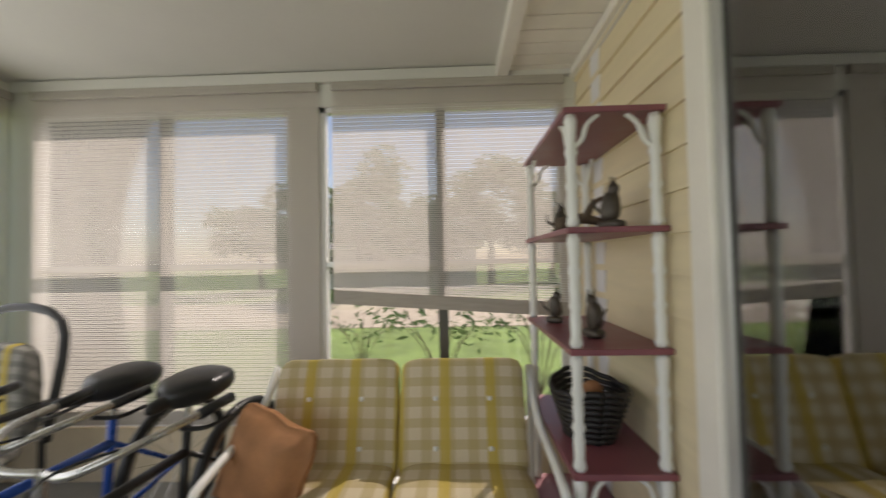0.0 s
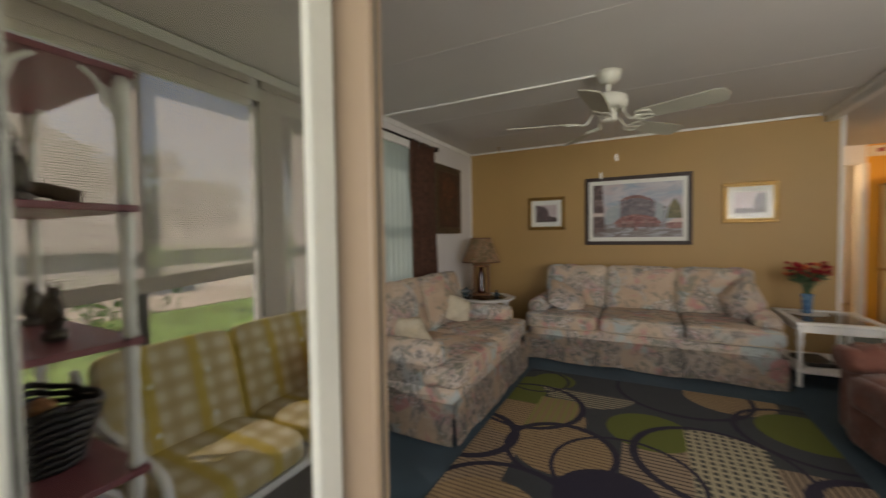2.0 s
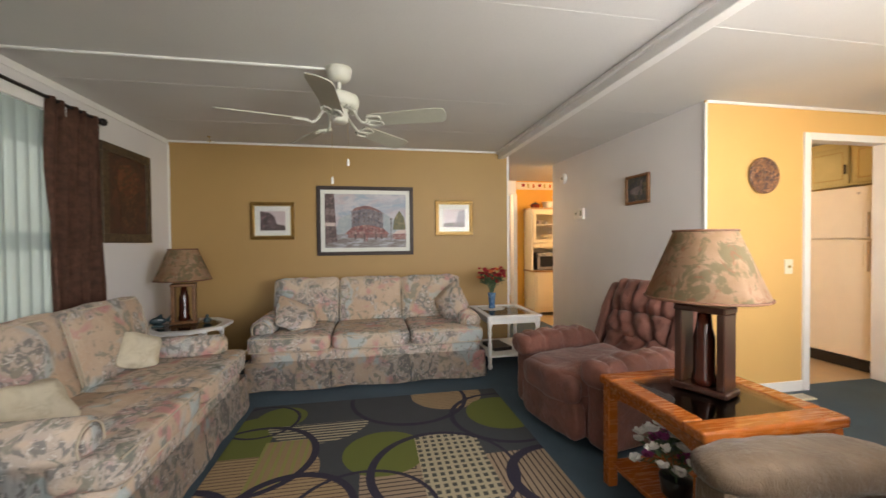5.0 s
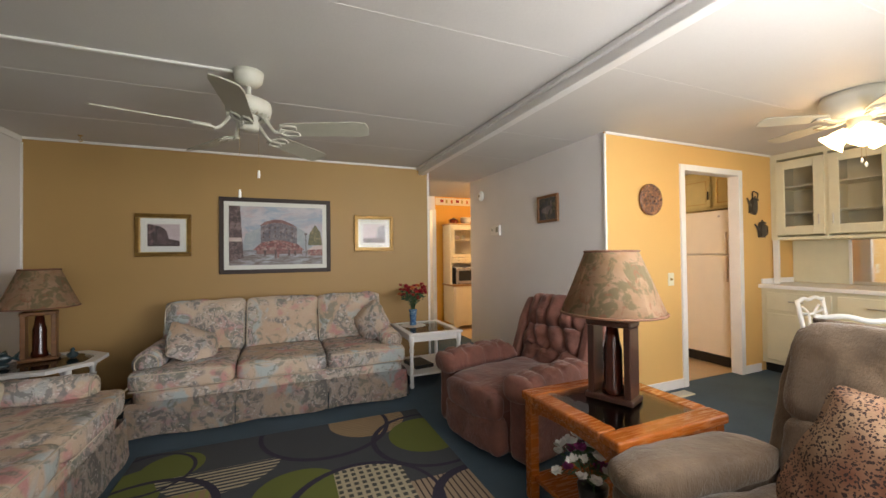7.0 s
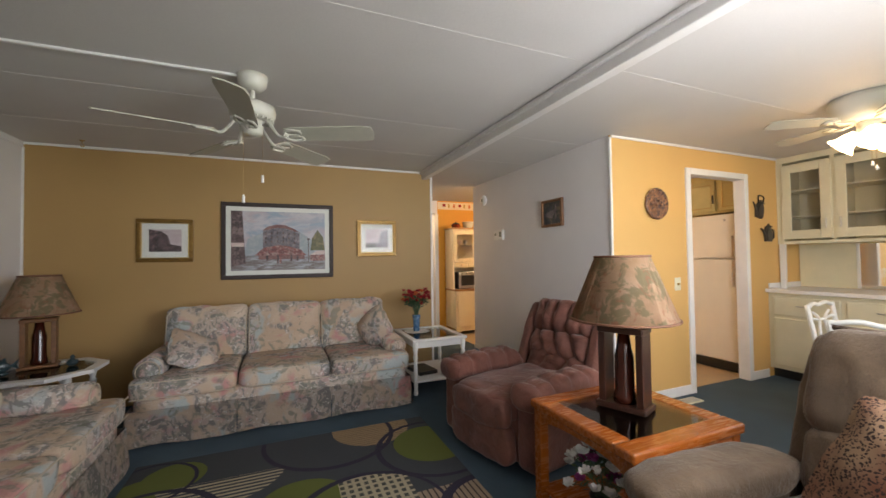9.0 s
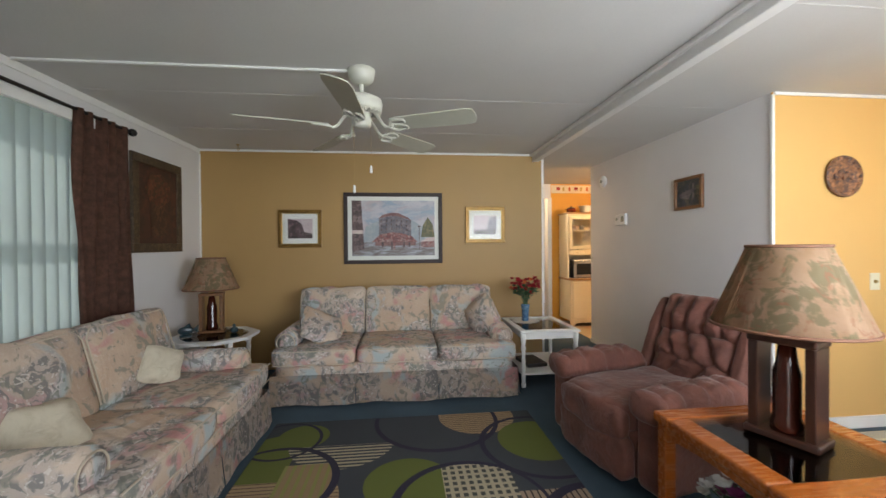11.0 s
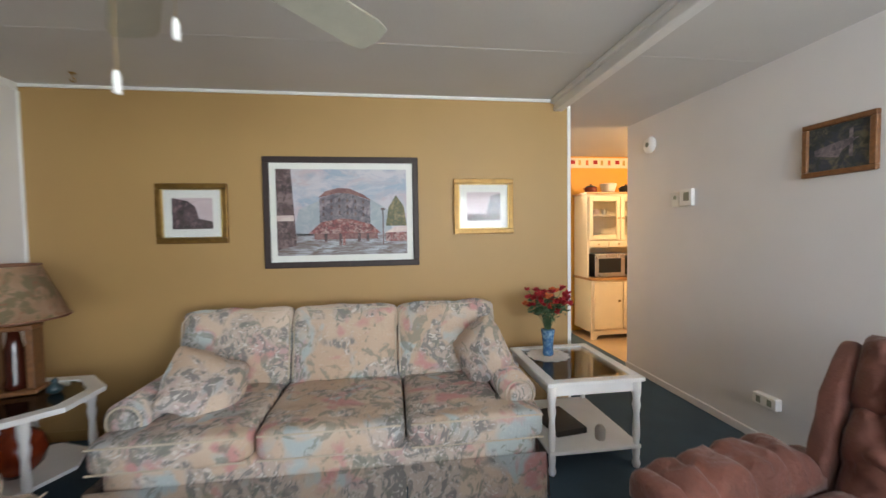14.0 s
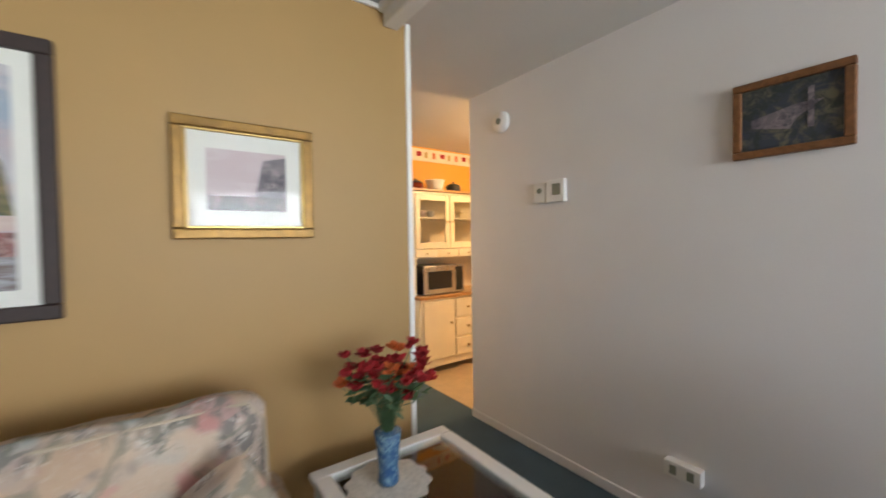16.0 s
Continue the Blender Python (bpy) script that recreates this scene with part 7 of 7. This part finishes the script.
def bicycle(at, frame_mat, label):
    """Heads along +x; saddle near the origin."""
    th = thing("bicycle", label, "bicycle", at, "parked bicycles")
    for x in (-0.30, 0.72):
        w = part("wheel", tube(bmesh.new(), [(x + 0.31 * math.cos(a * math.pi / 20), 0, 0.335 + 0.31 * math.sin(a * math.pi / 20)) for a in range(41)], 0.024, 8), BLACK, th, smooth=True)
        bm = tube(bmesh.new(), [(x + 0.275 * math.cos(a * math.pi / 20), 0, 0.335 + 0.275 * math.sin(a * math.pi / 20)) for a in range(41)], 0.010, 6)
        for a in range(14):
            tube(bm, [(x, 0.02 * (-1) ** a, 0.335), (x + 0.27 * math.cos(a * math.pi / 7), 0, 0.335 + 0.27 * math.sin(a * math.pi / 7))], 0.0015, 4)
        part("rim", bm, CHROME, w)
    for pts, r in (([(0, 0, 0.72), (0.08, 0, 0.30)], 0.017), ([(0.02, 0, 0.62), (0.52, 0, 0.66)], 0.018), ([(0.08, 0, 0.30), (0.55, 0, 0.58)], 0.02), ([(0.08, 0, 0.30), (-0.30, 0, 0.335)], 0.012), ([(0.02, 0, 0.62), (-0.30, 0, 0.335)], 0.011), ([(0.50, 0, 0.74), (0.58, 0, 0.52), (0.72, 0, 0.335)], 0.016)):
        part("tube", tube(bmesh.new(), pts, r, 10), frame_mat, th, smooth=True)
    part("seat_post", tube(bmesh.new(), [(0, 0, 0.70), (-0.02, 0, 0.83)], 0.013, 8), CHROME, th)
    bm = blob(bmesh.new(), (-0.05, 0, 0.86), (0.15, 0.125, 0.055), 2.6, 12)
    for v in bm.verts:
        if v.co.x > 0:
            v.co.y *= max(0.3, 1 - v.co.x * 5)
    blob(bm, (0.10, 0, 0.855), (0.07, 0.022, 0.025), 2.6, 8)
    part("saddle", bm, BLACK, th, "black padded saddle", True)
    part("stem", tube(bmesh.new(), [(0.50, 0, 0.72), (0.48, 0, 0.84)], 0.014, 8), CHROME, th)
    for s in (-1, 1):
        bar = part("handlebar", tube(bmesh.new(), curve([(0.48, 0, 0.84), (0.50, s * 0.13, 0.86), (0.40, s * 0.25, 0.90), (0.20, s * 0.29, 0.90)], 6), 0.0125, 10), CHROME, th, smooth=True)
        part("grip", tube(bmesh.new(), [(0.24, s * 0.285, 0.90), (0.11, s * 0.30, 0.90)], 0.018, 10), BLACK, bar, "black rubber grip", True)
        part("brake_lever", tube(bmesh.new(), curve([(0.30, s * 0.27, 0.885), (0.24, s * 0.31, 0.86), (0.15, s * 0.32, 0.855)], 4), 0.007, 6), BLACK, bar)
    part("cable", tube(bmesh.new(), curve([(0.36, 0.25, 0.89), (0.58, 0.15, 0.90), (0.56, 0.02, 0.70)], 6), 0.004, 6), BLACK, th)
    part("chainring", lathe(bmesh.new(), [(0.09, -0.004), (0.09, 0.004)], 24), STEEL, th).matrix_basis = pose(0.08, -0.04, 0.30, 90)
    part("crank", tube(bmesh.new(), [(0.08, -0.06, 0.30), (0.20, -0.06, 0.20)], 0.010, 6), STEEL, th)
    return th


bicycle(pose(0.40, -6.42, -0.10, 0, 6, -8), BLACK, "black cruiser bicycle parked on the porch")
bicycle(pose(0.32, -6.80, -0.10, 0, 6, -6), BLUE, "blue cruiser bicycle parked on the porch")
pc = thing("porch_chair", "dark folding porch chair with tartan cushion", "chair", pose(0.15, -7.86, -0.10))
part("back_frame", tube(bmesh.new(), curve([(-0.22, -0.25, 0.40), (-0.30, -0.25, 1.05), (-0.30, 0.25, 1.05), (-0.22, 0.25, 0.40)], 5), 0.025, 8), BLACK, pc, smooth=True)
part("cushion", blob(bmesh.new(), (-0.17, 0, 0.68), (0.07, 0.25, 0.27), 4, 10, 0.008), PLAID_GREY, pc, "grey tartan cushion", True)
part("seat", blob(bmesh.new(), (0.08, 0, 0.40), (0.25, 0.25, 0.05), 4, 8), PLAID_GREY, pc, smooth=True)
for _x in (-0.2, 0.28):
    for _y in (-0.25, 0.25):
        part("leg", tube(bmesh.new(), [(_x, _y, 0), (_x, _y, 0.42)], 0.016, 8), BLACK, pc)
for s in (-1, 1):
    part("armrest", B(-0.26, 0.30, s * 0.27 - 0.03, s * 0.27 + 0.03, 0.60, 0.63, 0.01), BLACK, pc)
